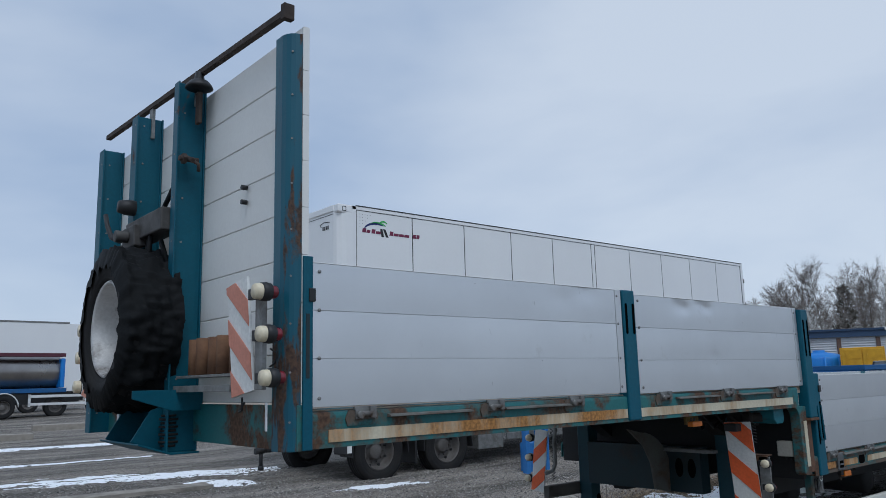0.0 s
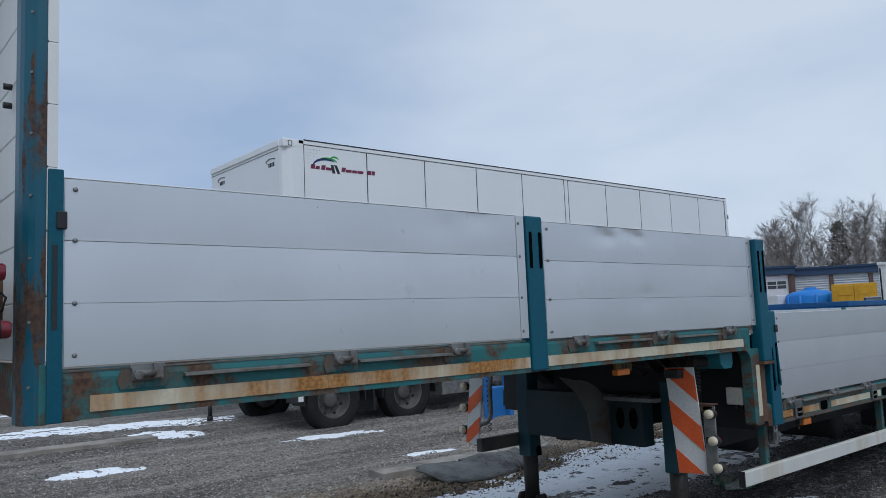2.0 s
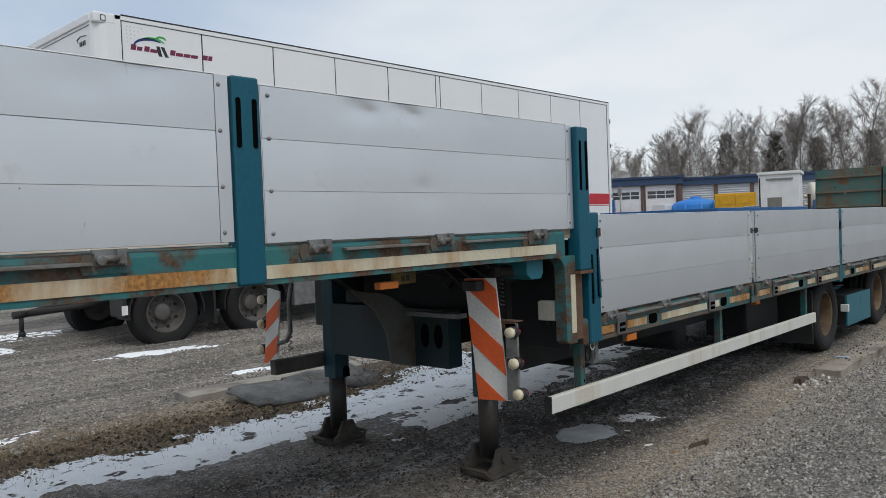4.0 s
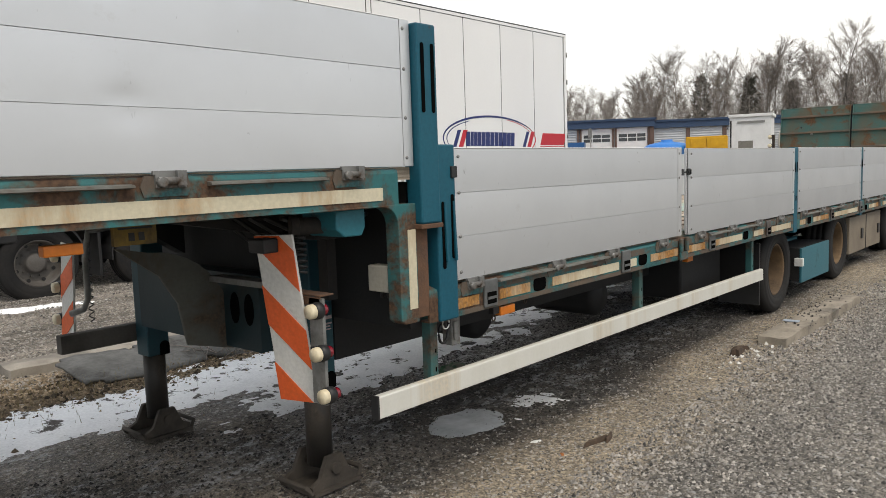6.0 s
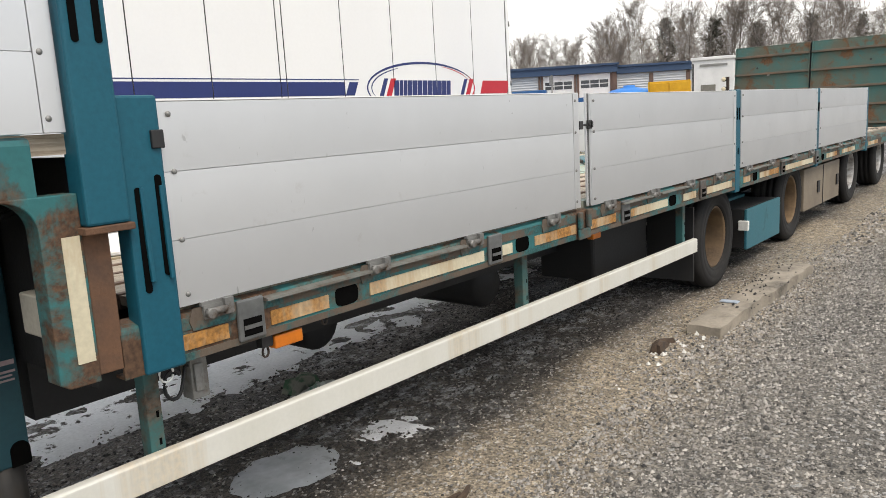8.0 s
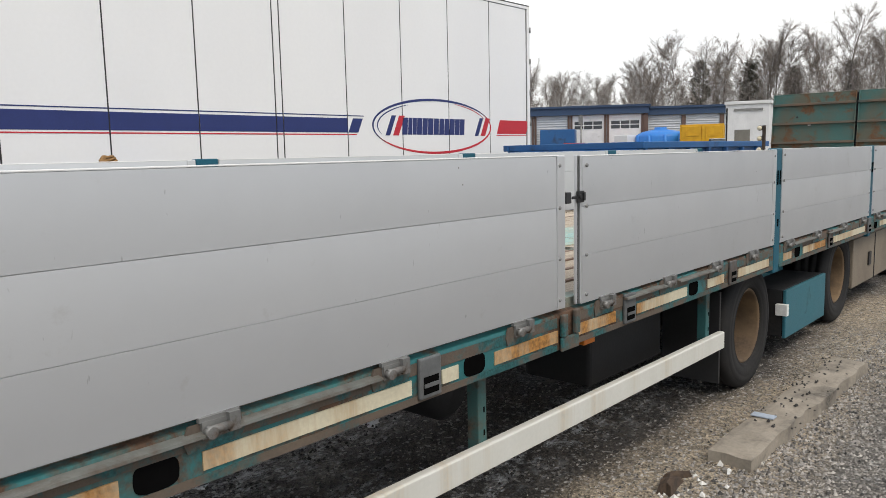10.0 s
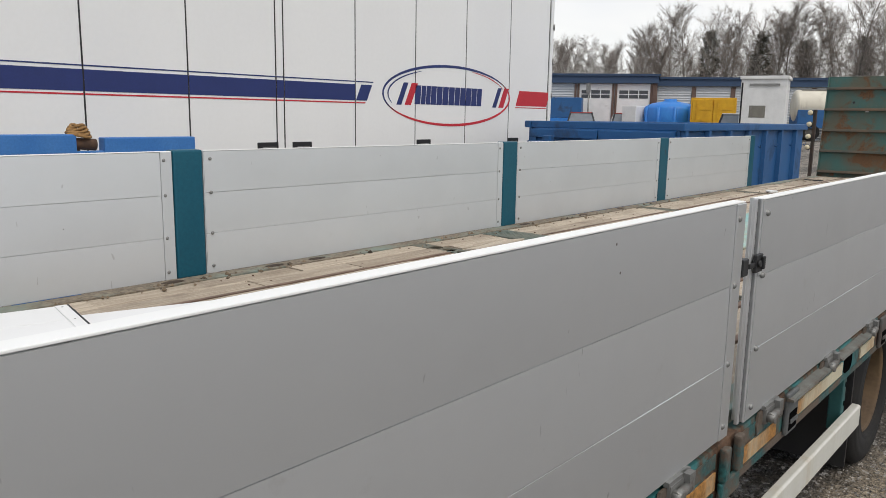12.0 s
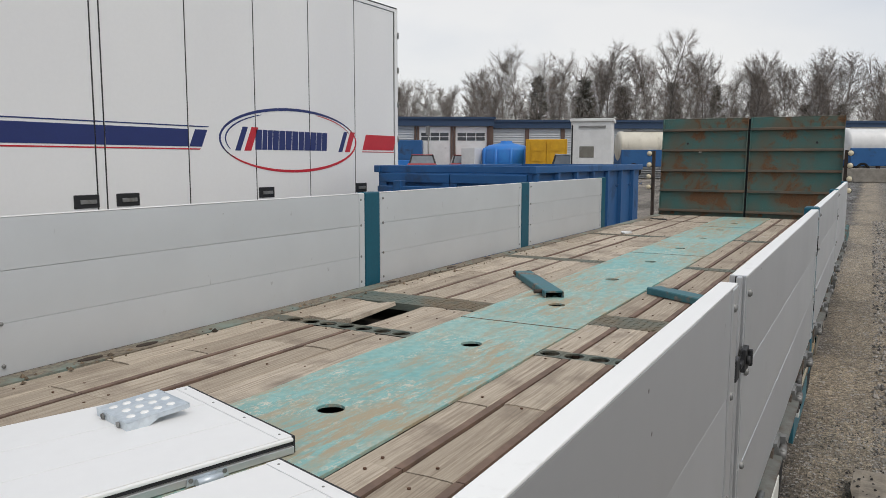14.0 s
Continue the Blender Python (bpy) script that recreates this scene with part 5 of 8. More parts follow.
for dy in (0.11, 0.15):
    gl = bmesh.new()
    rod(gl, (4.18, dy, 0.945), (4.18, dy, 0.972), 0.010, 8)
    part("cable_gland", gl, BLACK, trailer)
part("side_marker_lamp", boxes(((2.80, 0.05, 1.268), (2.91, 0.09, 1.30))), LENS_AMBER, trailer, "amber side marker lamp", 0.004)
part("yellow_plate", boxes(((3.115, 0.30, 1.258), (3.265, 0.32, 1.335))), surface("dusty_yellow_plate", (0.33, 0.21, 0.03), (0.2, 0.13, 0.03), 0.7, dirt=(0.08, 0.06, 0.04), dirt_at=(0.48, 0.6)), trailer, "yellow plate under the deck")
part("plate_bar", boxes(((3.165, 0.297, 1.272), (3.185, 0.2995, 1.30)), ((3.20, 0.297, 1.272), (3.22, 0.2995, 1.30)), ((3.13, 0.297, 1.312), (3.25, 0.2995, 1.318))), BLACK, trailer, "dark plain bars on the yellow plate")
for k in range(5):
    y = 0.25 + 0.11 * k
    hz = bmesh.new()
    tube_path(hz, [(3.75, y, 1.31), (3.95, y + 0.02, 1.24 - 0.02 * k), (4.12, y, 1.27), (4.2, y, 1.30)], 0.010, 6)
    part("air_hose", hz, BLACK, trailer, "sagging black air hose")
coil = bmesh.new()
tube_path(coil, [(3.79 + 0.020 * math.cos(0.9 * i), 0.19 + 0.020 * math.sin(0.9 * i), 1.25 - 0.0032 * i) for i in range(50)], 0.0055, 5)
part("coiled_cable", coil, BLACK, trailer, "black coiled cable")
coil = bmesh.new()
tube_path(coil, [(3.84 + 0.014 * math.cos(0.9 * i), 2.2 + 0.014 * math.sin(0.9 * i), 1.15 - 0.006 * i) for i in range(80)], 0.004, 5)
part("coiled_cable", coil, BLACK, trailer, "black coiled cable")


def landing_leg(lx, y):
    """A telescopic support leg on a tilting foot."""
    up = part("landing_leg", boxes(((lx - 0.066, y - 0.066, 0.470), (lx + 0.066, y + 0.066, 1.33))), surface("leg_blue_teal", (0.008, 0.055, 0.08), (0.012, 0.07, 0.09), 0.45, dirt=(0.05, 0.04, 0.035), dirt_at=(0.6, 0.8)) if y < 1 else bpy.data.materials["leg_blue_teal"], trailer, "teal telescopic landing leg", 0.008)
    it = bmesh.new()
    rod(it, (lx, y, 0.10), (lx, y, 0.54), 0.062, 20)
    part("inner_tube", it, surface("greasy_brown_black_steel", (0.018, 0.017, 0.016), (0.035, 0.031, 0.027), 0.4, scale=7, dirt=(0.085, 0.065, 0.048), dirt_at=(0.5, 0.68), dirt_scale=5, stretch=(1, 1, 0.4)) if y < 1 else bpy.data.materials["greasy_brown_black_steel"], up, "greasy black inner tube")
    ft = bmesh.new()
    prism(ft, [(-0.13, 0.0), (0.13, 0.0), (0.14, 0.03), (0.09, 0.055), (0.045, 0.15), (-0.045, 0.15), (-0.09, 0.055), (-0.14, 0.03)], "y", y - 0.11, y - 0.085, Matrix.Translation((lx, 0, 0.012)))
    prism(ft, [(-0.13, 0.0), (0.13, 0.0), (0.14, 0.03), (0.09, 0.055), (0.045, 0.15), (-0.045, 0.15), (-0.09, 0.055), (-0.14, 0.03)], "y", y + 0.085, y + 0.11, Matrix.Translation((lx, 0, 0.012)))
    quad_box(ft, (lx - 0.14, y - 0.13, 0.0), (lx + 0.14, y + 0.13, 0.020))
    for e in (-1, 1):
        tube_path(ft, [(lx + e * 0.14, y - 0.11, 0.012), (lx + e * 0.165, y - 0.10, 0.05), (lx + e * 0.165, y + 0.10, 0.05), (lx + e * 0.14, y + 0.11, 0.012)], 0.012, 6)
    rod(ft, (lx, y - 0.125, 0.10), (lx, y + 0.125, 0.10), 0.028, 12)
    part("foot", ft, surface("muddy_foot_steel", (0.075, 0.062, 0.05), (0.04, 0.035, 0.03), 0.8, scale=9, bump=0.4) if y < 1 else bpy.data.materials["muddy_foot_steel"], up, "muddy tilting foot", 0.005)
    notch = bmesh.new()
    prism(notch, [(lx + 0.005, 0.469), (lx + 0.065, 0.469)] + [(lx + 0.035 + 0.03 * math.cos(t), 0.520 + 0.03 * math.sin(t)) for t in [math.pi * i / 10 for i in range(11)]], "y", y - 0.0685, y - 0.0655)
    part("notch", notch, VOID, up, "dark arched notch at the tube's mouth")
    return up


leg = landing_leg(4.19, 0.64)
landing_leg(4.08, 1.98)
bars = boxes(((4.175, 0.5705, 0.80), (4.245, 0.5735, 0.815)), ((4.175, 0.5705, 0.775), (4.245, 0.5735, 0.782)), ((4.175, 0.5705, 0.762), (4.235, 0.5735, 0.768)), ((4.175, 0.5705, 0.748), (4.24, 0.5735, 0.754)))
part("maker_label", bars, surface("faded_pink_label", (0.45, 0.36, 0.38), None, 0.5), leg, "small faded maker's label of unreadable bars")
lgb = bmesh.new()
prism(lgb, [(3.86, 1.335), (3.86, 1.26), (3.90, 1.228), (3.99, 1.228), (4.01, 1.26), (4.01, 1.335)], "y", 0.055, 0.26)
part("leg_gearbox", lgb, surface("pale_teal_bracket", (0.008, 0.13, 0.17), (0.012, 0.15, 0.19), 0.45, scale=3, dirt=RUST, dirt_at=(0.64, 0.72)), trailer, "teal bracket box", 0.006)
gb = bmesh.new()
rod(gb, (3.90, 0.16, 1.275), (3.78, 0.22, 1.275), 0.034, 14)
rod(gb, (3.80, 0.21, 1.275), (3.77, 0.225, 1.275), 0.045, 14)
quad_box(gb, (3.98, 0.30, 1.2), (4.10, 0.5, 1.31))
part("gear_unit", gb, CHASSIS, trailer, "greasy gear unit", 0.006)
part("leg_brace", boxes(((4.06, 0.36, 0.93), (4.11, 0.42, 1.22))), CHASSIS, trailer)
part("brace_foot", boxes(((3.80, 0.10, 1.005), (3.87, 0.34, 1.012)), ((3.80, 0.10, 0.965), (3.806, 0.34, 1.004))), RUSTY, trailer, "rusty angle bracket", 0.003)

wbd, _ = warning_board(trailer, (3.765, 0.272, 0.905), 0.19, 0.685, -1.5, 12, (OFF_WHITE, ORANGE), "leaning board with orange and grey-white stripes", -1, -7)
part("board_clip", boxes(((3.655, 0.24, 1.18), (3.725, 0.34, 1.235))), BLACK, trailer, "", 0.006)
part("lamp_bar", boxes(((3.80, 0.09, 0.58), (3.815, 0.17, 1.0))), STEEL, trailer, "grey lamp bracket", 0.002)
for x, y, z in ((3.785, 0.105, 0.955), (3.79, 0.092, 0.79), (3.81, 0.084, 0.622)):
    marker_lamp(trailer, (x, y, z), 0.029)
    part("lamp_arm", boxes(((x - 0.008, y, z - 0.02), (x + 0.012, y + 0.06, z + 0.02))), BLACK, trailer, "", 0.003)
warning_board(trailer, (3.75, 2.29, 0.85), 0.155, 0.56, 8, 0, (OFF_WHITE, ORANGE), "leaning board with orange and grey-white stripes", 1)
for y, z in ((2.405, 1.05), (2.42, 0.87), (2.44, 0.68)):
    marker_lamp(trailer, (3.77, y, z), 0.032)
hp2 = bmesh.new()
tube_path(hp2, [(3.95, 2.05, 1.22), (3.82, 2.12, 1.2), (3.8, 2.14, 1.05), (3.8, 2.14, 0.82), (3.78, 2.16, 0.76), (3.72, 2.2, 0.74)], 0.018, 8)
part("crank_handle", hp2, STEEL, trailer, "bent grey crank handle")
part("far_beam", boxes(((3.6, 2.05, 0.55), (4.2, 2.11, 0.65))), surface("grey_worn_bumper", (0.12, 0.112, 0.10), (0.07, 0.066, 0.06), 0.8, scale=6), trailer, "grey worn cross bumper")

# side guard rail
TEAL_POST = surface("chipped_green_teal", (0.022, 0.105, 0.105), (0.05, 0.115, 0.105), 0.6, dirt=(0.12, 0.085, 0.06), dirt_at=(0.47, 0.60), dirt_scale=6)
gd = bmesh.new()
prism(gd, [(0.05, 0.0), (0.05, 0.09), (0.058, 0.095), (0.085, 0.095), (0.085, 0.0)], "x", 0, 4.535)
for v in gd.verts:
    v.co.z += 0.468 - 0.0035 * v.co.x
    v.co.x += 4.038
g_ = part("side_guard", gd, GUARD_ALU, trailer, "stained pale aluminium side guard rail", 0.003)
part("guard_end", boxes(((4.03, 0.049, 0.466), (4.04, 0.09, 0.565))), CHASSIS, g_)
for x in (4.425, 6.41, 8.42):
    gpo = part("guard_post", boxes(((x - 0.024, 0.088, 0.47), (x + 0.024, 0.14, 0.84))), TEAL_POST, trailer, "teal guard post", 0.004)
    for z in (0.575, 0.66):
        part("post_slot", boxes(((x + 0.004, 0.0865, z), (x + 0.012, 0.0885, z + 0.02))), VOID, gpo, "small dark slot")
mk = bmesh.new()
quad_box(mk, (4.82, 0.01, 0.772), (4.935, 0.05, 0.815))
part("side_marker_lamp", mk, LENS_AMBER, trailer, "amber side marker lamp", 0.004)
part("marker_bracket", boxes(((4.775, 0.02, 0.785), (4.818, 0.05, 0.826))), BLACK, trailer)
part("side_marker_lamp", boxes(((7.06, 0.06, 0.775), (7.15, 0.10, 0.82))), LENS_AMBER, trailer, "amber side marker lamp", 0.004)
pad = bmesh.new()
quad_box(pad, (4.562, 0.10, 0.665), (4.622, 0.16, 0.80))
quad_box(pad, (4.57, 0.09, 0.69), (4.60, 0.0995, 0.78))
part("hanging_buffer", pad, STEEL, trailer, "grey hanging buffer", 0.01)

lp_ = bmesh.new()
tube_path(lp_, [(4.50 + 0.03 * math.cos(t), 0.10, 0.735 + 0.045 * math.sin(t)) for t in [0.6 + 5.2 * i / 12 for i in range(13)]] + [(4.55, 0.11, 0.775), (4.60, 0.12, 0.775)], 0.006, 6)
part("cable_loop", lp_, BLACK, trailer, "loose loop of black cable")
lp_ = bmesh.new()
tube_path(lp_, [(4.443 + 0.022 * math.cos(t), 0.03, 0.80 + 0.025 * math.sin(t)) for t in [6.0 * i / 12 for i in range(13)]], 0.0035, 5)
part("wire_loop", lp_, OFF_WHITE, trailer, "small loop of pale wire")
for x, z in ((4.80, 0.765), (5.06, 0.81)):
    lp_ = bmesh.new()
    tube_path(lp_, [(x + 0.012 * math.cos(t), 0.04, z + 0.018 * math.sin(t)) for t in [6.283 * i / 10 for i in range(11)]], 0.004, 5)
    part("rail_hook", lp_, RAIL_RUST, trailer, "small rusty ring under the rail")

# tool boxes, flaps, tank
tool = part("tool_box", boxes(((9.77, 0.112, 0.27), (10.70, 0.60, 0.60))), CHASSIS, trailer, "black steel tool box with a teal door", 0.006)
part("door", boxes(((9.765, 0.085, 0.262), (10.705, 0.108, 0.600))), TOOL_TEAL, tool, "pale teal sheet steel door", 0.005)
part("top_flange", boxes(((9.78, 0.40, 0.601), (10.69, 0.59, 0.628))), TOOL_TEAL, tool, "", 0.004)
part("box_latch", boxes(((9.71, 0.06, 0.43), (9.748, 0.14, 0.51))), OFF_WHITE, trailer, "", 0.004)
pbx = part("pallet_box", boxes(((11.51, 0.08, 0.355), (13.03, 0.6, 0.78))), surface("dull_brown_box_steel", (0.21, 0.175, 0.13), (0.16, 0.13, 0.10), 0.6, scale=2), trailer, "dull brown steel locker", 0.008)
part("locker_seam", boxes(((12.26, 0.074, 0.36), (12.272, 0.079, 0.775))), SEAM, pbx)
for x in (12.02, 12.86):
    part("locker_latch", boxes(((x, 0.066, 0.50), (x + 0.08, 0.079, 0.62))), BLACK, pbx)
part("mud_flap", boxes(((8.62, 0.10, 0.22), (8.64, 0.45, 0.76))), BLACK, trailer)
part("fender", boxes(((8.62, 0.12, 0.80), (9.6, 0.5, 0.815))), BLACK, trailer)
part("wheel_housing", boxes(((7.6, 0.35, 0.40), (8.4, 0.75, 0.80))), CHASSIS, trailer, "dark air tank box", 0.02)
for x, y in ((5.8, 1.2), (6.9, 0.95)):
    at_ = bmesh.new()
    lathe(at_, [(0.001, -0.30), (0.1, -0.29), (0.14, -0.25), (0.14, 0.25), (0.1, 0.29), (0.001, 0.30)], (x, y, 0.50), "y", 20)
    part("air_tank", at_, CHASSIS, trailer, "dark air tank")

# ---- rear ramps ----
X_R = 16.55


RIB_RUST = surface("rusty_ramp_rib", (0.15, 0.10, 0.065), (0.07, 0.085, 0.075), 0.7, scale=4, bump=0.4)


def ramp(y0, y1, label):
    """A folded-up loading ramp: a plate with cross ribs and edge rails, leaning back."""
    w = y1 - y0
    m = Matrix.Translation((X_R, y0, 1.0)) @ pose(0, 0, 0, 0, 5, 0)
    plate = part("loading_ramp", (lambda bm: (quad_box(bm, (0, 0, 0), (0.012, w, 1.375)), bm)[1])(bmesh.new()), RAMP_STEEL, trailer, label, 0.002)
    plate.matrix_basis = m
    for k in range(5):
        z = 0.055 + k * 0.285
        rb = bmesh.new()
        quad_box(rb, (-0.045, 0.0, z), (-0.002, w, z + 0.034))
        r_ = part("cross_rib", rb, RIB_RUST, plate, "", 0.004)
        r_.matrix_basis = Matrix()
    for a in (0.0, w - 0.012):
        eb = bmesh.new()
        quad_box(eb, (-0.026, a, 0.0), (-0.0015, a + 0.012, 1.375))
        part("edge_rail", eb, RAMP_STEEL, plate)
    pl = bmesh.new()
    cols = int(w / 0.05)
    for i in range(cols):
        for j in range(26):
            a, z = 0.03 + i * 0.05 + (0.012 if j % 2 else 0), 0.075 + j * 0.05
            if abs((z - 0.055) % 0.285 - 0.017) > 0.035:
                quad_box(pl, (-0.0035, -0.012, -0.004), (-0.001, 0.012, 0.004), Matrix.Translation((0, a, z)) @ pose(0, 0, 0, 45 if (i + j) % 2 else -45, 0, 0))
    part("tread_pattern", pl, RAMP_STEEL, plate)["kind"] = "stuff"
    return plate


right_ramp = ramp(0.125, 1.275, "rusty turquoise steel loading ramp folded upright")
left_ramp = ramp(1.305, 2.46, "rusty turquoise steel loading ramp folded upright")
for plate_, y in ((left_ramp, 0.80), (right_ramp, 0.32)):
    ho = bmesh.new()
    rod(ho, (-0.004, y, 1.025), (-0.0005, y, 1.025), 0.016, 12)
    part("ramp_hole", ho, BLACK, plate_, "dark round hole").matrix_basis = Matrix()
part("sticker", boxes(((-0.004, 0.605, 0.895), (-0.0005, 0.645, 0.93))), WHITE_PAINT, left_ramp, "small white sticker").matrix_basis = Matrix()
part("ramp_gap_bar", boxes(((X_R + 0.02, 1.255, 0.999), (X_R + 0.05, 1.325, 2.36))), CHASSIS, trailer, "dark bar behind the gap between the ramps").matrix_basis = Matrix.Translation((X_R, 0, 1.0)) @ pose(0, 0, 0, 0, 5, 0) @ Matrix.Translation((-X_R, 0, -1.0))
for y in (0.09, 2.56):
    pole = part("lamp_pole", boxes(((X_R - 0.02, y - 0.02, 0.7), (X_R + 0.03, y + 0.02, 1.92))), RAIL_RUST, trailer, "rusty rear lamp pole", 0.003)
    for z in (1.88, 1.72, 1.55, 1.40):
        marker_lamp(trailer, (X_R - 0.03, y - 0.05 if y < 1 else y + 0.05, z), 0.034)
part("ramp_hinge_bar", boxes(((X_R - 0.06, 0.05, 0.95), (X_R + 0.08, 2.47, 0.998))), CHASSIS, trailer, "rusty rear hinge beam", 0.004)

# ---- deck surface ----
# floor sheet coloured near black, painting the shade seen through deck holes
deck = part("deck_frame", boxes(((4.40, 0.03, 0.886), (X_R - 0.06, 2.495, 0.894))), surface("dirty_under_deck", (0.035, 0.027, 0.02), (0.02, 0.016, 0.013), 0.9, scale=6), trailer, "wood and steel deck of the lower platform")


def holed_plate(x0, x1, y0, y1, holes, r, z0, z1, mat, name, label):
    """A plate with round holes: each hole lies in its own square cell."""
    bm = bmesh.new()
    def ring_cell(cx, cy, hx, hy):
        n = 16
        out, inn, low = [], [], []
        for k in range(n):
            a = 2 * math.pi * k / n
            c, s = math.cos(a), math.sin(a)
            f = min(hx / max(abs(c), 1e-6), hy / max(abs(s), 1e-6))
            out.append(bm.verts.new((cx + c * f, cy + s * f, z1)))
            inn.append(bm.verts.new((cx + c * r, cy + s * r, z1)))
            low.append(bm.verts.new((cx + c * r, cy + s * r, z0)))
        for k in range(n):
            b = (k + 1) % n
            bm.faces.new((out[k], out[b], inn[b], inn[k]))
            bm.faces.new((inn[k], inn[b], low[b], low[k]))
    along = (x1 - x0) >= (y1 - y0)
    cur = x0 if along else y0
    for cx, cy in holes:
        if along:
            h = 0.09
            if cx - h > cur:
                quad_box(bm, (cur, y0, z0), (cx - h, y1, z1))
            for a, b in ((y0, cy - h), (cy + h, y1)):
                quad_box(bm, (cx - h, a, z0), (cx + h, b, z1))
            ring_cell(cx, cy, h, h)
            cur = cx + h
        else:
            h = r + 0.012
            if cy - h > cur:
                quad_box(bm, (x0, cur, z0), (x1, cy - h, z1))
            ring_cell((x0 + x1) / 2, cy, (x1 - x0) / 2, h)
            cur = cy + h
    quad_box(bm, (cur, y0, z0) if along else (x0, cur, z0), (x1, y1, z1))
    return part(name, bm, mat, deck, label)


holed_plate(4.45, X_R - 0.1, 0.945, 1.545, [(x, 1.24) for x in (5.3, 6.27, 7.235, 8.202, 9.21, 10.22, 11.22, 12.25, 13.27, 14.3, 15.3)], 0.046, DECK - 0.006, DECK + 0.004, DECK_TEAL, "centre_plate", "flaking turquoise steel centre plate with round holes")
for x in (8.68, 11.75, 14.7):
    part("plate_joint", boxes(((x, 0.946, DECK + 0.0045), (x + 0.008, 1.544, DECK + 0.0055))), RUSTY, deck)

plank_cache = {}


def deck_plank(x0, x1, y0, y1, rng):
    """One weathered board with worn edges, slightly out of level."""
    ln, w = round(x1 - x0, 2), round(y1 - y0, 3)
    key = (ln, w, rng.randrange(3))
    if key not in plank_cache:
        bm = bmesh.new()
        n = 8
        cols = []
        for i in range(n + 1):
            x = ln * i / n
            a = 0.004 * noise.noise(Vector((x * 3, key[2], 1)))
            b = 0.004 * noise.noise(Vector((x * 3, key[2], 5)))
            s = 0.003 * noise.noise(Vector((x * 2, key[2], 9)))
            cols.append([bm.verts.new((x, y, z)) for y, z in ((a, -0.03), (a, -0.004), (0.006 + a, s), (w / 2, s + 0.0015), (w - 0.006 + b, s), (w + b, -0.004), (w + b, -0.03))])
        for a, b in zip(cols, cols[1:]):
            for k in range(6):
                bm.faces.new((a[k], b[k], b[k + 1], a[k + 1]))
        bm.faces.new(cols[0])
        bm.faces.new(cols[-1][::-1])
        plank_cache[key] = mesh_of("deck_plank", bm, WOOD)
    piece("deck_plank", plank_cache[key], deck, (x0, y0, DECK + rng.uniform(-0.003, 0.003)))


rng = random.Random(5)
SECTIONS = [(4.45, 6.95), (6.955, 8.175), (8.285, 8.83), (9.10, 10.1), (10.1, 10.96), (11.12, 12.22), (12.22, 13.15), (13.29, 14.43), (14.43, 15.28), (15.37, X_R - 0.1)]
for x0, x1 in SECTIONS:
    for y0, y1 in ((0.11, 0.256), (0.291, 0.434), (0.469, 0.612), (0.647, 0.790), (0.825, 0.942)):
        cut = x0 + (x1 - x0) * rng.uniform(0.35, 0.65)
        if x1 - x0 > 1.2:
            deck_plank(x0, cut - 0.004, y0, y1, rng)
            deck_plank(cut, x1, y0, y1, rng)
        else:
            deck_plank(x0, x1, y0, y1, rng)
    for y0, y1 in ((1.55, 1.705), (1.71, 1.850), (1.881, 2.060), (2.092, 2.236), (2.241, 2.378)):
        if x0 == 8.285 and 1.8 < y0 < 2.2:
            continue
        cut = x0 + (x1 - x0) * rng.uniform(0.25, 0.75)
        if x1 - x0 > 1.2:
            deck_plank(x0, cut - 0.004, y0, y1, rng)
            deck_plank(cut, x1, y0, y1, rng)
        else:
            deck_plank(x0, x1, y0, y1, rng)
    for y0, y1 in ((0.261, 0.286), (0.439, 0.464), (0.617, 0.642), (0.795, 0.820), (1.855, 1.876), (2.065, 2.087)):
        if x0 == 8.285 and 1.8 < y0 < 2.2:
            continue
        part("iron_strip", boxes(((x0, y0, 0.96), (x1, y1, DECK + 0.002))), IRON_STRIP, deck)
for y0, y1 in ((0.035, 0.106), (2.382, 2.482)):
    part("edge_plate", boxes(((4.45, y0, 0.95), (X_R - 0.1, y1, DECK + 0.003))), EDGE_TEAL, deck, "worn turquoise steel edge plate")
# a black sheet stands for the pit's deep shade
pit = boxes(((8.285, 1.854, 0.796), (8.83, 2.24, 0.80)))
part("pit_floor", pit, VOID, trailer, "black sheet painting the shade in the open pit under missing boards")
for x, y, dz, rx, tz, hw in ((8.57, 2.045, -0.012, -9, 6, 0.07), (8.60, 2.18, -0.022, 3, 1.5, 0.05)):
    lq = bmesh.new()
    quad_box(lq, (-0.265, -hw, 0.0), (0.21, hw, 0.022))
    tagged(part("loose_board", lq, WOOD), "loose weathered board sunk in the open pit", "board").matrix_basis = pose(x, y, DECK + dz, rx, 0, tz)
# black sheets below the stake holes paint their inner shade
for y0, y1 in ((0.11, 0.942), (1.55, 2.378)):
    part("socket_floor", boxes(((8.177, y0, 0.93), (8.283, y1, 0.935))), VOID, deck)
holed_plate(8.177, 8.283, 0.11, 0.942, [(0, 0.175 + 0.103 * k) for k in range(8) if 0.175 + 0.103 * k < 0.90], 0.041, DECK - 0.005, DECK + 0.002, CHECKER, "hole_strip", "steel strip with a row of round stake holes")
holed_plate(8.177, 8.283, 1.55, 2.378, [(0, 1.61 + 0.103 * k) for k in range(8) if 1.61 + 0.103 * k < 2.32], 0.041, DECK - 0.005, DECK + 0.002, CHECKER, "hole_strip", "steel strip with a row of round stake holes")


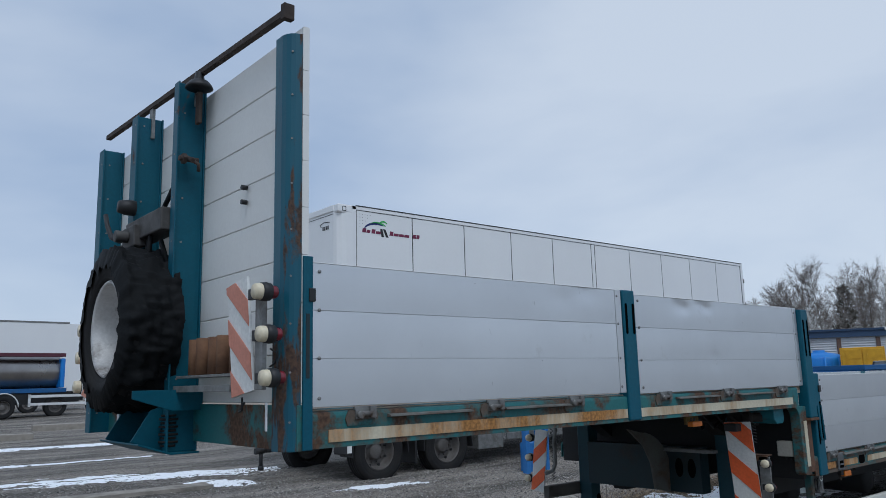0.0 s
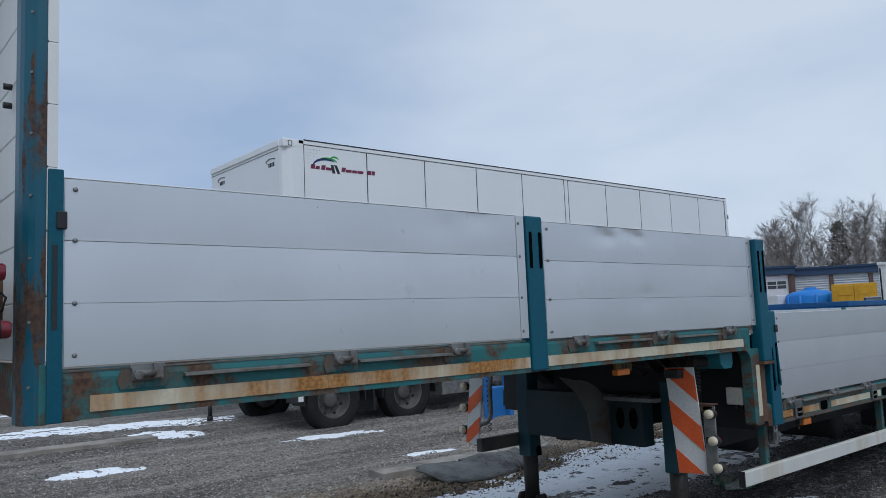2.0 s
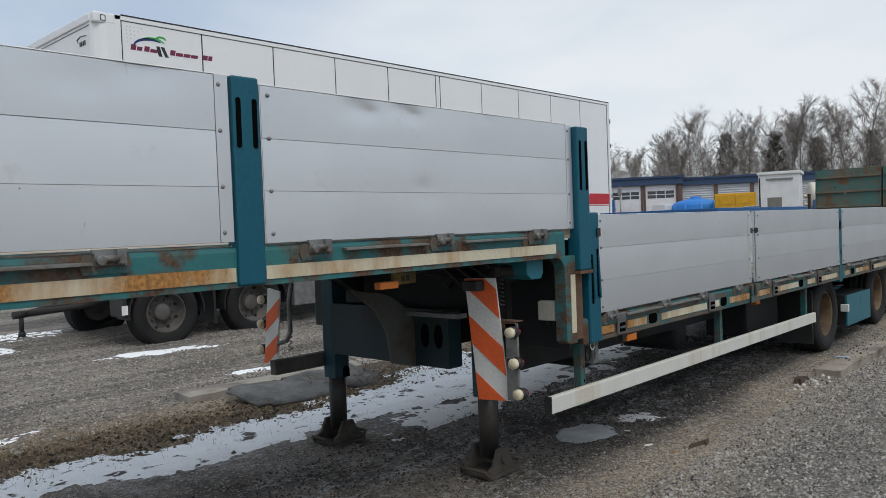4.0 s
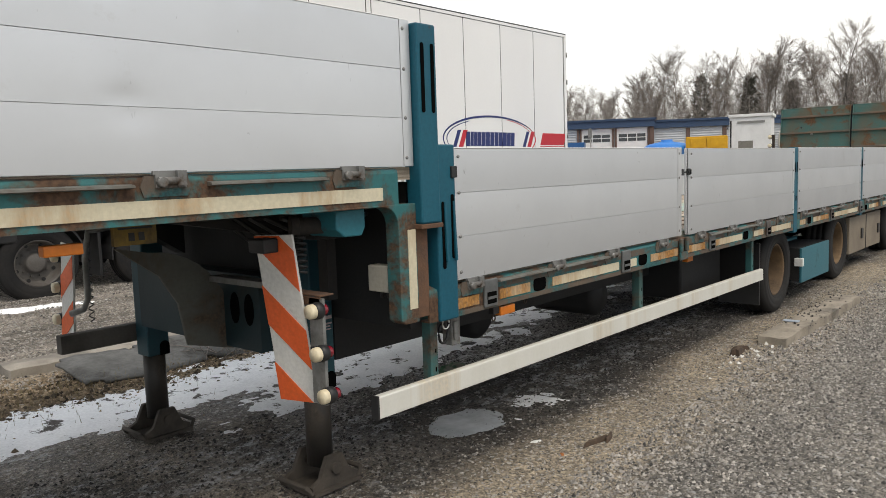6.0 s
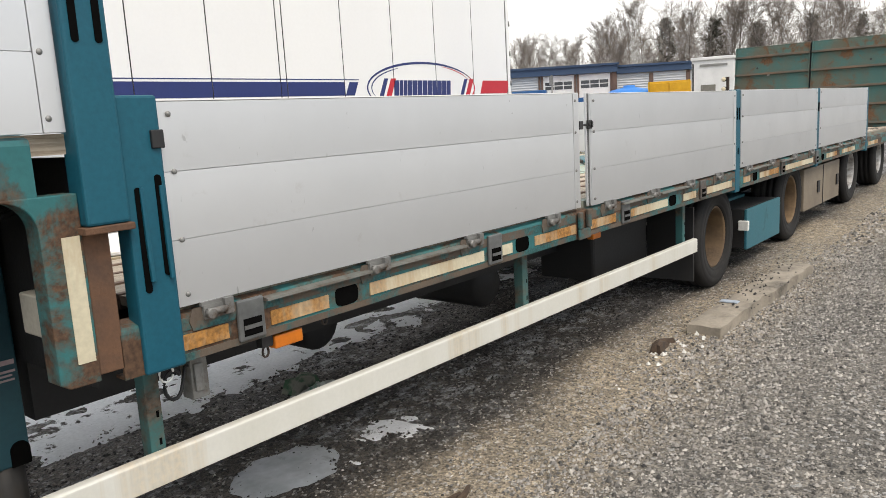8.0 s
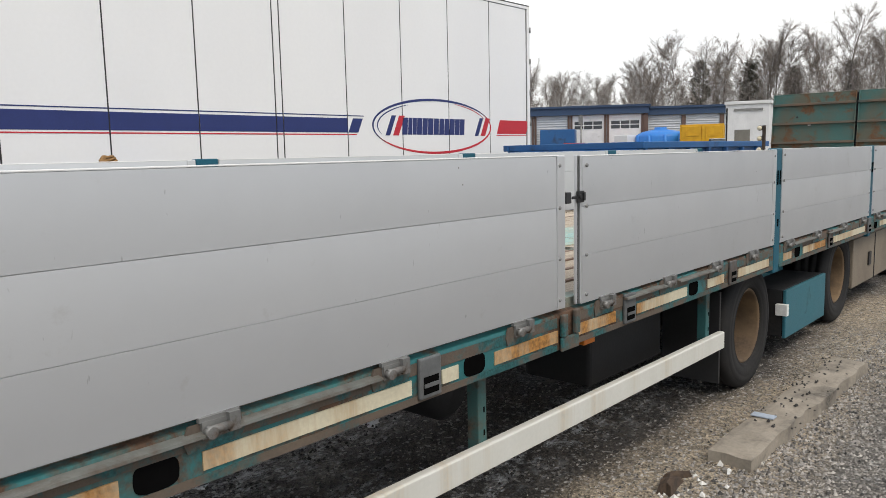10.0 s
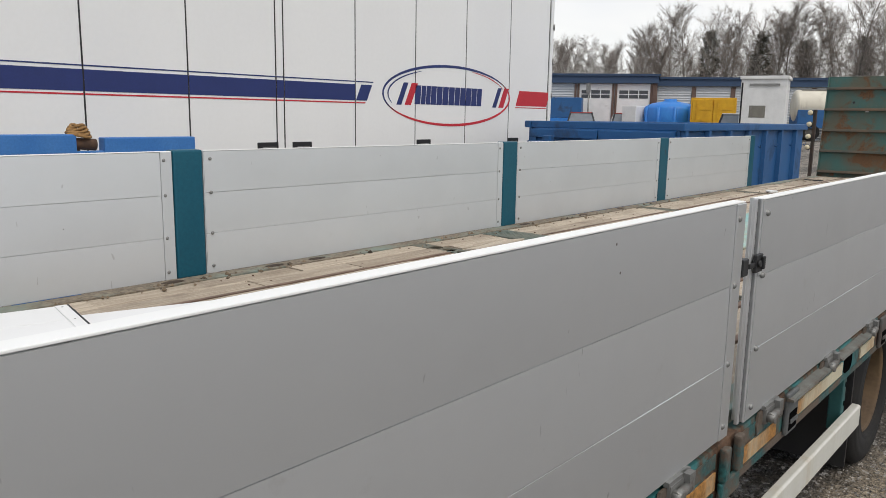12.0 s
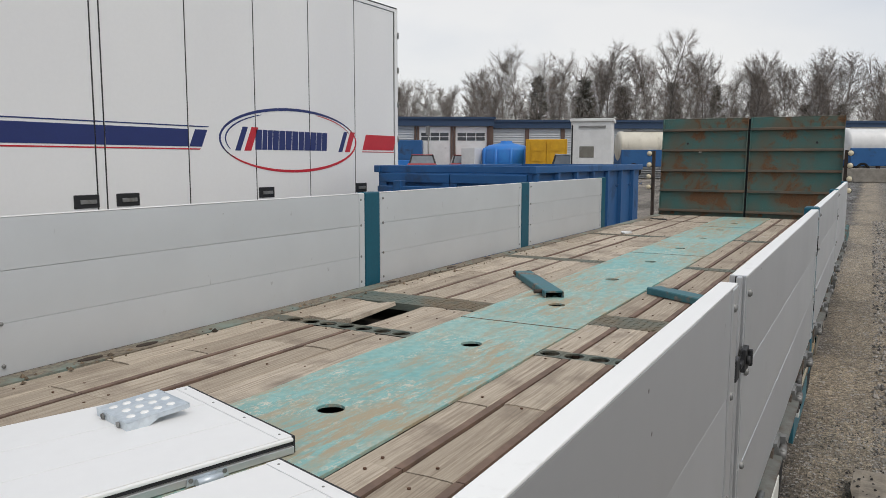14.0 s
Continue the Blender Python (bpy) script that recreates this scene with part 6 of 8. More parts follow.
def checker_plate(x0, x1, y0, y1):
    bm = boxes(((x0, y0, 0.97), (x1, y1, DECK + 0.001)))
    nx_, ny_ = int((x1 - x0) / 0.036), int((y1 - y0) / 0.036)
    for i in range(nx_):
        for j in range(ny_):
            c = Matrix.Translation((x0 + 0.02 + i * 0.036, y0 + 0.02 + j * 0.036, DECK + 0.001)) @ pose(0, 0, 0, 0, 0, 45 if (i + j) % 2 else -45)
            quad_box(bm, (-0.011, -0.003, 0), (0.011, 0.003, 0.002), c)
    part("checker_plate", bm, CHECKER, deck, "muddy checker plate")


for x0, x1 in ((8.84, 9.09), (10.97, 11.11), (13.16, 13.28)):
    checker_plate(x0, x1, 0.11, 0.942)
    checker_plate(x0, x1, 1.55, 2.378)
nb = bmesh.new()
rod(nb, (0, 0, 0), (0, 0, 0.0042), 0.005, 6)
SCREW = mesh_of("screw_head", nb, RUSTY)
for x0, x1 in SECTIONS:
    for y in (0.18, 0.36, 0.54, 0.72, 0.88, 1.63, 1.78, 1.97, 2.16, 2.31):
        for x in (x0 + 0.06, x1 - 0.06, (x0 + x1) / 2):
            if not (x0 == 8.285 and 1.87 < y < 2.25):
                piece("screw_head", SCREW, deck, (x + 0.03 * math.sin(37 * x + 11 * y), y, DECK))
RECESS = surface("rusty_recess", (0.035, 0.024, 0.017), (0.075, 0.052, 0.036), 0.9, bump=0.1)
for x in (5.1, 5.9, 6.7, 7.25, 7.52, 9.4, 10.2, 10.8):
    rb = bmesh.new()
    prism(rb, [(x + 0.055 * math.cos(t), 2.43 + 0.022 * math.sin(t)) for t in [2 * math.pi * i / 14 for i in range(14)]], "z", DECK + 0.004, DECK + 0.0055)
    part("lashing_recess", rb, RECESS, deck, "dark oval lashing recess")

# ---- things lying on the deck ----
def loose_side(at, turn, length, label, thick=0.03):
    """A spare aluminium drop side lying flat: planks, riveted end strip, dark seal and a grooved hinge edge."""
    root = thing("spare_drop_side", label, "drop side", pose(*at, 0, 0, turn), group="spare drop sides on the deck")
    h, w = 0.205, 0.615
    for k in range(3):
        bm = bmesh.new()
        prism(bm, [(0.001 + k * h, thick - 0.026), ((k + 1) * h - 0.001, thick - 0.026), ((k + 1) * h - 0.001, thick - 0.0005), ((k + 1) * h - 0.0015, thick), (0.0015 + k * h, thick), (0.001 + k * h, thick - 0.0005)], "x", -length, -0.04)
        part("plank", bm, BOX_WHITE, root)
    part("end_strip", boxes(((-0.039, 0.0, 0.0), (0.0, w, thick + 0.002))), BOX_WHITE, root, "", 0.002)
    part("edge_seal", boxes(((0.0005, -0.004, 0.0), (0.007, w + 0.004, thick + 0.001))), SEAM, root, "black rubber edge seal")
    part("hinge_lip", boxes(((-length, -0.012, thick - 0.011), (-0.002, 0.0, thick - 0.001))), ALU_EDGE, root, "pale rolled upper lip", 0.003)
    if thick > 0.025:
        part("hinge_groove", boxes(((-length, -0.004, thick * 0.5), (-0.002, 0.0, thick - 0.0115))), SEAM, root, "dark hinge groove")
    part("lower_lip", boxes(((-length, -0.014, 0.002), (-0.002, 0.0, thick * 0.5 - 0.0005))), ALU_STRIP, root, "pale lower lip", 0.002)
    for k in range(4):
        o = piece("rivet", RIVET, root, (-0.02, 0.03 + k * 0.185, thick + 0.001), (-90, 0, 0))
        o.scale = (0.6, 0.6, 0.6)
    for x in (-0.25, -0.71, -1.2):
        if x > -length + 0.2:
            hb_ = bmesh.new()
            prism(hb_, [(-0.055, 0.002), (0.055, 0.002), (0.05, 0.024), (-0.05, 0.024)], "y", -0.0195, -0.0165, Matrix.Translation((x, 0, 0)))
            hinge = part("hinge", hb_, ZINC, root, "bright zinc hinge")
            kb = bmesh.new()
            rod(kb, (x - 0.035, -0.033, 0.011), (x + 0.03, -0.033, 0.011), 0.011, 12)
            part("knuckle", kb, ZINC, hinge)
            for dx in (-0.044, 0.044):
                eb = bmesh.new()
                rod(eb, (x + dx, -0.022, 0.016), (x + dx, -0.019, 0.016), 0.006, 8)
                part("bolt_head", eb, STEEL, hinge)
    return root


loose_side((6.895, 1.105, 1.011), -16.8, 2.3, "white aluminium drop side lying flat on the deck", 0.045)
loose_side((6.64, 0.478, 1.011), -15.5, 2.2, "white aluminium drop side lying flat beside another", 0.02)
a3 = loose_side((5.965, 1.43, 1.058), -11, 1.4, "white aluminium drop side stacked on top of another")
hg = bmesh.new()
quad_box(hg, (-0.10, -0.02, 0.0), (0.02, 0.02, 0.006))
rod(hg, (0.03, -0.035, 0.014), (0.03, 0.03, 0.014), 0.013, 10)
part("corner_hinge", hg, ZINC, a3, "bright zinc hinge with a stub lever").matrix_basis = pose(-0.01, 0.17, 0.0325, 0, 0, 25)

st = thing("folding_step", "small zinc folding step with round grip studs on a white board", "step", pose(6.815, 1.585, 1.0575, 0, -4, -14))
stb = bmesh.new()
quad_box(stb, (-0.09, -0.095, 0.026), (0.09, 0.095, 0.029))
part("tread", stb, ZINC, st, "", 0.001)
for y0 in (-0.095, 0.092):
    fb = bmesh.new()
    prism(fb, [(-0.09, 0.0), (-0.03, 0.0), (0.0, 0.014), (0.09, 0.014), (0.09, 0.0255), (-0.09, 0.0255)], "y", y0, y0 + 0.003)
    part("cheek", fb, ZINC, st)
part("back_flange", boxes(((-0.0935, -0.095, 0.0), (-0.0905, 0.095, 0.029))), ZINC, st)
part("front_lip", boxes(((0.0905, -0.095, 0.016), (0.0935, 0.095, 0.029))), ZINC, st)
for i in range(4):
    for j in range(3):
        sb_ = bmesh.new()
        lathe(sb_, [(0.0125, 0.0), (0.010, 0.0025), (0.001, 0.003)], (-0.062 + i * 0.039 + (0.012 if j % 2 else 0), -0.058 + j * 0.056, 0.0292), "z", 12)
        part("grip_stud", sb_, ALU_EDGE, st)
for y in (-0.05, 0.05):
    bb_ = bmesh.new()
    rod(bb_, (-0.099, y, 0.014), (-0.0936, y, 0.014), 0.009, 8)
    part("pivot", bb_, STEEL, st)


def deck_bracket(at, turn, length, label, mat):
    """A folded steel arm with hinge lugs at one end, lying on the deck."""
    root = thing("steel_arm", label, "steel bracket", pose(*at, 0, 0, turn), group="steel arms on the deck")
    bm = bmesh.new()
    prism(bm, [(-0.055, 0.0), (-0.055, 0.033), (-0.05, 0.038), (0.05, 0.038), (0.055, 0.033), (0.055, 0.0), (0.048, 0.0), (0.048, 0.030), (-0.048, 0.030), (-0.048, 0.0)], "x", -length / 2, length / 2)
    part("channel", bm, mat, root)
    for y in (-0.045, 0.045):
        lg = bmesh.new()
        rod(lg, (length / 2 - 0.02, y, 0.02), (length / 2 + 0.05, y, 0.02), 0.016, 10)
        part("lug", lg, RUSTY, root, "rusty round lug")
    bt = bmesh.new()
    rod(bt, (-length / 2 + 0.08, 0.055, 0.025), (-length / 2 + 0.08, 0.10, 0.025), 0.012, 8)
    part("bolt", bt, RAIL_RUST, root)
    return root


ARM = surface("worn_teal_arm_paint", (0.025, 0.13, 0.165), (0.05, 0.17, 0.19), 0.5, scale=9, dirt=(0.26, 0.22, 0.18), dirt_at=(0.55, 0.62), dirt_scale=6)
deck_bracket((9.72, 1.56, DECK + 0.005), 36, 0.80, "worn teal steel arm with rusty lugs on the deck", ARM)
deck_bracket((9.72, 0.70, DECK + 0.005), -124, 0.42, "short teal steel arm lying on the planks", ARM)
rg = bmesh.new()
prism(rg, [(0.09 * math.cos(t) * (1 + 0.3 * math.sin(3 * t)), 0.06 * math.sin(t)) for t in [2 * math.pi * i / 16 for i in range(16)]], "z", 0, 0.012)
tagged(part("rag", rg, WHITE_PAINT), "crumpled pale rag on the deck planks", "rag").matrix_basis = pose(13.42, 2.05, DECK + 0.004, 0, 0, 20)

# ---- the white box trailer behind ----
van = thing("box_semitrailer", "white box trailer with blue stripe and red-blue emblem", "trailer", Matrix.Translation((4.63, 7.214, 0)))
VL, VW, VB, VT = 12.30, 2.55, 1.12, 4.395
body = bmesh.new()
quad_box(body, (0.10, 0.02, VB), (VL - 0.03, VW - 0.02, VT - 0.03))
part("body", body, BOX_WHITE, van, "white box body")
seams = [0.37, 1.50, 2.67, 3.85, 5.01, 6.20, 6.32, 7.51, 8.70, 9.86, 11.02, 12.19]
for a, b in zip(seams, seams[1:]):
    if b - a < 0.3:
        part("door_post", boxes(((a + 0.012, 0.0, VB), (b - 0.012, 0.0055, VT - 0.06))), BOX_WHITE, van)
        continue
    d = part("side_door", boxes(((a + 0.010, 0.0, VB + 0.02), (b - 0.010, 0.0055, VT - 0.06))), BOX_WHITE, van, "white side door panel", 0.001)
part("top_rail", boxes(((0.10, -0.012, VT - 0.058), (VL, 0.02, VT))), BOX_WHITE, van, "white roof rail", 0.006)
part("roof_seal", boxes(((0.37, -0.016, VT + 0.0005), (VL - 0.02, 0.03, VT + 0.016))), SEAM, van, "thin dark roof edge")
part("rail_seal", boxes(((0.37, -0.004, VT - 0.064), (VL - 0.1, 0.018, VT - 0.0585))), SEAM, van)
part("seam_backing", boxes(((0.36, 0.006, VB), (VL - 0.08, 0.0195, VT - 0.065))), SEAM, van)
part("bottom_rail", boxes(((0.05, -0.01, VB - 0.12), (VL, 0.06, VB + 0.012))), STEEL, van, "grey bottom rail", 0.004)
cpb = bmesh.new()
prism(cpb, [(0.02, 0.12), (0.04, 0.06), (0.10, 0.01), (0.18, -0.012), (0.36, -0.012), (0.36, 0.02), (0.10, 0.12)], "z", VB, VT - 0.002)
part("corner_profile", cpb, BOX_WHITE, van, "rounded white corner profile")
part("corner_casting", boxes(((0.02, -0.016, VT - 0.13), (0.30, 0.10, VT + 0.006))), BOX_WHITE, van, "", 0.02)
cc = boxes(((0.10, -0.0185, VT - 0.105), (0.17, -0.0165, VT - 0.03)))
part("casting_slot", cc, SEAM, van)
cc = boxes(((0.112, -0.0200, VT - 0.095), (0.158, -0.0186, VT - 0.04)))
part("casting_plate", cc, BOX_WHITE, van)
part("front_wall", boxes(((0.03, 0.12, VB), (0.099, VW, VT - 0.02))), BOX_WHITE, van, "white front wall", 0.01)
part("front_top_rail", boxes(((0.01, 0.11, VT - 0.10), (0.12, VW, VT))), BOX_WHITE, van, "", 0.01)
part("front_seam", boxes(((0.026, 0.12, VT - 0.145), (0.0295, VW, VT - 0.138))), SEAM, van)
part("end_frame", boxes(((VL - 0.09, -0.014, VB), (VL, 0.05, VT - 0.0))), BOX_WHITE, van, "white rear frame", 0.006)
for z in (1.5, 2.1, 2.7, 3.3, 3.9):
    hin = bmesh.new()
    rod(hin, (VL - 0.005, -0.02, z), (VL - 0.005, -0.02, z + 0.1), 0.018, 8)
    part("rear_hinge", hin, STEEL, van)
rvt = bmesh.new()
for i in range(5):
    for j in range(5 - i):
        rod(rvt, (0.44 + 0.05 * i, -0.002, VT - 0.12 - 0.05 * j), (0.44 + 0.05 * i, 0.0, VT - 0.12 - 0.05 * j), 0.006, 6)
part("corner_rivets", rvt, STEEL, van)
# stripe and emblem, laid on the panels


def decal(name, mat, rects, label):
    bm = bmesh.new()
    for x0, x1, z0, z1, sk in rects:
        vs = [bm.verts.new((x, y, z)) for y in (-0.0035, -0.0005) for x, z in ((x0, z0), (x1, z0), (x1 + sk, z1), (x0 + sk, z1))]
        for f in ((0, 1, 2, 3), (0, 4, 5, 1), (1, 5, 6, 2), (2, 6, 7, 3), (3, 7, 4, 0)):
            bm.faces.new([vs[i] for i in f])
    return part(name, bm, mat, van, label)


cuts = [0.37, 1.50, 2.67, 3.85, 5.01, 6.20, 6.32, 7.51]
blue, thin_n, thin_r = [], [], []
for a, b in zip(cuts, cuts[1:]):
    e = 0.008
    blue.append((a + e, b - e, 1.946, 2.160, 0))
    thin_n.append((a + e, b - e, 2.192, 2.206, 0))
    thin_r.append((a + e, b - e, 1.908, 1.924, 0))
blue.append((7.518, 7.72, 1.946, 2.160, 0.10))
thin_n.append((7.518, 7.84, 2.192, 2.206, 0.006))
thin_r.append((7.518, 7.69, 1.908, 1.924, 0.006))
for q in blue:
    decal("blue_stripe", NAVY, [q], "navy stripe across a door")
for q in thin_n:
    decal("blue_line", NAVY, [q], "thin navy line")
for q in thin_r + [(11.21, 12.17, 1.908, 1.922, 0)]:
    decal("red_line", RED_VINYL, [q], "thin red line")
decal("red_block", RED_VINYL, [(11.22, 12.16, 1.945, 2.200, 0.10)], "red slanted block")


def arc_band(t0, t1, a, b, w0, w1, cx, cz, n=40):
    out, inn = [], []
    for i in range(n + 1):
        f = i / n
        t = radians(t0 + (t1 - t0) * f)
        w = w0 * math.sin(math.pi * f) ** 0.6 + w1
        out.append((cx + (a + w / 2) * math.cos(t), cz + (b + w / 2) * math.sin(t)))
        inn.append((cx + (a - w / 2) * math.cos(t), cz + (b - w / 2) * math.sin(t)))
    return out, inn


def emblem_arcs(name, mat, bands, label):
    bm = bmesh.new()
    for bd in bands:
        out, inn = arc_band(*bd)
        vo = [bm.verts.new((x, -0.004, z)) for x, z in out]
        vi = [bm.verts.new((x, -0.004, z)) for x, z in inn]
        bo = [bm.verts.new((x, -0.0006, z)) for x, z in out]
        bi = [bm.verts.new((x, -0.0006, z)) for x, z in inn]
        for k in range(len(vo) - 1):
            bm.faces.new((vo[k], vo[k + 1], vi[k + 1], vi[k]))
            bm.faces.new((vo[k], bo[k], bo[k + 1], vo[k + 1]))
            bm.faces.new((vi[k], bi[k], bi[k + 1], vi[k + 1]))
    return part(name, bm, mat, van, label)


EX, EZ, EA, EB = 9.53, 2.06, 1.50, 0.445
emblem_arcs("emblem_blue_arc", NAVY, [(20, 215, EA, EB, 0.035, 0.006, EX, EZ), (120, 200, EA - 0.10, EB - 0.05, 0.02, 0.004, EX, EZ)], "navy arc of an oval emblem")
emblem_arcs("emblem_red_arc", RED_VINYL, [(195, 400, EA, EB, 0.035, 0.006, EX, EZ), (20, 70, EA - 0.10, EB - 0.03, 0.012, 0.003, EX, EZ)], "red arc of an oval emblem")
for cx in (8.30, 10.56):
    decal("emblem_bar", NAVY, [(cx, cx + 0.10, 1.905, 2.225, 0.15)], "slanted navy bar")
    decal("emblem_bar", RED_VINYL, [(cx + 0.17, cx + 0.30, 1.905, 2.225, 0.15)], "slanted red bar")
# the lettering of the emblem, as plain upright bars
tx = 8.68
for w, gap in ((0.125, 0.014), (0.095, 0.012), (0.095, 0.010), (0.12, 0.012), (0.125, 0.012), (0.13, 0.014), (0.13, 0.014), (0.12, 0.012), (0.125, 0.014), (0.13, 0.012), (0.125, 0.012), (0.12, 0.0)):
    decal("emblem_bar", NAVY, [(tx, tx + w, 1.920, 2.195, 0.02)], "plain navy bar in place of lettering")
    tx += w + gap
# company mark near the front: a small hill-and-road mark with plain bars
emblem_arcs("mark_arc", GREEN_VINYL, [(15, 150, 0.17, 0.07, 0.022, 0.005, 0.78, 4.10, 14), (35, 145, 0.09, 0.07, 0.022, 0.005, 0.90, 4.13, 14)], "small green arc of a company mark")
emblem_arcs("mark_arc", NAVY, [(55, 170, 0.24, 0.13, 0.03, 0.005, 0.76, 4.02, 14)], "small blue arc of a company mark")
decal("mark_road", SEAM, [(0.86, 0.91, 3.945, 4.075, -0.03), (0.95, 1.00, 3.945, 4.075, -0.06)], "small dark road shape of a company mark")
PLUM = surface("plum_vinyl", (0.17, 0.012, 0.05), (0.15, 0.012, 0.05), 0.4, bump=0.0)
for x0, x1, z0, z1 in ((0.48, 0.55, 3.985, 4.055), (0.56, 0.63, 3.985, 4.035), (0.66, 0.73, 3.985, 4.055), (0.74, 0.84, 3.985, 4.03), (1.02, 1.09, 3.985, 4.055), (1.10, 1.20, 3.985, 4.03), (1.21, 1.31, 3.985, 4.03), (1.32, 1.42, 3.985, 4.03), (1.50, 1.57, 3.985, 4.05), (1.58, 1.64, 3.985, 4.05)):
    decal("mark_bar", PLUM, [(x0, x1, z0, z1, 0.012)], "plum-red plain bar in place of lettering")
fm = bmesh.new()
for y, z in ((0.30, 4.03), (2.05, 4.05)):
    tube_path(fm, [(0.027, y + 0.20, z + 0.06), (0.027, y + 0.24, z + 0.10), (0.027, y + 0.12, z + 0.13), (0.027, y - 0.05, z + 0.11)], 0.006, 5)
    for k in range(4):
        quad_box(fm, (0.0262, y - 0.02 + 0.05 * k, z), (0.0298, y + 0.012 + 0.05 * k, z + 0.06))
part("front_mark", fm, SEAM, van, "small dark brush-like mark")
for x in (2.30, 3.46, 4.62, 5.90, 6.43, 8.73, 11.01):
    q = part("door_latch", boxes(((x, -0.012, 1.255), (x + 0.31, 0.0, 1.40))), BLACK, van, "recessed black door latch", 0.01)
    part("latch_handle", boxes(((x + 0.07, -0.022, 1.30), (x + 0.27, -0.012, 1.345))), STEEL, q, "", 0.004)
for y in (0.45, 1.93):
    part("chassis_beam", boxes(((0.4, y, 0.75), (12.4, y + 0.17, 1.0))), CHASSIS, van, "dark chassis beam")
for x in (0.845, 2.228):
    for y, fc in ((0.22, -1), (2.33, 1)):
        wheel(van, (x, y, 0.535), 0.465, 0.29, 0.28, RIM_GREY, face=fc, dish=0.15)
for x in (9.2, 10.5, 11.7):
    for y, fc in ((0.22, -1), (2.33, 1)):
        wheel(van, (x, y, 0.76), 0.49, 0.30, 0.30, RIM_GREY, face=fc, dish=0.11)
for x in (0.845, 2.228):
    mgb = bmesh.new()
    arc = [radians(a) for a in range(-5, 186, 10)]
    prism(mgb, [(x + 0.54 * math.cos(t), 0.535 + 0.54 * math.sin(t)) for t in arc] + [(x + 0.52 * math.cos(t), 0.535 + 0.52 * math.sin(t)) for t in reversed(arc)], "y", 0.05, 0.40)
    part("wheel_arch", mgb, BLACK, van, "black plastic wheel arch")
part("mudguard", boxes(((0.25, 0.06, 0.80), (0.62, 0.5, 0.90)), ((0.25, 0.06, 0.52), (0.30, 0.5, 0.80))), BLACK, van, "black mudguard", 0.02)
part("rear_mudguard", boxes(((1.55, 0.10, 0.30), (1.59, 0.5, 0.85))), BLACK, van, "black mudflap", 0.006)
part("white_marker", boxes(((0.22, 0.05, 0.56), (0.30, 0.058, 0.68))), OFF_WHITE, van)
part("step_box", boxes(((2.9, 0.05, 0.42), (3.5, 0.5, 0.85))), STEEL, van, "grey side guard box", 0.01)
for z in (0.55, 0.78):
    part("guard_rail", boxes(((3.6, 0.05, z), (8.6, 0.08, z + 0.105))), STEEL, van, "grey side guard rail", 0.004)
cp_ = bmesh.new()
for y in (0.75, 1.80):
    rod(cp_, (0.40, y, 0.70), (-0.48, 1.33, 0.60), 0.045, 8)
rod(cp_, (-0.50, 1.33, 0.60), (-0.66, 1.33, 0.59), 0.05, 10)
part("drawbar", cp_, CHASSIS, van, "dark V-shaped drawbar")
cp_ = bmesh.new()
rod(cp_, (-0.56, 1.33, 0.30), (-0.56, 1.33, 0.37), 0.05, 12, 0.04)
rod(cp_, (-0.56, 1.33, 0.37), (-0.56, 1.33, 0.56), 0.03, 10)
part("jockey_leg", cp_, CHASSIS, van, "short hanging jack leg")


# ---- blue roll-off containers between the trailers ----
def rolloff(at, length, top, ribs, label, name="rolloff_container"):
    root = thing(name, label, "container", Matrix.Translation(at), group="blue roll-off containers")
    W = 2.40
    part("floor", boxes(((0, 0, 0.25), (length, W, 0.33))), BLUE_STEEL, root)
    for y in (0.6, 1.58):
        part("skid", boxes(((0.1, y, 0.0), (length - 0.1, y + 0.12, 0.25))), BLUE_STEEL, root)
    part("near_wall", boxes(((0, 0.0, 0.33), (length, 0.05, top - 0.1))), BLUE_STEEL, root)
    part("far_wall", boxes(((0, W - 0.05, 0.33), (length, W, top - 0.1))), BLUE_STEEL, root)
    for y in (0.06, W / 2 + 0.012):
        d = part("end_door", boxes(((0.0, y, 0.36), (0.045, y + W / 2 - 0.072, top - 0.11))), BLUE_STEEL, root, "", 0.006)
        part("door_rim", boxes(((-0.05, y, top - 0.24), (-0.001, y + W / 2 - 0.072, top - 0.12)), ((-0.05, y, 0.36), (-0.001, y + 0.10, top - 0.245)), ((-0.05, y + W / 2 - 0.172, 0.36), (-0.001, y + W / 2 - 0.072, top - 0.245))), BLUE_STEEL, d, "", 0.006)
    part("tail_doors", boxes(((length - 0.05, 0.051, 0.33), (length, W - 0.051, top - 0.02))), BLUE_STEEL, root)
    for y in (-0.07, W - 0.03):
        part("top_rail", boxes(((-0.03, y, top - 0.1), (length + 0.03, y + 0.10, top))), BLUE_STEEL, root, "", 0.01)
    for x in (0.0, length - 0.10):
        part("end_rail", boxes(((x, 0.031, top - 0.1), (x + 0.10, W - 0.031, top))), BLUE_STEEL, root, "", 0.01)
    k = 0
    x = 0.02
    while x < length - 0.02:
        rb_ = bmesh.new()
        prism(rb_, [(x, -0.001), (x + 0.02, -0.065), (x + 0.10, -0.065), (x + 0.12, -0.001)], "z", 0.30, top - 0.101)
        part("rib", rb_, BLUE_STEEL, root)
        x += ribs
    x = 0.45
    while x < length:
        hk = bmesh.new()
        tube_path(hk, [(x, -0.07, top - 0.35), (x, -0.11, top - 0.37), (x, -0.11, top - 0.32)], 0.012, 6)
        part("hook", hk, BLUE_STEEL, root)
        x += ribs
    return root


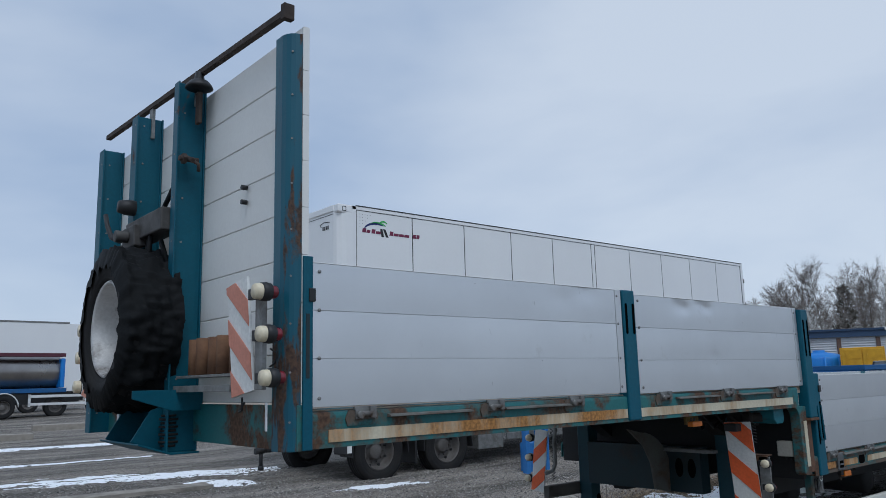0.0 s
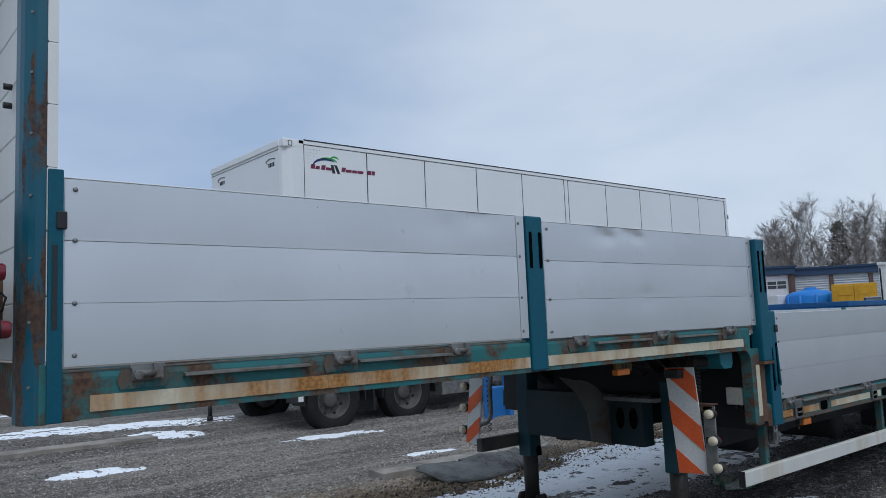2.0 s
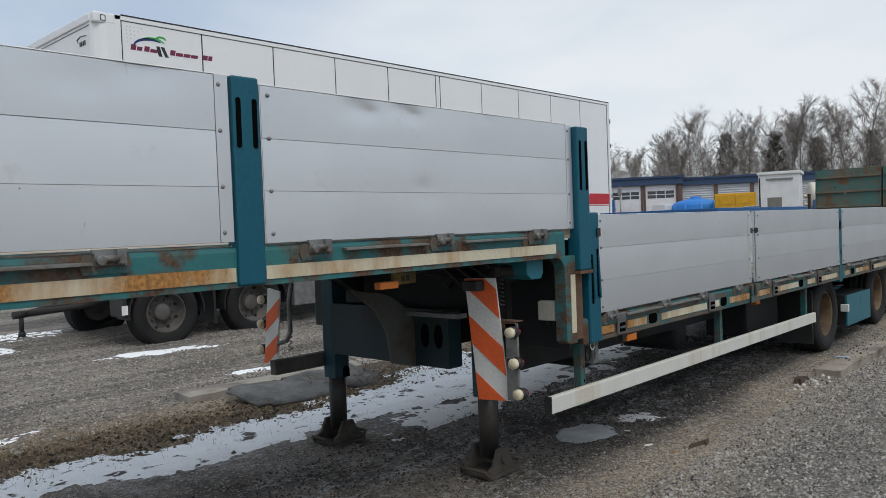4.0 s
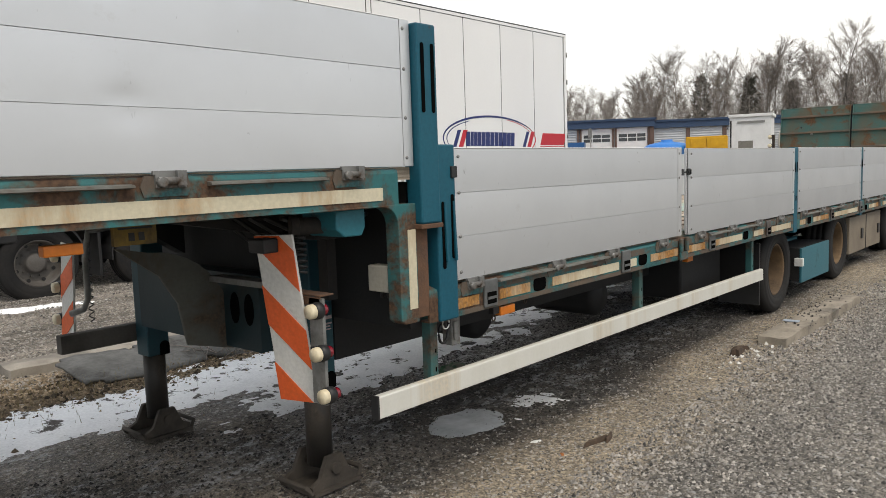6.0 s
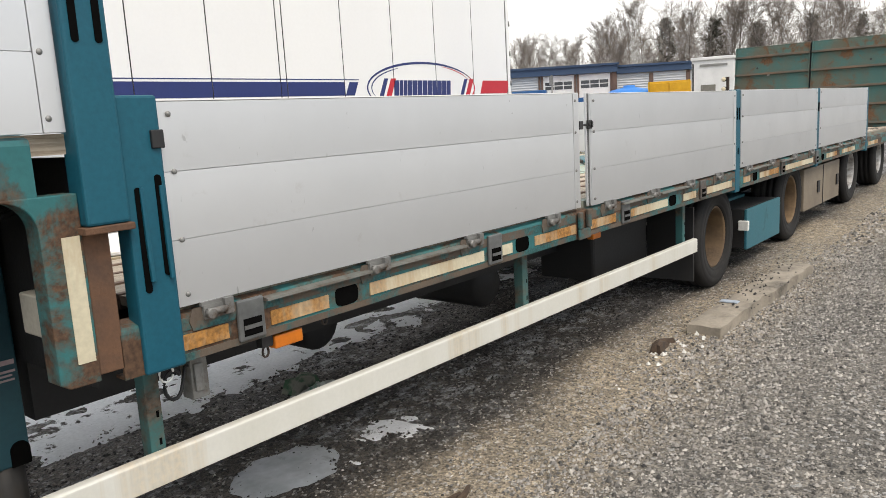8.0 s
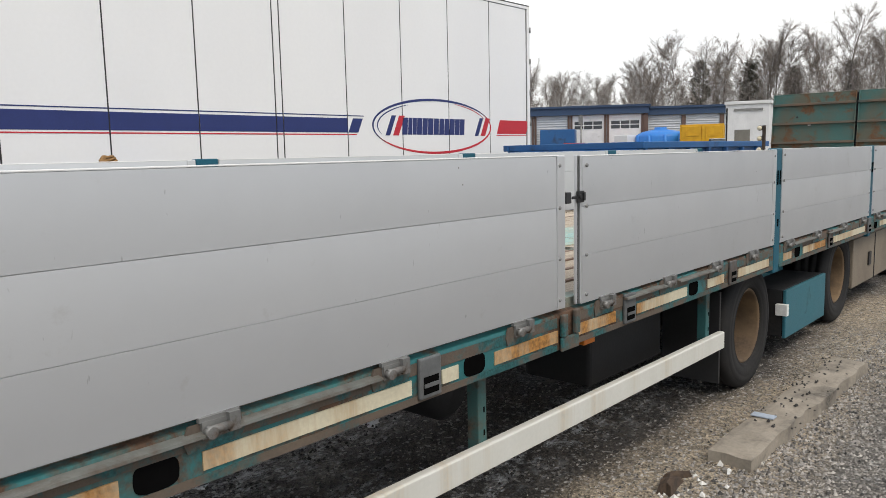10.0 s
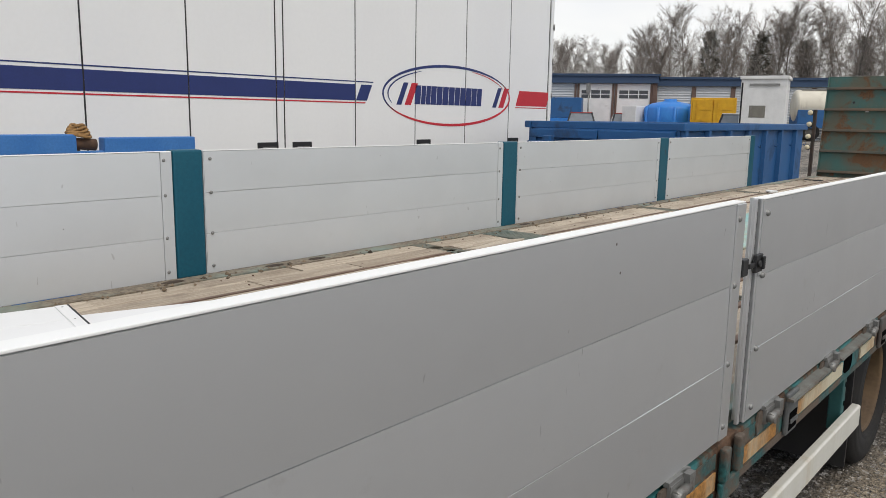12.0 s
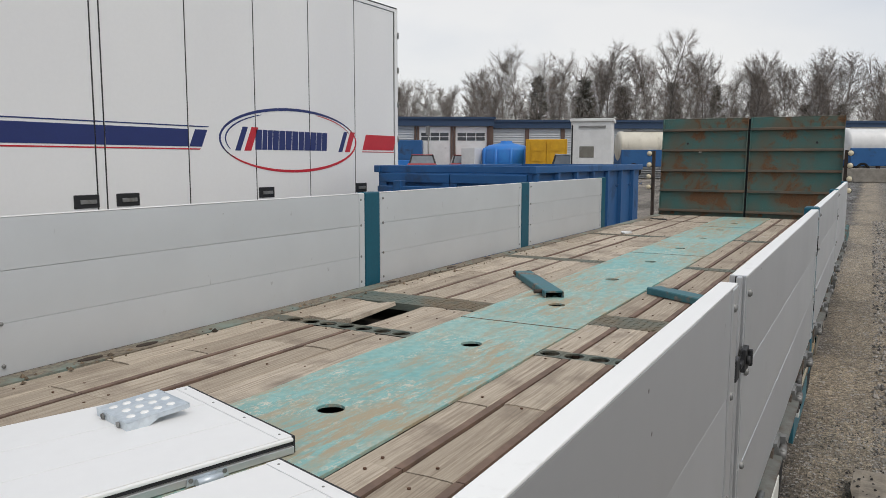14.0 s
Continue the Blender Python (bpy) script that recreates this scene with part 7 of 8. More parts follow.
rolloff((14.63, 3.66, 0.22), 5.25, 1.485, 0.77, "dark blue ribbed roll-off container with double end doors")
arm = bmesh.new()
quad_box(arm, (14.35, 4.5, 1.28), (14.45, 5.9, 1.42))
quad_box(arm, (14.33, 5.5, 0.2), (14.47, 5.62, 1.50))
quad_box(arm, (14.33, 4.6, 0.2), (14.47, 4.72, 1.28))
tagged(part("tipper_frame", arm, BLUE_STEEL, None, "", 0.01), "blue steel hook frame standing against the containers", "steel frame")
fr = thing("hook_frame", "bright blue steel flat rack with rope and rusty roller on top", "flat rack", Matrix.Translation((7.14, 5.8, 0)))
FB = surface("scuffed_bright_blue", (0.03, 0.16, 0.45), (0.05, 0.20, 0.5), 0.45, dirt=(0.12, 0.11, 0.10), dirt_at=(0.58, 0.75))
for x, y in ((0.06, 0.0), (0.50, 0.0), (1.60, 1.2)):
    part("end_frame", boxes(((x, y, 0.0), (x + 0.08, y + 0.10, 1.399 if x < 1 else 1.379))), FB, fr, "", 0.01)
part("cross_beam", boxes(((1.60, 0.101, 1.38), (1.68, 1.3, 1.46))), FB, fr, "", 0.01)
part("side_beam", boxes(((0.0, -0.02, 1.40), (0.62, 0.10, 1.56)), ((0.60, 0.0, 1.38), (0.86, 0.08, 1.42)), ((0.85, -0.02, 1.38), (1.7, 0.10, 1.53))), FB, fr, "", 0.01)
part("base", boxes(((0.22, 0.101, 0.08), (0.58, 0.30, 0.60))), FB, fr, "", 0.01)
rl = bmesh.new()
rod(rl, (0.40, 0.05, 1.50), (0.80, 0.05, 1.47), 0.05, 14)
part("roller", rl, RUSTY, fr, "rusty roller")
rp = bmesh.new()
for k in range(5):
    tube_path(rp, [(0.66 + (0.10 - 0.012 * k) * math.cos(t), 0.05 + (0.07 - 0.006 * k) * math.sin(t), 1.545 + 0.02 * k + 0.012 * math.sin(2 * t + k)) for t in [2 * math.pi * i / 16 + k for i in range(17)]], 0.014, 6)
part("rope", rp, ROPE, fr, "coil of orange rope")

# ---- rubber mat, twigs, debris ----
mt = bmesh.new()
n, k = 24, 10
gridv = [[mt.verts.new((4.18 + 1.50 * i / n, 3.12 + 0.64 * j / k + 0.02 * math.sin(i * 0.6), 0.125 - 0.09 * (1 - j / k) ** 1.5 + 0.018 * noise.noise(Vector((i * 0.35, j * 0.4, 3))) + 0.009 * noise.noise(Vector((i * 0.9, j * 1.0, 8))) + 0.008 * math.sin(i * 0.5))) for j in range(k + 1)] for i in range(n + 1)]
for i in range(n):
    for j in range(k):
        if (i, j) in ((0, 0), (1, 0), (23, 0), (22, 0), (23, 1), (9, 9), (15, 0), (0, 9)):
            continue
        mt.faces.new((gridv[i][j], gridv[i + 1][j], gridv[i + 1][j + 1], gridv[i][j + 1])).smooth = True
mat_ob = tagged(part("rubber_mat", mt, MAT_RUBBER), "torn grey rubber mat draped over the kerb", "mat")
sm = mat_ob.modifiers.new("thick", "SOLIDIFY")
sm.thickness = 0.02
bg = bmesh.new()
bag_rows = []
for j in range(9):
    row = []
    for i in range(20):
        a = 2 * math.pi * i / 20
        q = 1 - (j / 8) ** 2
        w = 1 + 0.35 * noise.noise(Vector((2.5 * math.cos(a), 2.5 * math.sin(a), j * 0.5)))
        row.append(bg.verts.new((5.95 + 0.20 * q * w * math.cos(a), 1.17 + 0.09 * q * w * math.sin(a), ground_height(5.95, 1.17) + 0.075 * j / 8 * (1 + 0.5 * noise.noise(Vector((4 * math.cos(a), 4 * math.sin(a), 3 + j))))) ))
    bag_rows.append(row)
for a, b in zip(bag_rows, bag_rows[1:]):
    for i in range(20):
        bg.faces.new((a[i], a[(i + 1) % 20], b[(i + 1) % 20], b[i]))
tagged(part("plastic_bag", bg, surface("grey_green_film", (0.36, 0.37, 0.34), (0.07, 0.22, 0.14), 0.4, scale=6, spread=(0.48, 0.55), bump=0.2)), "crumpled grey and green plastic bag under the trailer", "plastic bag")
tw = bmesh.new()
r_t = random.Random(3)
for i in range(70):
    x, y = r_t.uniform(5.0, 6.3), r_t.uniform(3.0, 3.6)
    z = ground_height(x, y)
    d = Vector((r_t.uniform(-1, 1), r_t.uniform(-0.5, 0.5), r_t.uniform(0.05, 0.55))).normalized() * r_t.uniform(0.15, 0.45)
    p = Vector((x, y, z + 0.01))
    tube_path(tw, [p, p + d * 0.5 + Vector((0, 0, 0.02)), p + d], 0.003, 4)
tagged(part("twigs", tw, TWIG), "heap of bare brown twigs beside the mat", "twigs", kind="stuff")
gr = bmesh.new()
for i in range(4600):
    if i < 3600:
        x, y = r_t.uniform(-0.5, 8.5), r_t.gauss(3.25, 0.25)
    else:
        x, y = r_t.uniform(18, 34), r_t.gauss(-2.6, 0.7)
    z = ground_height(x, y)
    h, a, b = r_t.uniform(0.025, 0.085) * (1 if x < 12 else 4), r_t.uniform(-0.03, 0.03), r_t.uniform(-0.03, 0.03)
    w = 0.0025 if x < 12 else 0.012
    v = [gr.verts.new(c) for c in ((x - w, y, z), (x + w, y + w, z), (x + a, y + b, z + h))]
    gr.faces.new(v)
tagged(part("grass_tufts", gr, GRASS), "short dry grass tufts at the muddy edge", "grass", kind="stuff")


def scrap(name, at, turn, size, mat, label, category, seed):
    """A flat ragged scrap, thick at its middle, lying on the ground."""
    r = random.Random(seed)
    bm = bmesh.new()
    n = 11
    ring = []
    for k in range(n):
        a = 2 * math.pi * k / n
        f = r.uniform(0.55, 1.15)
        ring.append((f * math.cos(a) * size[0], f * math.sin(a) * size[1]))
    lo = [bm.verts.new((x, y, -0.01)) for x, y in ring]
    hi = [bm.verts.new((0.75 * x, 0.75 * y, size[2] * r.uniform(0.5, 1.0))) for x, y in ring]
    top = bm.verts.new((0, 0, size[2]))
    for k in range(n):
        j = (k + 1) % n
        bm.faces.new((lo[k], lo[j], hi[j], hi[k]))
        bm.faces.new((hi[k], hi[j], top))
    ob = tagged(part(name, bm, mat), label, category)
    ob.matrix_basis = pose(at[0], at[1], ground_height(*at) + 0.004, 0, 0, turn)
    return ob


ROTTEN = surface("rotten_dark_wood", (0.085, 0.055, 0.035), (0.045, 0.032, 0.024), 0.9, scale=20, stretch=(1, 6, 1), bump=0.6)
scrap("wood_scrap", (5.42, -0.15), -12, (0.13, 0.020, 0.022), ROTTEN, "splintered dark piece of rotten wood on gravel", "wood scrap", 1)
scrap("wood_scrap", (5.52, -0.17), 20, (0.09, 0.016, 0.018), ROTTEN, "splintered dark piece of rotten wood on gravel", "wood scrap", 2)
scrap("ground_rag", (5.97, 1.32), 35, (0.22, 0.11, 0.08), surface("mossy_grey_cloth", (0.20, 0.20, 0.165), (0.05, 0.11, 0.06), 0.9, scale=9, spread=(0.44, 0.54), bump=0.5), "crumpled grey-green rag on wet asphalt", "rag", 9)
scrap("wood_scrap", (7.46, -0.14), 5, (0.12, 0.05, 0.05), ROTTEN, "dark clump of rotten wood beside the kerb", "wood scrap", 3)
scrap("wood_scrap", (7.60, -0.12), -30, (0.10, 0.025, 0.03), ROTTEN, "dark clump of rotten wood beside the kerb", "wood scrap", 4)
tagged(part("plastic_strip", boxes(((8.40, -0.285, 0.147), (8.46, -0.165, 0.155))), surface("pale_blue_plastic", (0.42, 0.48, 0.56), None, 0.4), None, "", 0.002), "strip of pale blue plastic on the kerb", "litter")
scrap("paper_scrap", (5.25, 0.12), -25, (0.04, 0.010, 0.006), OFF_WHITE, "flattened pale scrap of paper on gravel", "paper", 5)
scrap("paper_scrap", (7.80, -0.28), 10, (0.030, 0.014, 0.010), OFF_WHITE, "small pale scrap of paper on gravel", "paper", 6)
scrap("leaf", (5.167, -0.096), 40, (0.022, 0.014, 0.008), surface("dry_orange_leaf", (0.45, 0.16, 0.05), None, 0.8), "small dry orange leaf on gravel", "leaf", 7)


def stones(name, count, area, size, seed, label, mat=STONE, top=None):
    """Loose grit: small lopsided pebbles lying on the ground, in one mesh."""
    r = random.Random(seed)
    vs, fs = [], []
    for _ in range(count):
        x, y = area(r)
        s = size(r)
        z = (ground_height(x, y) if top is None else top(x)) + s * 0.15
        a = r.uniform(0, 6.28)
        pts = []
        for (px, py, pz) in ((1, 0, 0), (0, 1, 0), (-1, 0, 0), (0, -1, 0), (0.1, 0.1, 0.8), (0, 0, -0.5)):
            q = s * r.uniform(0.65, 1.25)
            pts.append((x + q * (px * math.cos(a) - py * math.sin(a)), y + q * (px * math.sin(a) + py * math.cos(a)) * 0.8, z + q * pz))
        b = len(vs)
        vs += pts
        for i in range(4):
            j = (i + 1) % 4
            fs += [(b + i, b + j, b + 4), (b + j, b + i, b + 5)]
    m_ = bpy.data.meshes.new(name)
    m_.from_pydata(vs, [], fs)
    m_.materials.append(mat)
    return tagged(new(name, m_), label, "gravel", kind="stuff")


stones("gravel", 44000, lambda r: (r.uniform(1.5, 11), -0.30 - abs(r.gauss(0, 0.95))), lambda r: 0.005 + 0.011 * r.random() ** 3, 1, "loose grey crushed gravel")
stones("gravel", 16000, lambda r: (r.uniform(0.5, 11), r.gauss(-0.15, 0.30)), lambda r: 0.004 + 0.007 * r.random() ** 3, 2, "fine sandy grit along the trailer")
stones("gravel", 14000, lambda r: (r.uniform(-1, 9), r.gauss(3.2, 0.24)), lambda r: 0.007 + 0.018 * r.random() ** 3, 3, "brown crumbled mud and stones at the asphalt edge", MUD_STONE)
stones("gravel", 36000, lambda r: (r.uniform(-2, 11), 3.5 + 6.5 * r.random() ** 1.4), lambda r: 0.006 + 0.013 * r.random() ** 3, 4, "loose frozen grit across the yard")
stones("gravel", 5000, lambda r: (r.uniform(0.5, 10), r.uniform(0.2, 2.6)), lambda r: 0.004 + 0.006 * r.random() ** 2, 5, "fine grit on the wet asphalt")
stones("gravel", 9000, lambda r: (r.uniform(11, 26), -0.3 - abs(r.gauss(0, 1.1))), lambda r: 0.012 + 0.02 * r.random() ** 3, 8, "loose grey crushed gravel")
stones("gravel", 9000, lambda r: (r.uniform(1.5, 10), 0.25 + 1.5 * r.random()), lambda r: 0.004 + 0.010 * r.random() ** 2.5, 9, "dark crumbs of asphalt and frozen mud", CLOD)
stones("gravel", 160, lambda r: (r.gauss(7.4, 0.35), r.gauss(-0.35, 0.14)), lambda r: 0.006 + 0.014 * r.random() ** 2, 6, "pale broken rubble beside the kerb")
stones("gravel", 26, lambda r: (r.gauss(7.30, 0.30), r.gauss(-0.22, 0.07)), lambda r: 0.010 + 0.016 * r.random() ** 2, 16, "white chips of broken plaster on the gravel", surface("white_plaster_chips", (0.72, 0.70, 0.66), (0.60, 0.58, 0.54), 0.85, scale=20))
stones("gravel", 90, lambda r: (8.3 + 1.5 * r.random(), r.gauss(-0.27, 0.06)), lambda r: 0.006 + 0.010 * r.random() ** 2, 17, "dark crumbs lying on the kerb", CLOD, lambda x: 0.130 + 0.026 * (x - 7.86))

stones("deck_litter", 150, lambda r: (r.uniform(4.8, 12.5), 2.42 - abs(r.gauss(0, 0.07))), lambda r: 0.005 + 0.013 * r.random() ** 3, 18, "dark crumbs and splinters along the deck edge", MUD_STONE, lambda x: DECK + 0.003)

# ---- far side of the yard ----
S0, U, N = Vector((51.0, 22.0, -0.08)), Vector((0.510, -0.860, 0)), Vector((-0.860, -0.510, 0))
hall_m = Matrix(((U.x, -N.x, 0, S0.x), (U.y, -N.y, 0, S0.y), (0, 0, 1, 0), (0, 0, 0, 1)))
hall = thing("garage_hall", "long low hall with garage doors and a blue fascia", "building", hall_m)
# own frame: x along the front, y into the building
hb2 = bmesh.new()
quad_box(hb2, (-30, 0.15, 0), (0.2, 12, 4.45))
quad_box(hb2, (0.2, 0.75, 0), (70, 12, 4.30))
part("wall", hb2, CORRUGATED, hall, "pale grey sheet walls")
part("roof", boxes(((-30.3, -0.25, 4.45), (0.5, 12.2, 4.58)), ((0.5, 0.4, 4.30), (70.3, 12.2, 4.43))), FASCIA, hall, "flat dark blue roof edge")
part("fascia", boxes(((-30.2, -0.15, 4.0), (0.4, 0.149, 4.449)), ((0.401, 0.5, 3.88), (70.2, 0.749, 4.299))), FASCIA, hall, "blue fascia band")


def gate(x0, x1, z1, y, glazed):
    g = part("garage_door", boxes(((x0, y - 0.05, 0.0), (x1, y, z1))), WHITE_PAINT if glazed else CORRUGATED, hall, "white sectional garage door with a window band" if glazed else "grey roller garage door")
    if glazed:
        for row in (0, 1):
            for k in range(3):
                w = (x1 - x0 - 0.2) / 3
                part("pane", boxes(((x0 + 0.1 + k * w + 0.03, y - 0.065, z1 - 0.62 - 0.28 * row), (x0 + 0.1 + (k + 1) * w - 0.03, y - 0.052, z1 - 0.40 - 0.28 * row))), GLASS, g)
    else:
        sl = bmesh.new()
        z = 0.1
        while z < z1 - 0.1:
            prism(sl, [(y - 0.08, z), (y - 0.051, z - 0.05), (y - 0.051, z + 0.05)], "x", x0 + 0.05, x1 - 0.05)
            z += 0.16
        part("slats", sl, CORRUGATED, g)
    for a in (x0 - 0.14, x1 + 0.01):
        part("door_jamb", boxes(((a, y - 0.12, 0), (a + 0.13, y, z1))), BRICK_TONE, g)


for k in range(12):
    gate(-2.14 - 2.40 * k, -0.08 - 2.40 * k, 3.95, 0.149, k < 2 or k == 6)
for k in range(29):
    gate(0.42 + 2.40 * k, 2.54 + 2.40 * k, 3.82, 0.749, False)
part("brick_pier", boxes(((0.06, -0.02, 0), (0.34, 0.149, 3.995))), BRICK_TONE, hall)


def boxy(name, label, cat, at, turn, size, mat, extra=None, bevel=0.03):
    root = thing(name, label, cat, pose(*at, 0, 0, turn))
    part("body", boxes(((0, 0, 0), size)), mat, root, "", bevel)
    if extra:
        extra(root)
    return root


def cabin_parts(r):
    part("roof_cap", boxes(((-0.08, -0.08, 2.75), (2.18, 2.03, 2.9))), WHITE_PAINT, r, "", 0.02)
    part("window", boxes(((-0.012, 0.85, 1.0), (-0.001, 1.55, 1.55))), surface("brownish_window", (0.20, 0.19, 0.16), (0.16, 0.15, 0.13), 0.15, bump=0.0), r, "brown-tinted window")
    part("lintel", boxes(((-0.06, 0.3, 2.45), (-0.001, 1.6, 2.55))), STEEL, r, "grey awning bar")
    cg = bmesh.new()
    for k in range(22):
        quad_box(cg, (-0.009, 0.04 + k * 0.082, 0.05 if not 8 < k < 19 else 1.6), (-0.0005, 0.075 + k * 0.082, 2.7))
    part("cladding_ribs", cg, WHITE_PAINT, r)
    # narrow dark strip along one edge of the front
    part("door_gap", boxes(((-0.03, 1.88, 0.06), (-0.0005, 1.95, 2.6))), CHASSIS, r, "narrow dark strip near the cabin's edge")
    part("base", boxes(((0.1, 0.1, -0.95), (2.0, 1.65, -0.001))), CHASSIS, r)


boxy("site_cabin", "white ribbed site cabin with a small tinted window", "cabin", (41.9, 10.88, 0.90), 14, (2.1, 1.98, 2.75), WHITE_PAINT, cabin_parts)


def yellow_parts(r):
    for y in (0.02, 1.12):
        d = part("door", boxes(((-0.05, y, 0.05), (-0.001, y + 1.06, 2.35))), YELLOW, r, "", 0.02)
        part("lock_bar", boxes(((-0.09, y + 0.8, 0.05), (-0.051, y + 0.84, 2.35))), YELLOW, d)
        for z in (0.6, 1.2, 1.8):
            part("stiffener", boxes(((-0.075, y + 0.05, z), (-0.051, y + 0.75, z + 0.08))), YELLOW, d)
    for y in (-0.06, 2.185):
        part("corner_post", boxes(((-0.04, y, 0), (0.1, y + 0.075, 2.45))), YELLOW, r)
    part("plinth", boxes(((0.1, 0.1, -0.6), (2.2, 2.1, -0.001))), CHASSIS, r)


boxy("yellow_container", "yellow steel storage container with double doors", "container", (46.5, 14.92, 0.5), 18, (2.4, 2.2, 2.45), YELLOW, yellow_parts)
tk = thing("plastic_tank", "bright blue ribbed plastic water tank", "tank", Matrix.Translation((47.5, 19.06, -0.06)))
tkb = bmesh.new()
lathe(tkb, [(0.01, 2.98), (0.35, 2.97), (0.36, 2.85), (1.05, 2.72), (1.40, 2.54), (1.47, 2.4), (1.47, 0.62), (1.4, 0.6), (0.01, 0.6)], (0, 0, 0), "z", 32)
part("shell", tkb, BLUE_BRIGHT, tk)
for k in range(10):
    a = 2 * math.pi * k / 10
    rbx = bmesh.new()
    rod(rbx, (1.48 * math.cos(a), 1.48 * math.sin(a), 0.65), (1.46 * math.cos(a), 1.46 * math.sin(a), 2.5), 0.09, 8)
    part("rib", rbx, BLUE_BRIGHT, tk)
part("stand", boxes(((-1.2, -1.2, 0), (1.2, 1.2, 0.6))), CHASSIS, tk)


CREAM_TANK = surface("stained_cream_paint", (0.66, 0.62, 0.52), (0.58, 0.54, 0.45), 0.5, scale=1.5, bump=0.03, dirt=(0.36, 0.31, 0.24), dirt_at=(0.55, 0.75), dirt_scale=1.2, stretch=(1, 1, 0.3))


def tanker(at, turn, length, r, mat, label, band):
    """A round-ended tank on a wheeled chassis, with a painted lower half as its own skirt."""
    root = thing("tank_trailer", label, "tank trailer", pose(*at, 0, 0, turn))
    bm = bmesh.new()
    lathe(bm, [(0.01, -length / 2 - 0.12), (r * 0.7, -length / 2 - 0.1), (r * 0.97, -length / 2), (r, -length / 2 + 0.1), (r, length / 2 - 0.1), (r * 0.97, length / 2), (r * 0.7, length / 2 + 0.1), (0.01, length / 2 + 0.12)], (0, 0, 1.1 + r), "x", 28)
    part("tank", bm, mat, root)
    part("skirt", boxes(((-length / 2, -r - 0.04, 0.75), (length / 2, r + 0.04, 1.1 + r * 0.75))), band, root, "", 0.02)
    part("walkway", boxes(((-length / 2 + 0.3, -0.3, 1.1 + 2 * r - 0.02), (length / 2 - 0.3, 0.3, 1.1 + 2 * r + 0.05))), STEEL, root)
    for x in (-length / 2 + 0.8, length / 2 - 0.8, length / 2 - 2.0):
        for y in (-r + 0.1, r - 0.1):
            wheel(root, (x, y, 0.5), 0.5, 0.3, 0.3, RIM_GREY, face=-1 if y < 0 else 1, fine=False)
    return root


tanker((56, 10.93, 0.62), -60, 7.5, 0.95, CREAM_TANK, "cream tank trailer with a faded blue skirt", BLUE_STEEL)
tanker((64, -2.6, 0.68), -60, 9.5, 1.05, WHITE_PAINT, "white tank trailer with a blue skirt", BLUE_STEEL)
part("concrete_wall", boxes(((52.5, -6.0, 0.6), (53.0, 6.5, 1.35))), CONCRETE, None, "", 0.03)
tagged(bpy.data.objects["concrete_wall"], "low grey concrete barrier wall", "wall", kind="structure")


def far_car(at, turn, mat, label):
    root = thing("parked_car", label, "car", pose(*at, 0, 0, turn), group="parked cars by the hall")
    bm = bmesh.new()
    prism(bm, [(-2.1, 0.3), (2.1, 0.3), (2.15, 0.72), (1.25, 0.92), (-1.95, 0.95), (-2.15, 0.85)], "y", -0.85, 0.85)
    part("body", bm, mat, root, "", 0.08)
    gh = bmesh.new()
    lo = [gh.verts.new(p) for p in ((-1.9, -0.78, 0.9), (1.2, -0.78, 0.9), (1.2, 0.78, 0.9), (-1.9, 0.78, 0.9))]
    hi = [gh.verts.new(p) for p in ((-1.45, -0.60, 1.42), (0.45, -0.60, 1.42), (0.45, 0.60, 1.42), (-1.45, 0.60, 1.42))]
    for k in range(4):
        gh.faces.new((lo[k], lo[(k + 1) % 4], hi[(k + 1) % 4], hi[k]))
    gh.faces.new(hi)
    part("window_band", gh, surface("pale_reflecting_glass", (0.20, 0.22, 0.24), None, 0.1, bump=0.0) if "pale_reflecting_glass" not in bpy.data.materials else bpy.data.materials["pale_reflecting_glass"], root, "grey tinted window band")
    part("roof", boxes(((-1.5, -0.62, 1.42), (0.48, 0.62, 1.47))), mat, root, "", 0.03)
    for y in (-0.64, 0.60):
        pl_ = bmesh.new()
        rod(pl_, (-1.88, y * 1.22, 0.92), (-1.44, y * 0.97, 1.44), 0.05, 6)
        part("pillar", pl_, BLACK, root)
    for x in (-1.35, 1.35):
        for y in (-0.78, 0.78):
            wheel(root, (x, y, 0.32), 0.32, 0.2, 0.2, RIM_GREY, face=-1 if y < 0 else 1, fine=False)
    for y in (-0.8, 0.45):
        part("headlight", boxes(((-2.17, y, 0.6), (-2.12, y + 0.35, 0.75))), LENS_WHITE, root)
    return root


far_car((45.0, 23.5, 0.62), 31, RED_PAINT, "red estate car parked before the hall")
far_car((48.2, 22.4, 0.62), 31, RED_PAINT, "red car parked before the hall")
far_car((44.5, 14.1, 0.62), 20, WHITE_PAINT, "white car parked before the hall")
boxy("blue_skip", "small bright blue skip stacked by the hall", "container", (46.5, 24.4, 0.60), 28, (2.0, 2.2, 1.15), BLUE_BRIGHT)
boxy("blue_skip", "small dark blue skip stacked on another", "container", (46.5, 24.4, 1.752), 28, (2.0, 2.2, 1.25), BLUE_STEEL)
boxy("white_fridge", "white upright cabinet standing in the yard", "cabinet", (46.0, 20.45, 0.60), -10, (0.9, 1.0, 1.9), WHITE_PAINT)
sg = bmesh.new()
rod(sg, (46.8, 24.1, 0), (46.8, 24.1, 3.9), 0.05, 8)
quad_box(sg, (46.72, 23.95, 3.3), (46.75, 24.25, 3.85))
tagged(part("sign_post", sg, STEEL), "thin grey sign post before the hall", "sign post")

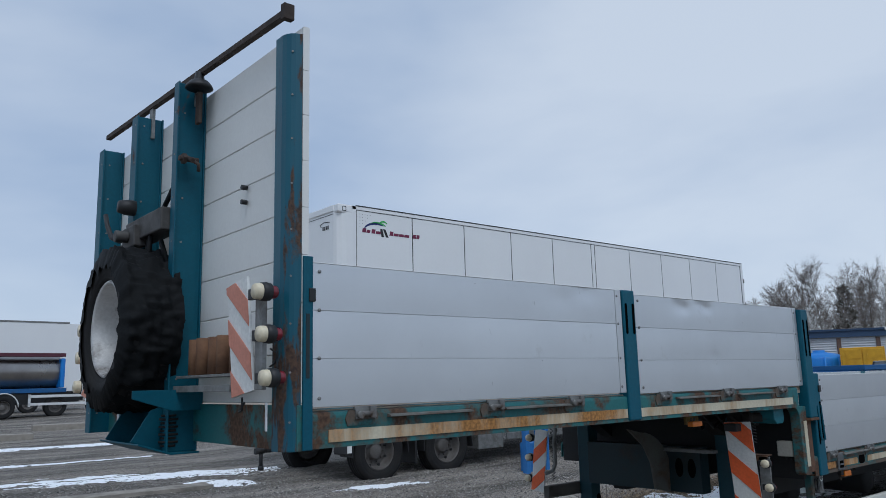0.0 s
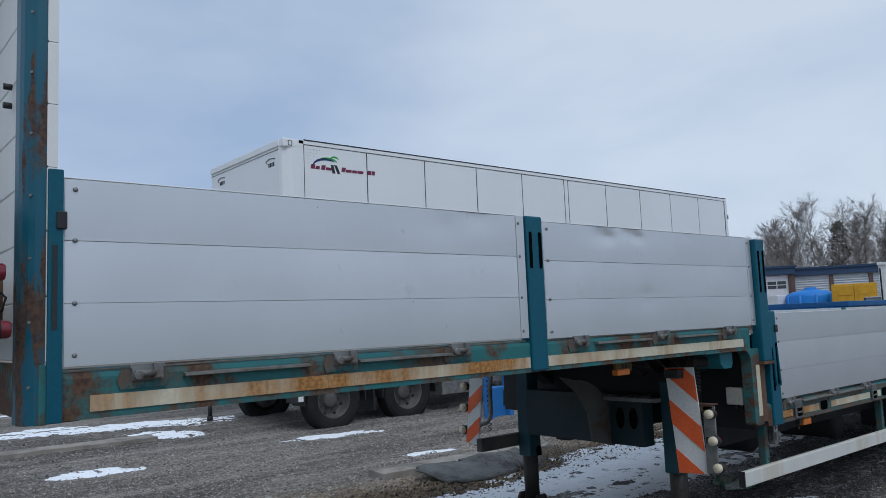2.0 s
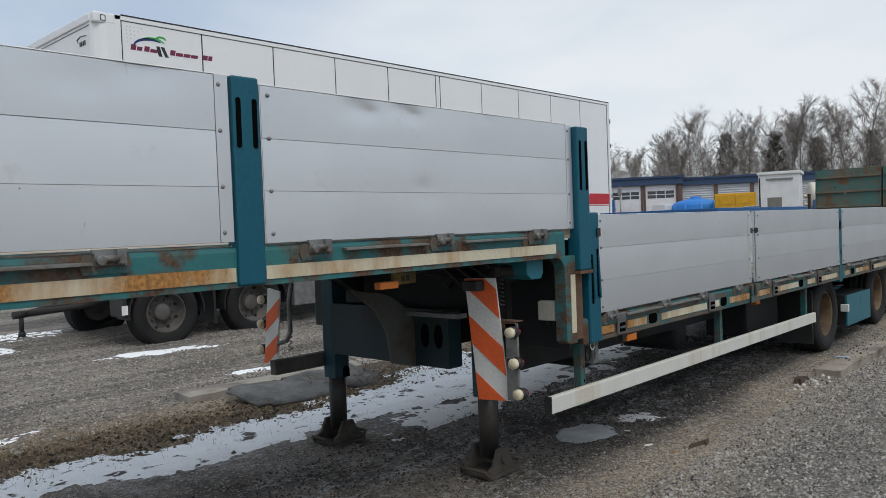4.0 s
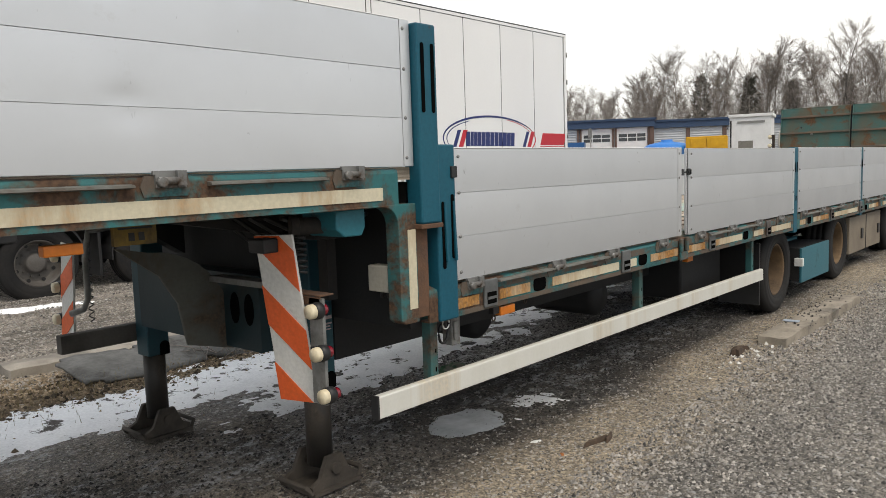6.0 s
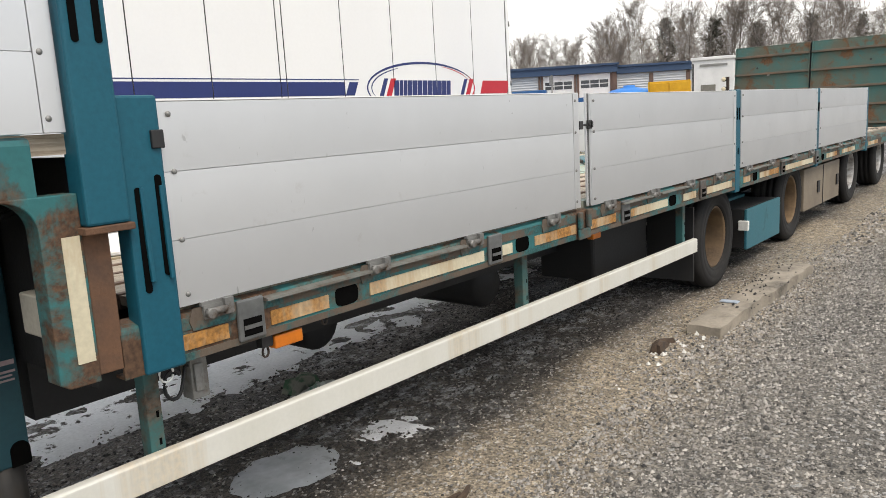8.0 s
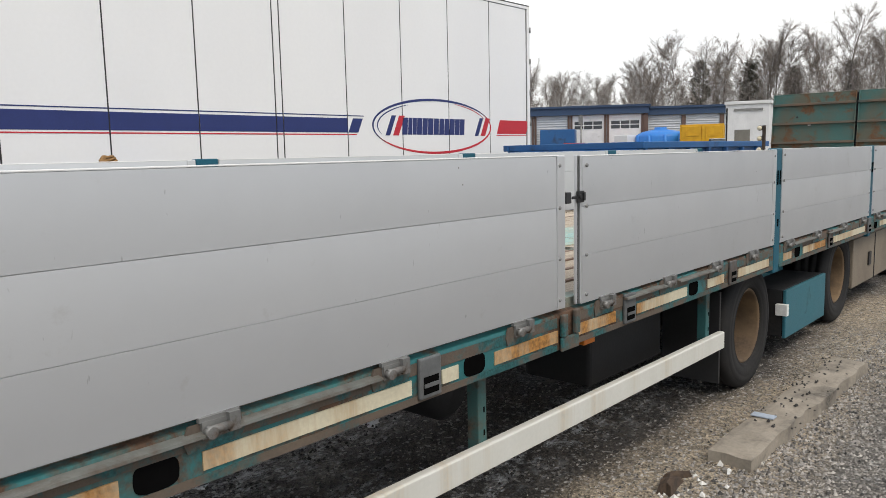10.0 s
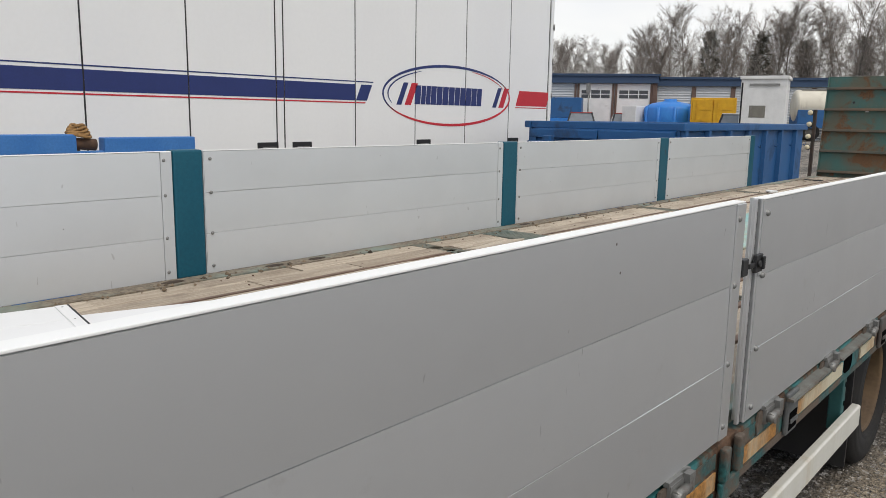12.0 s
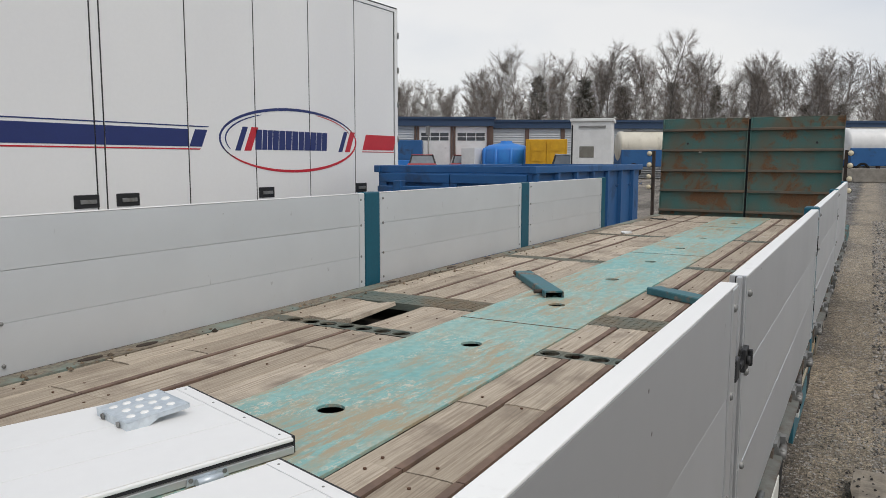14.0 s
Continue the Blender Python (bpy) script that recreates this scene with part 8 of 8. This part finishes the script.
# far side on the other hand: tank truck and trailer beyond the headboard
tt = thing("tank_truck", "tank truck with a polished tank on a blue frame", "truck", pose(4.49, 37.5, 0.44, 0, 0, 4))
tbm = bmesh.new()
lathe(tbm, [(0.01, -6.15), (0.6, -6.1), (0.78, -6.0), (0.80, -5.9), (0.80, 3.3), (0.78, 3.4), (0.6, 3.5), (0.01, 3.55)], (0, 0, 2.1), "x", 28)
part("tank", tbm, surface("polished_grey_tank", (0.35, 0.33, 0.31), (0.25, 0.23, 0.22), 0.25, metal=0.9, scale=1), tt, "polished steel tank")
part("hose_tray", boxes(((-6, -0.95, 2.78), (3.5, -0.55, 2.95))), surface("maroon_tray", (0.10, 0.02, 0.035), None, 0.5), tt, "maroon hose tray", 0.01)
part("frame", boxes(((-6, -0.95, 1.12), (3.6, 0.95, 1.32))), BLUE_STEEL, tt, "blue frame", 0.01)
part("end_plate", boxes(((3.3, -0.95, 1.33), (3.5, 0.95, 2.7))), BLUE_BRIGHT, tt, "", 0.05)
part("chassis", boxes(((-6, -0.9, 0.6), (4.2, 0.9, 1.1))), CHASSIS, tt)
part("side_guard", boxes(((1.9, -1.2, 0.55), (6.0, -1.15, 0.66)), ((1.9, -1.2, 0.9), (6.0, -1.15, 1.02)), ((1.9, -1.2, 0.5), (2.0, -1.15, 1.05)), ((4.4, -1.2, 0.5), (4.5, -1.15, 1.05))), WHITE_PAINT, tt, "white side guard")
for x in (0.9, 3.1, 5.0, -2.6):
    wheel(tt, (x, -1.0, 0.5), 0.5, 0.3, 0.3, RIM_GREY, fine=False)
fb = bmesh.new()
tube_path(fb, [(0.9 + 0.62 * math.cos(t), -1.17, 0.5 + 0.62 * math.sin(t)) for t in [math.pi * i / 12 for i in range(13)]], 0.03, 6)
part("fender", fb, OFF_WHITE, tt)
wt_ = thing("box_trailer", "plain white box trailer parked beyond the tank truck", "trailer", pose(4.1, 42.0, 0.50, 0, 0, 4))
part("body", boxes(((-9, 0, 1.1), (6.6, 2.5, 4.75))), BOX_WHITE, wt_, "", 0.03)
part("roof_lining", boxes(((-9, -0.02, 4.751), (5.4, 2.5, 4.83))), STEEL, wt_)
for x in (1.0, 2.3, 3.6):
    wheel(wt_, (x, 0.2, 0.5), 0.5, 0.3, 0.3, RIM_GREY, fine=False)
part("chassis", boxes(((-9, 0.3, 0.6), (6.4, 2.2, 1.099))), CHASSIS, wt_)


# ---- trees ----
def birch_mesh(seed, height):
    """A slim trunk, rising limbs and fine drooping twigs, as thin three-sided sticks in two meshes."""
    r = random.Random(seed)
    trunk, twigs = ([], []), ([], [])

    def stick(store, a, b, ra, rb):
        vs, fs = store
        d = (b - a).normalized()
        u = d.orthogonal().normalized()
        w = d.cross(u)
        k = len(vs)
        for c, rr in ((a, ra), (b, rb)):
            for i in range(3):
                t = 2.0944 * i
                vs.append(c + u * (rr * math.cos(t)) + w * (rr * math.sin(t)))
        fs.extend([(k + i, k + (i + 1) % 3, k + 3 + (i + 1) % 3, k + 3 + i) for i in range(3)])

    def limb(store, p, d, ln, ra, rb, n, lift):
        pts = [p]
        for s in range(n):
            d = (d + Vector((r.gauss(0, 0.055), r.gauss(0, 0.055), lift + r.gauss(0, 0.04)))).normalized()
            q = p + d * (ln / n)
            stick(store, p, q, ra + (rb - ra) * s / n, ra + (rb - ra) * (s + 1) / n)
            pts.append(q)
            p = q
        return pts

    stem = limb(trunk, Vector((0, 0, -0.1)), Vector((r.gauss(0, 0.03), r.gauss(0, 0.03), 1)).normalized(), height, height * 0.010, 0.015, 12, 0.05)
    for i in range(30):
        s = 0.26 + 0.72 * i / 30
        k = s * 12
        base = stem[int(k)].lerp(stem[min(12, int(k) + 1)], k - int(k))
        ln = height * (0.09 + 0.25 * (1 - s) ** 0.7) * r.uniform(0.75, 1.15)
        a = r.uniform(0, 6.283)
        pts = limb(trunk if i < 14 else twigs, base, Vector((math.cos(a), math.sin(a), r.uniform(0.9, 1.8))).normalized(), ln, max(0.016, height * 0.0026 * (1.1 - s)), 0.008, 4, 0.12)
        for q in pts[1:]:
            for _ in range(2):
                side = ((q - base).normalized() + Vector((r.gauss(0, 0.5), r.gauss(0, 0.5), r.gauss(0.1, 0.35)))).normalized()
                sub_ = limb(twigs, q, side, (0.35 + 0.22 * ln) * r.uniform(0.7, 1.2), 0.011, 0.008, 2, 0.0)
                for w in sub_[1:]:
                    for _k in range(9):
                        sd = (side + Vector((r.gauss(0, 0.55), r.gauss(0, 0.55), r.gauss(-0.15, 0.45)))).normalized() * r.uniform(0.35, 0.95)
                        o = sd.orthogonal().normalized() * 0.0058
                        b = len(twigs[0])
                        twigs[0].extend([w - o, w + o, w + sd])
                        twigs[1].append((b, b + 1, b + 2))
    out = []
    for nm, (vs, fs), mt_ in (("trunk", trunk, BARK), ("crown", twigs, TWIG)):
        m_ = bpy.data.meshes.new(nm)
        m_.from_pydata([tuple(v) for v in vs], [], fs)
        m_.materials.append(mt_)
        out.append(m_)
    return out


def pine_mesh(seed, height):
    r = random.Random(seed)
    bm = bmesh.new()
    rod(bm, (0, 0, -0.1), (0, 0, height), height * 0.012, 8, 0.03)
    tr = mesh_of("trunk", bm, TWIG)
    vs, fs = [], []
    z = height * 0.16
    while z < height * 1.0:
        f = (z - height * 0.16) / (height * 0.84)
        reach = height * 0.17 * (1.03 - f) ** 0.8 * r.uniform(0.6, 1.2) + 0.2
        for _ in range(3):
            a = r.uniform(0, 6.283)
            ln = reach * r.uniform(0.35, 1.15)
            for s in range(34):
                g = ln * (0.25 + 0.75 * r.random() ** 0.5)
                c = Vector((g * math.cos(a) + r.gauss(0, 0.16), g * math.sin(a) + r.gauss(0, 0.16), z + 0.25 * g + r.gauss(0, 0.13)))
                d = Vector((r.gauss(math.cos(a), 0.7), r.gauss(math.sin(a), 0.7), r.gauss(0.5, 0.5))).normalized() * r.uniform(0.15, 0.36)
                w = d.orthogonal().normalized() * 0.020
                k = len(vs)
                vs.extend([tuple(c - w), tuple(c + w), tuple(c + d)])
                fs.append((k, k + 1, k + 2))
        z += height * 0.013
    m_ = bpy.data.meshes.new("crown")
    m_.from_pydata(vs, [], fs)
    m_.materials.append(NEEDLES)
    return [tr, m_]


protos = [birch_mesh(s, h) for s, h in ((1, 11.5), (2, 10.5), (3, 12.0), (4, 11.0), (5, 9.5), (6, 11.0))]
pines = [pine_mesh(s, h) for s, h in ((8, 9.6), (9, 8.2), (10, 9.0))]


def plant(meshes, at, turn, scale, name, label, category):
    root = thing(name, label, category, Matrix.LocRotScale(at, Euler((0, 0, turn)), (scale,) * 3), group="trees behind the hall")
    for m_ in meshes:
        o = new(m_.name, m_)
        o.parent = root


rt = random.Random(21)
for k in range(126):
    u = -24 + 104 * k / 126 + rt.uniform(-0.5, 0.5)
    pos = S0 + U * u - N * rt.uniform(22, 34)
    tall = 0.78 if u < 3.5 else (1.03 if u < 25 else 0.98)
    if u > 3.0 and k % 6 == 1:
        plant(rt.choice(pines), (pos.x, pos.y, 0), rt.uniform(0, 6), tall * rt.uniform(0.85, 1.12), "pine_tree", "dark green pine among bare birches", "tree")
    else:
        plant(rt.choice(protos), (pos.x, pos.y, 0), rt.uniform(0, 6), tall * rt.uniform(0.90, 1.08), "birch_tree", "bare leafless birch with fine twigs", "tree")
for k in range(72):
    u = -40 + 140 * k / 72
    pos = S0 + U * u - N * rt.uniform(36, 52)
    plant(rt.choice(protos), (pos.x, pos.y, 0), rt.uniform(0, 6), rt.uniform(0.78, 1.0) * (0.75 if u < 3 else 0.92), "birch_tree", "bare leafless birch with fine twigs", "tree")
fr_ = bmesh.new()
rf = random.Random(2)
for k in range(9500):
    u = rf.uniform(-60, 130)
    pos = S0 + U * u - N * rf.uniform(16, 70)
    h = 1.5 + 5.0 * rf.random() ** 1.5
    d = Vector((rf.gauss(0, 0.5), rf.gauss(0, 0.5), h))
    a = Vector((pos.x, pos.y, 0))
    w = U * rf.uniform(0.02, 0.05)
    v = [fr_.verts.new(c) for c in (a - w, a + w, a + d)]
    fr_.faces.new(v)
tagged(part("undergrowth", fr_, TWIG), "tangle of bare bushes under the far trees", "bushes", kind="stuff")
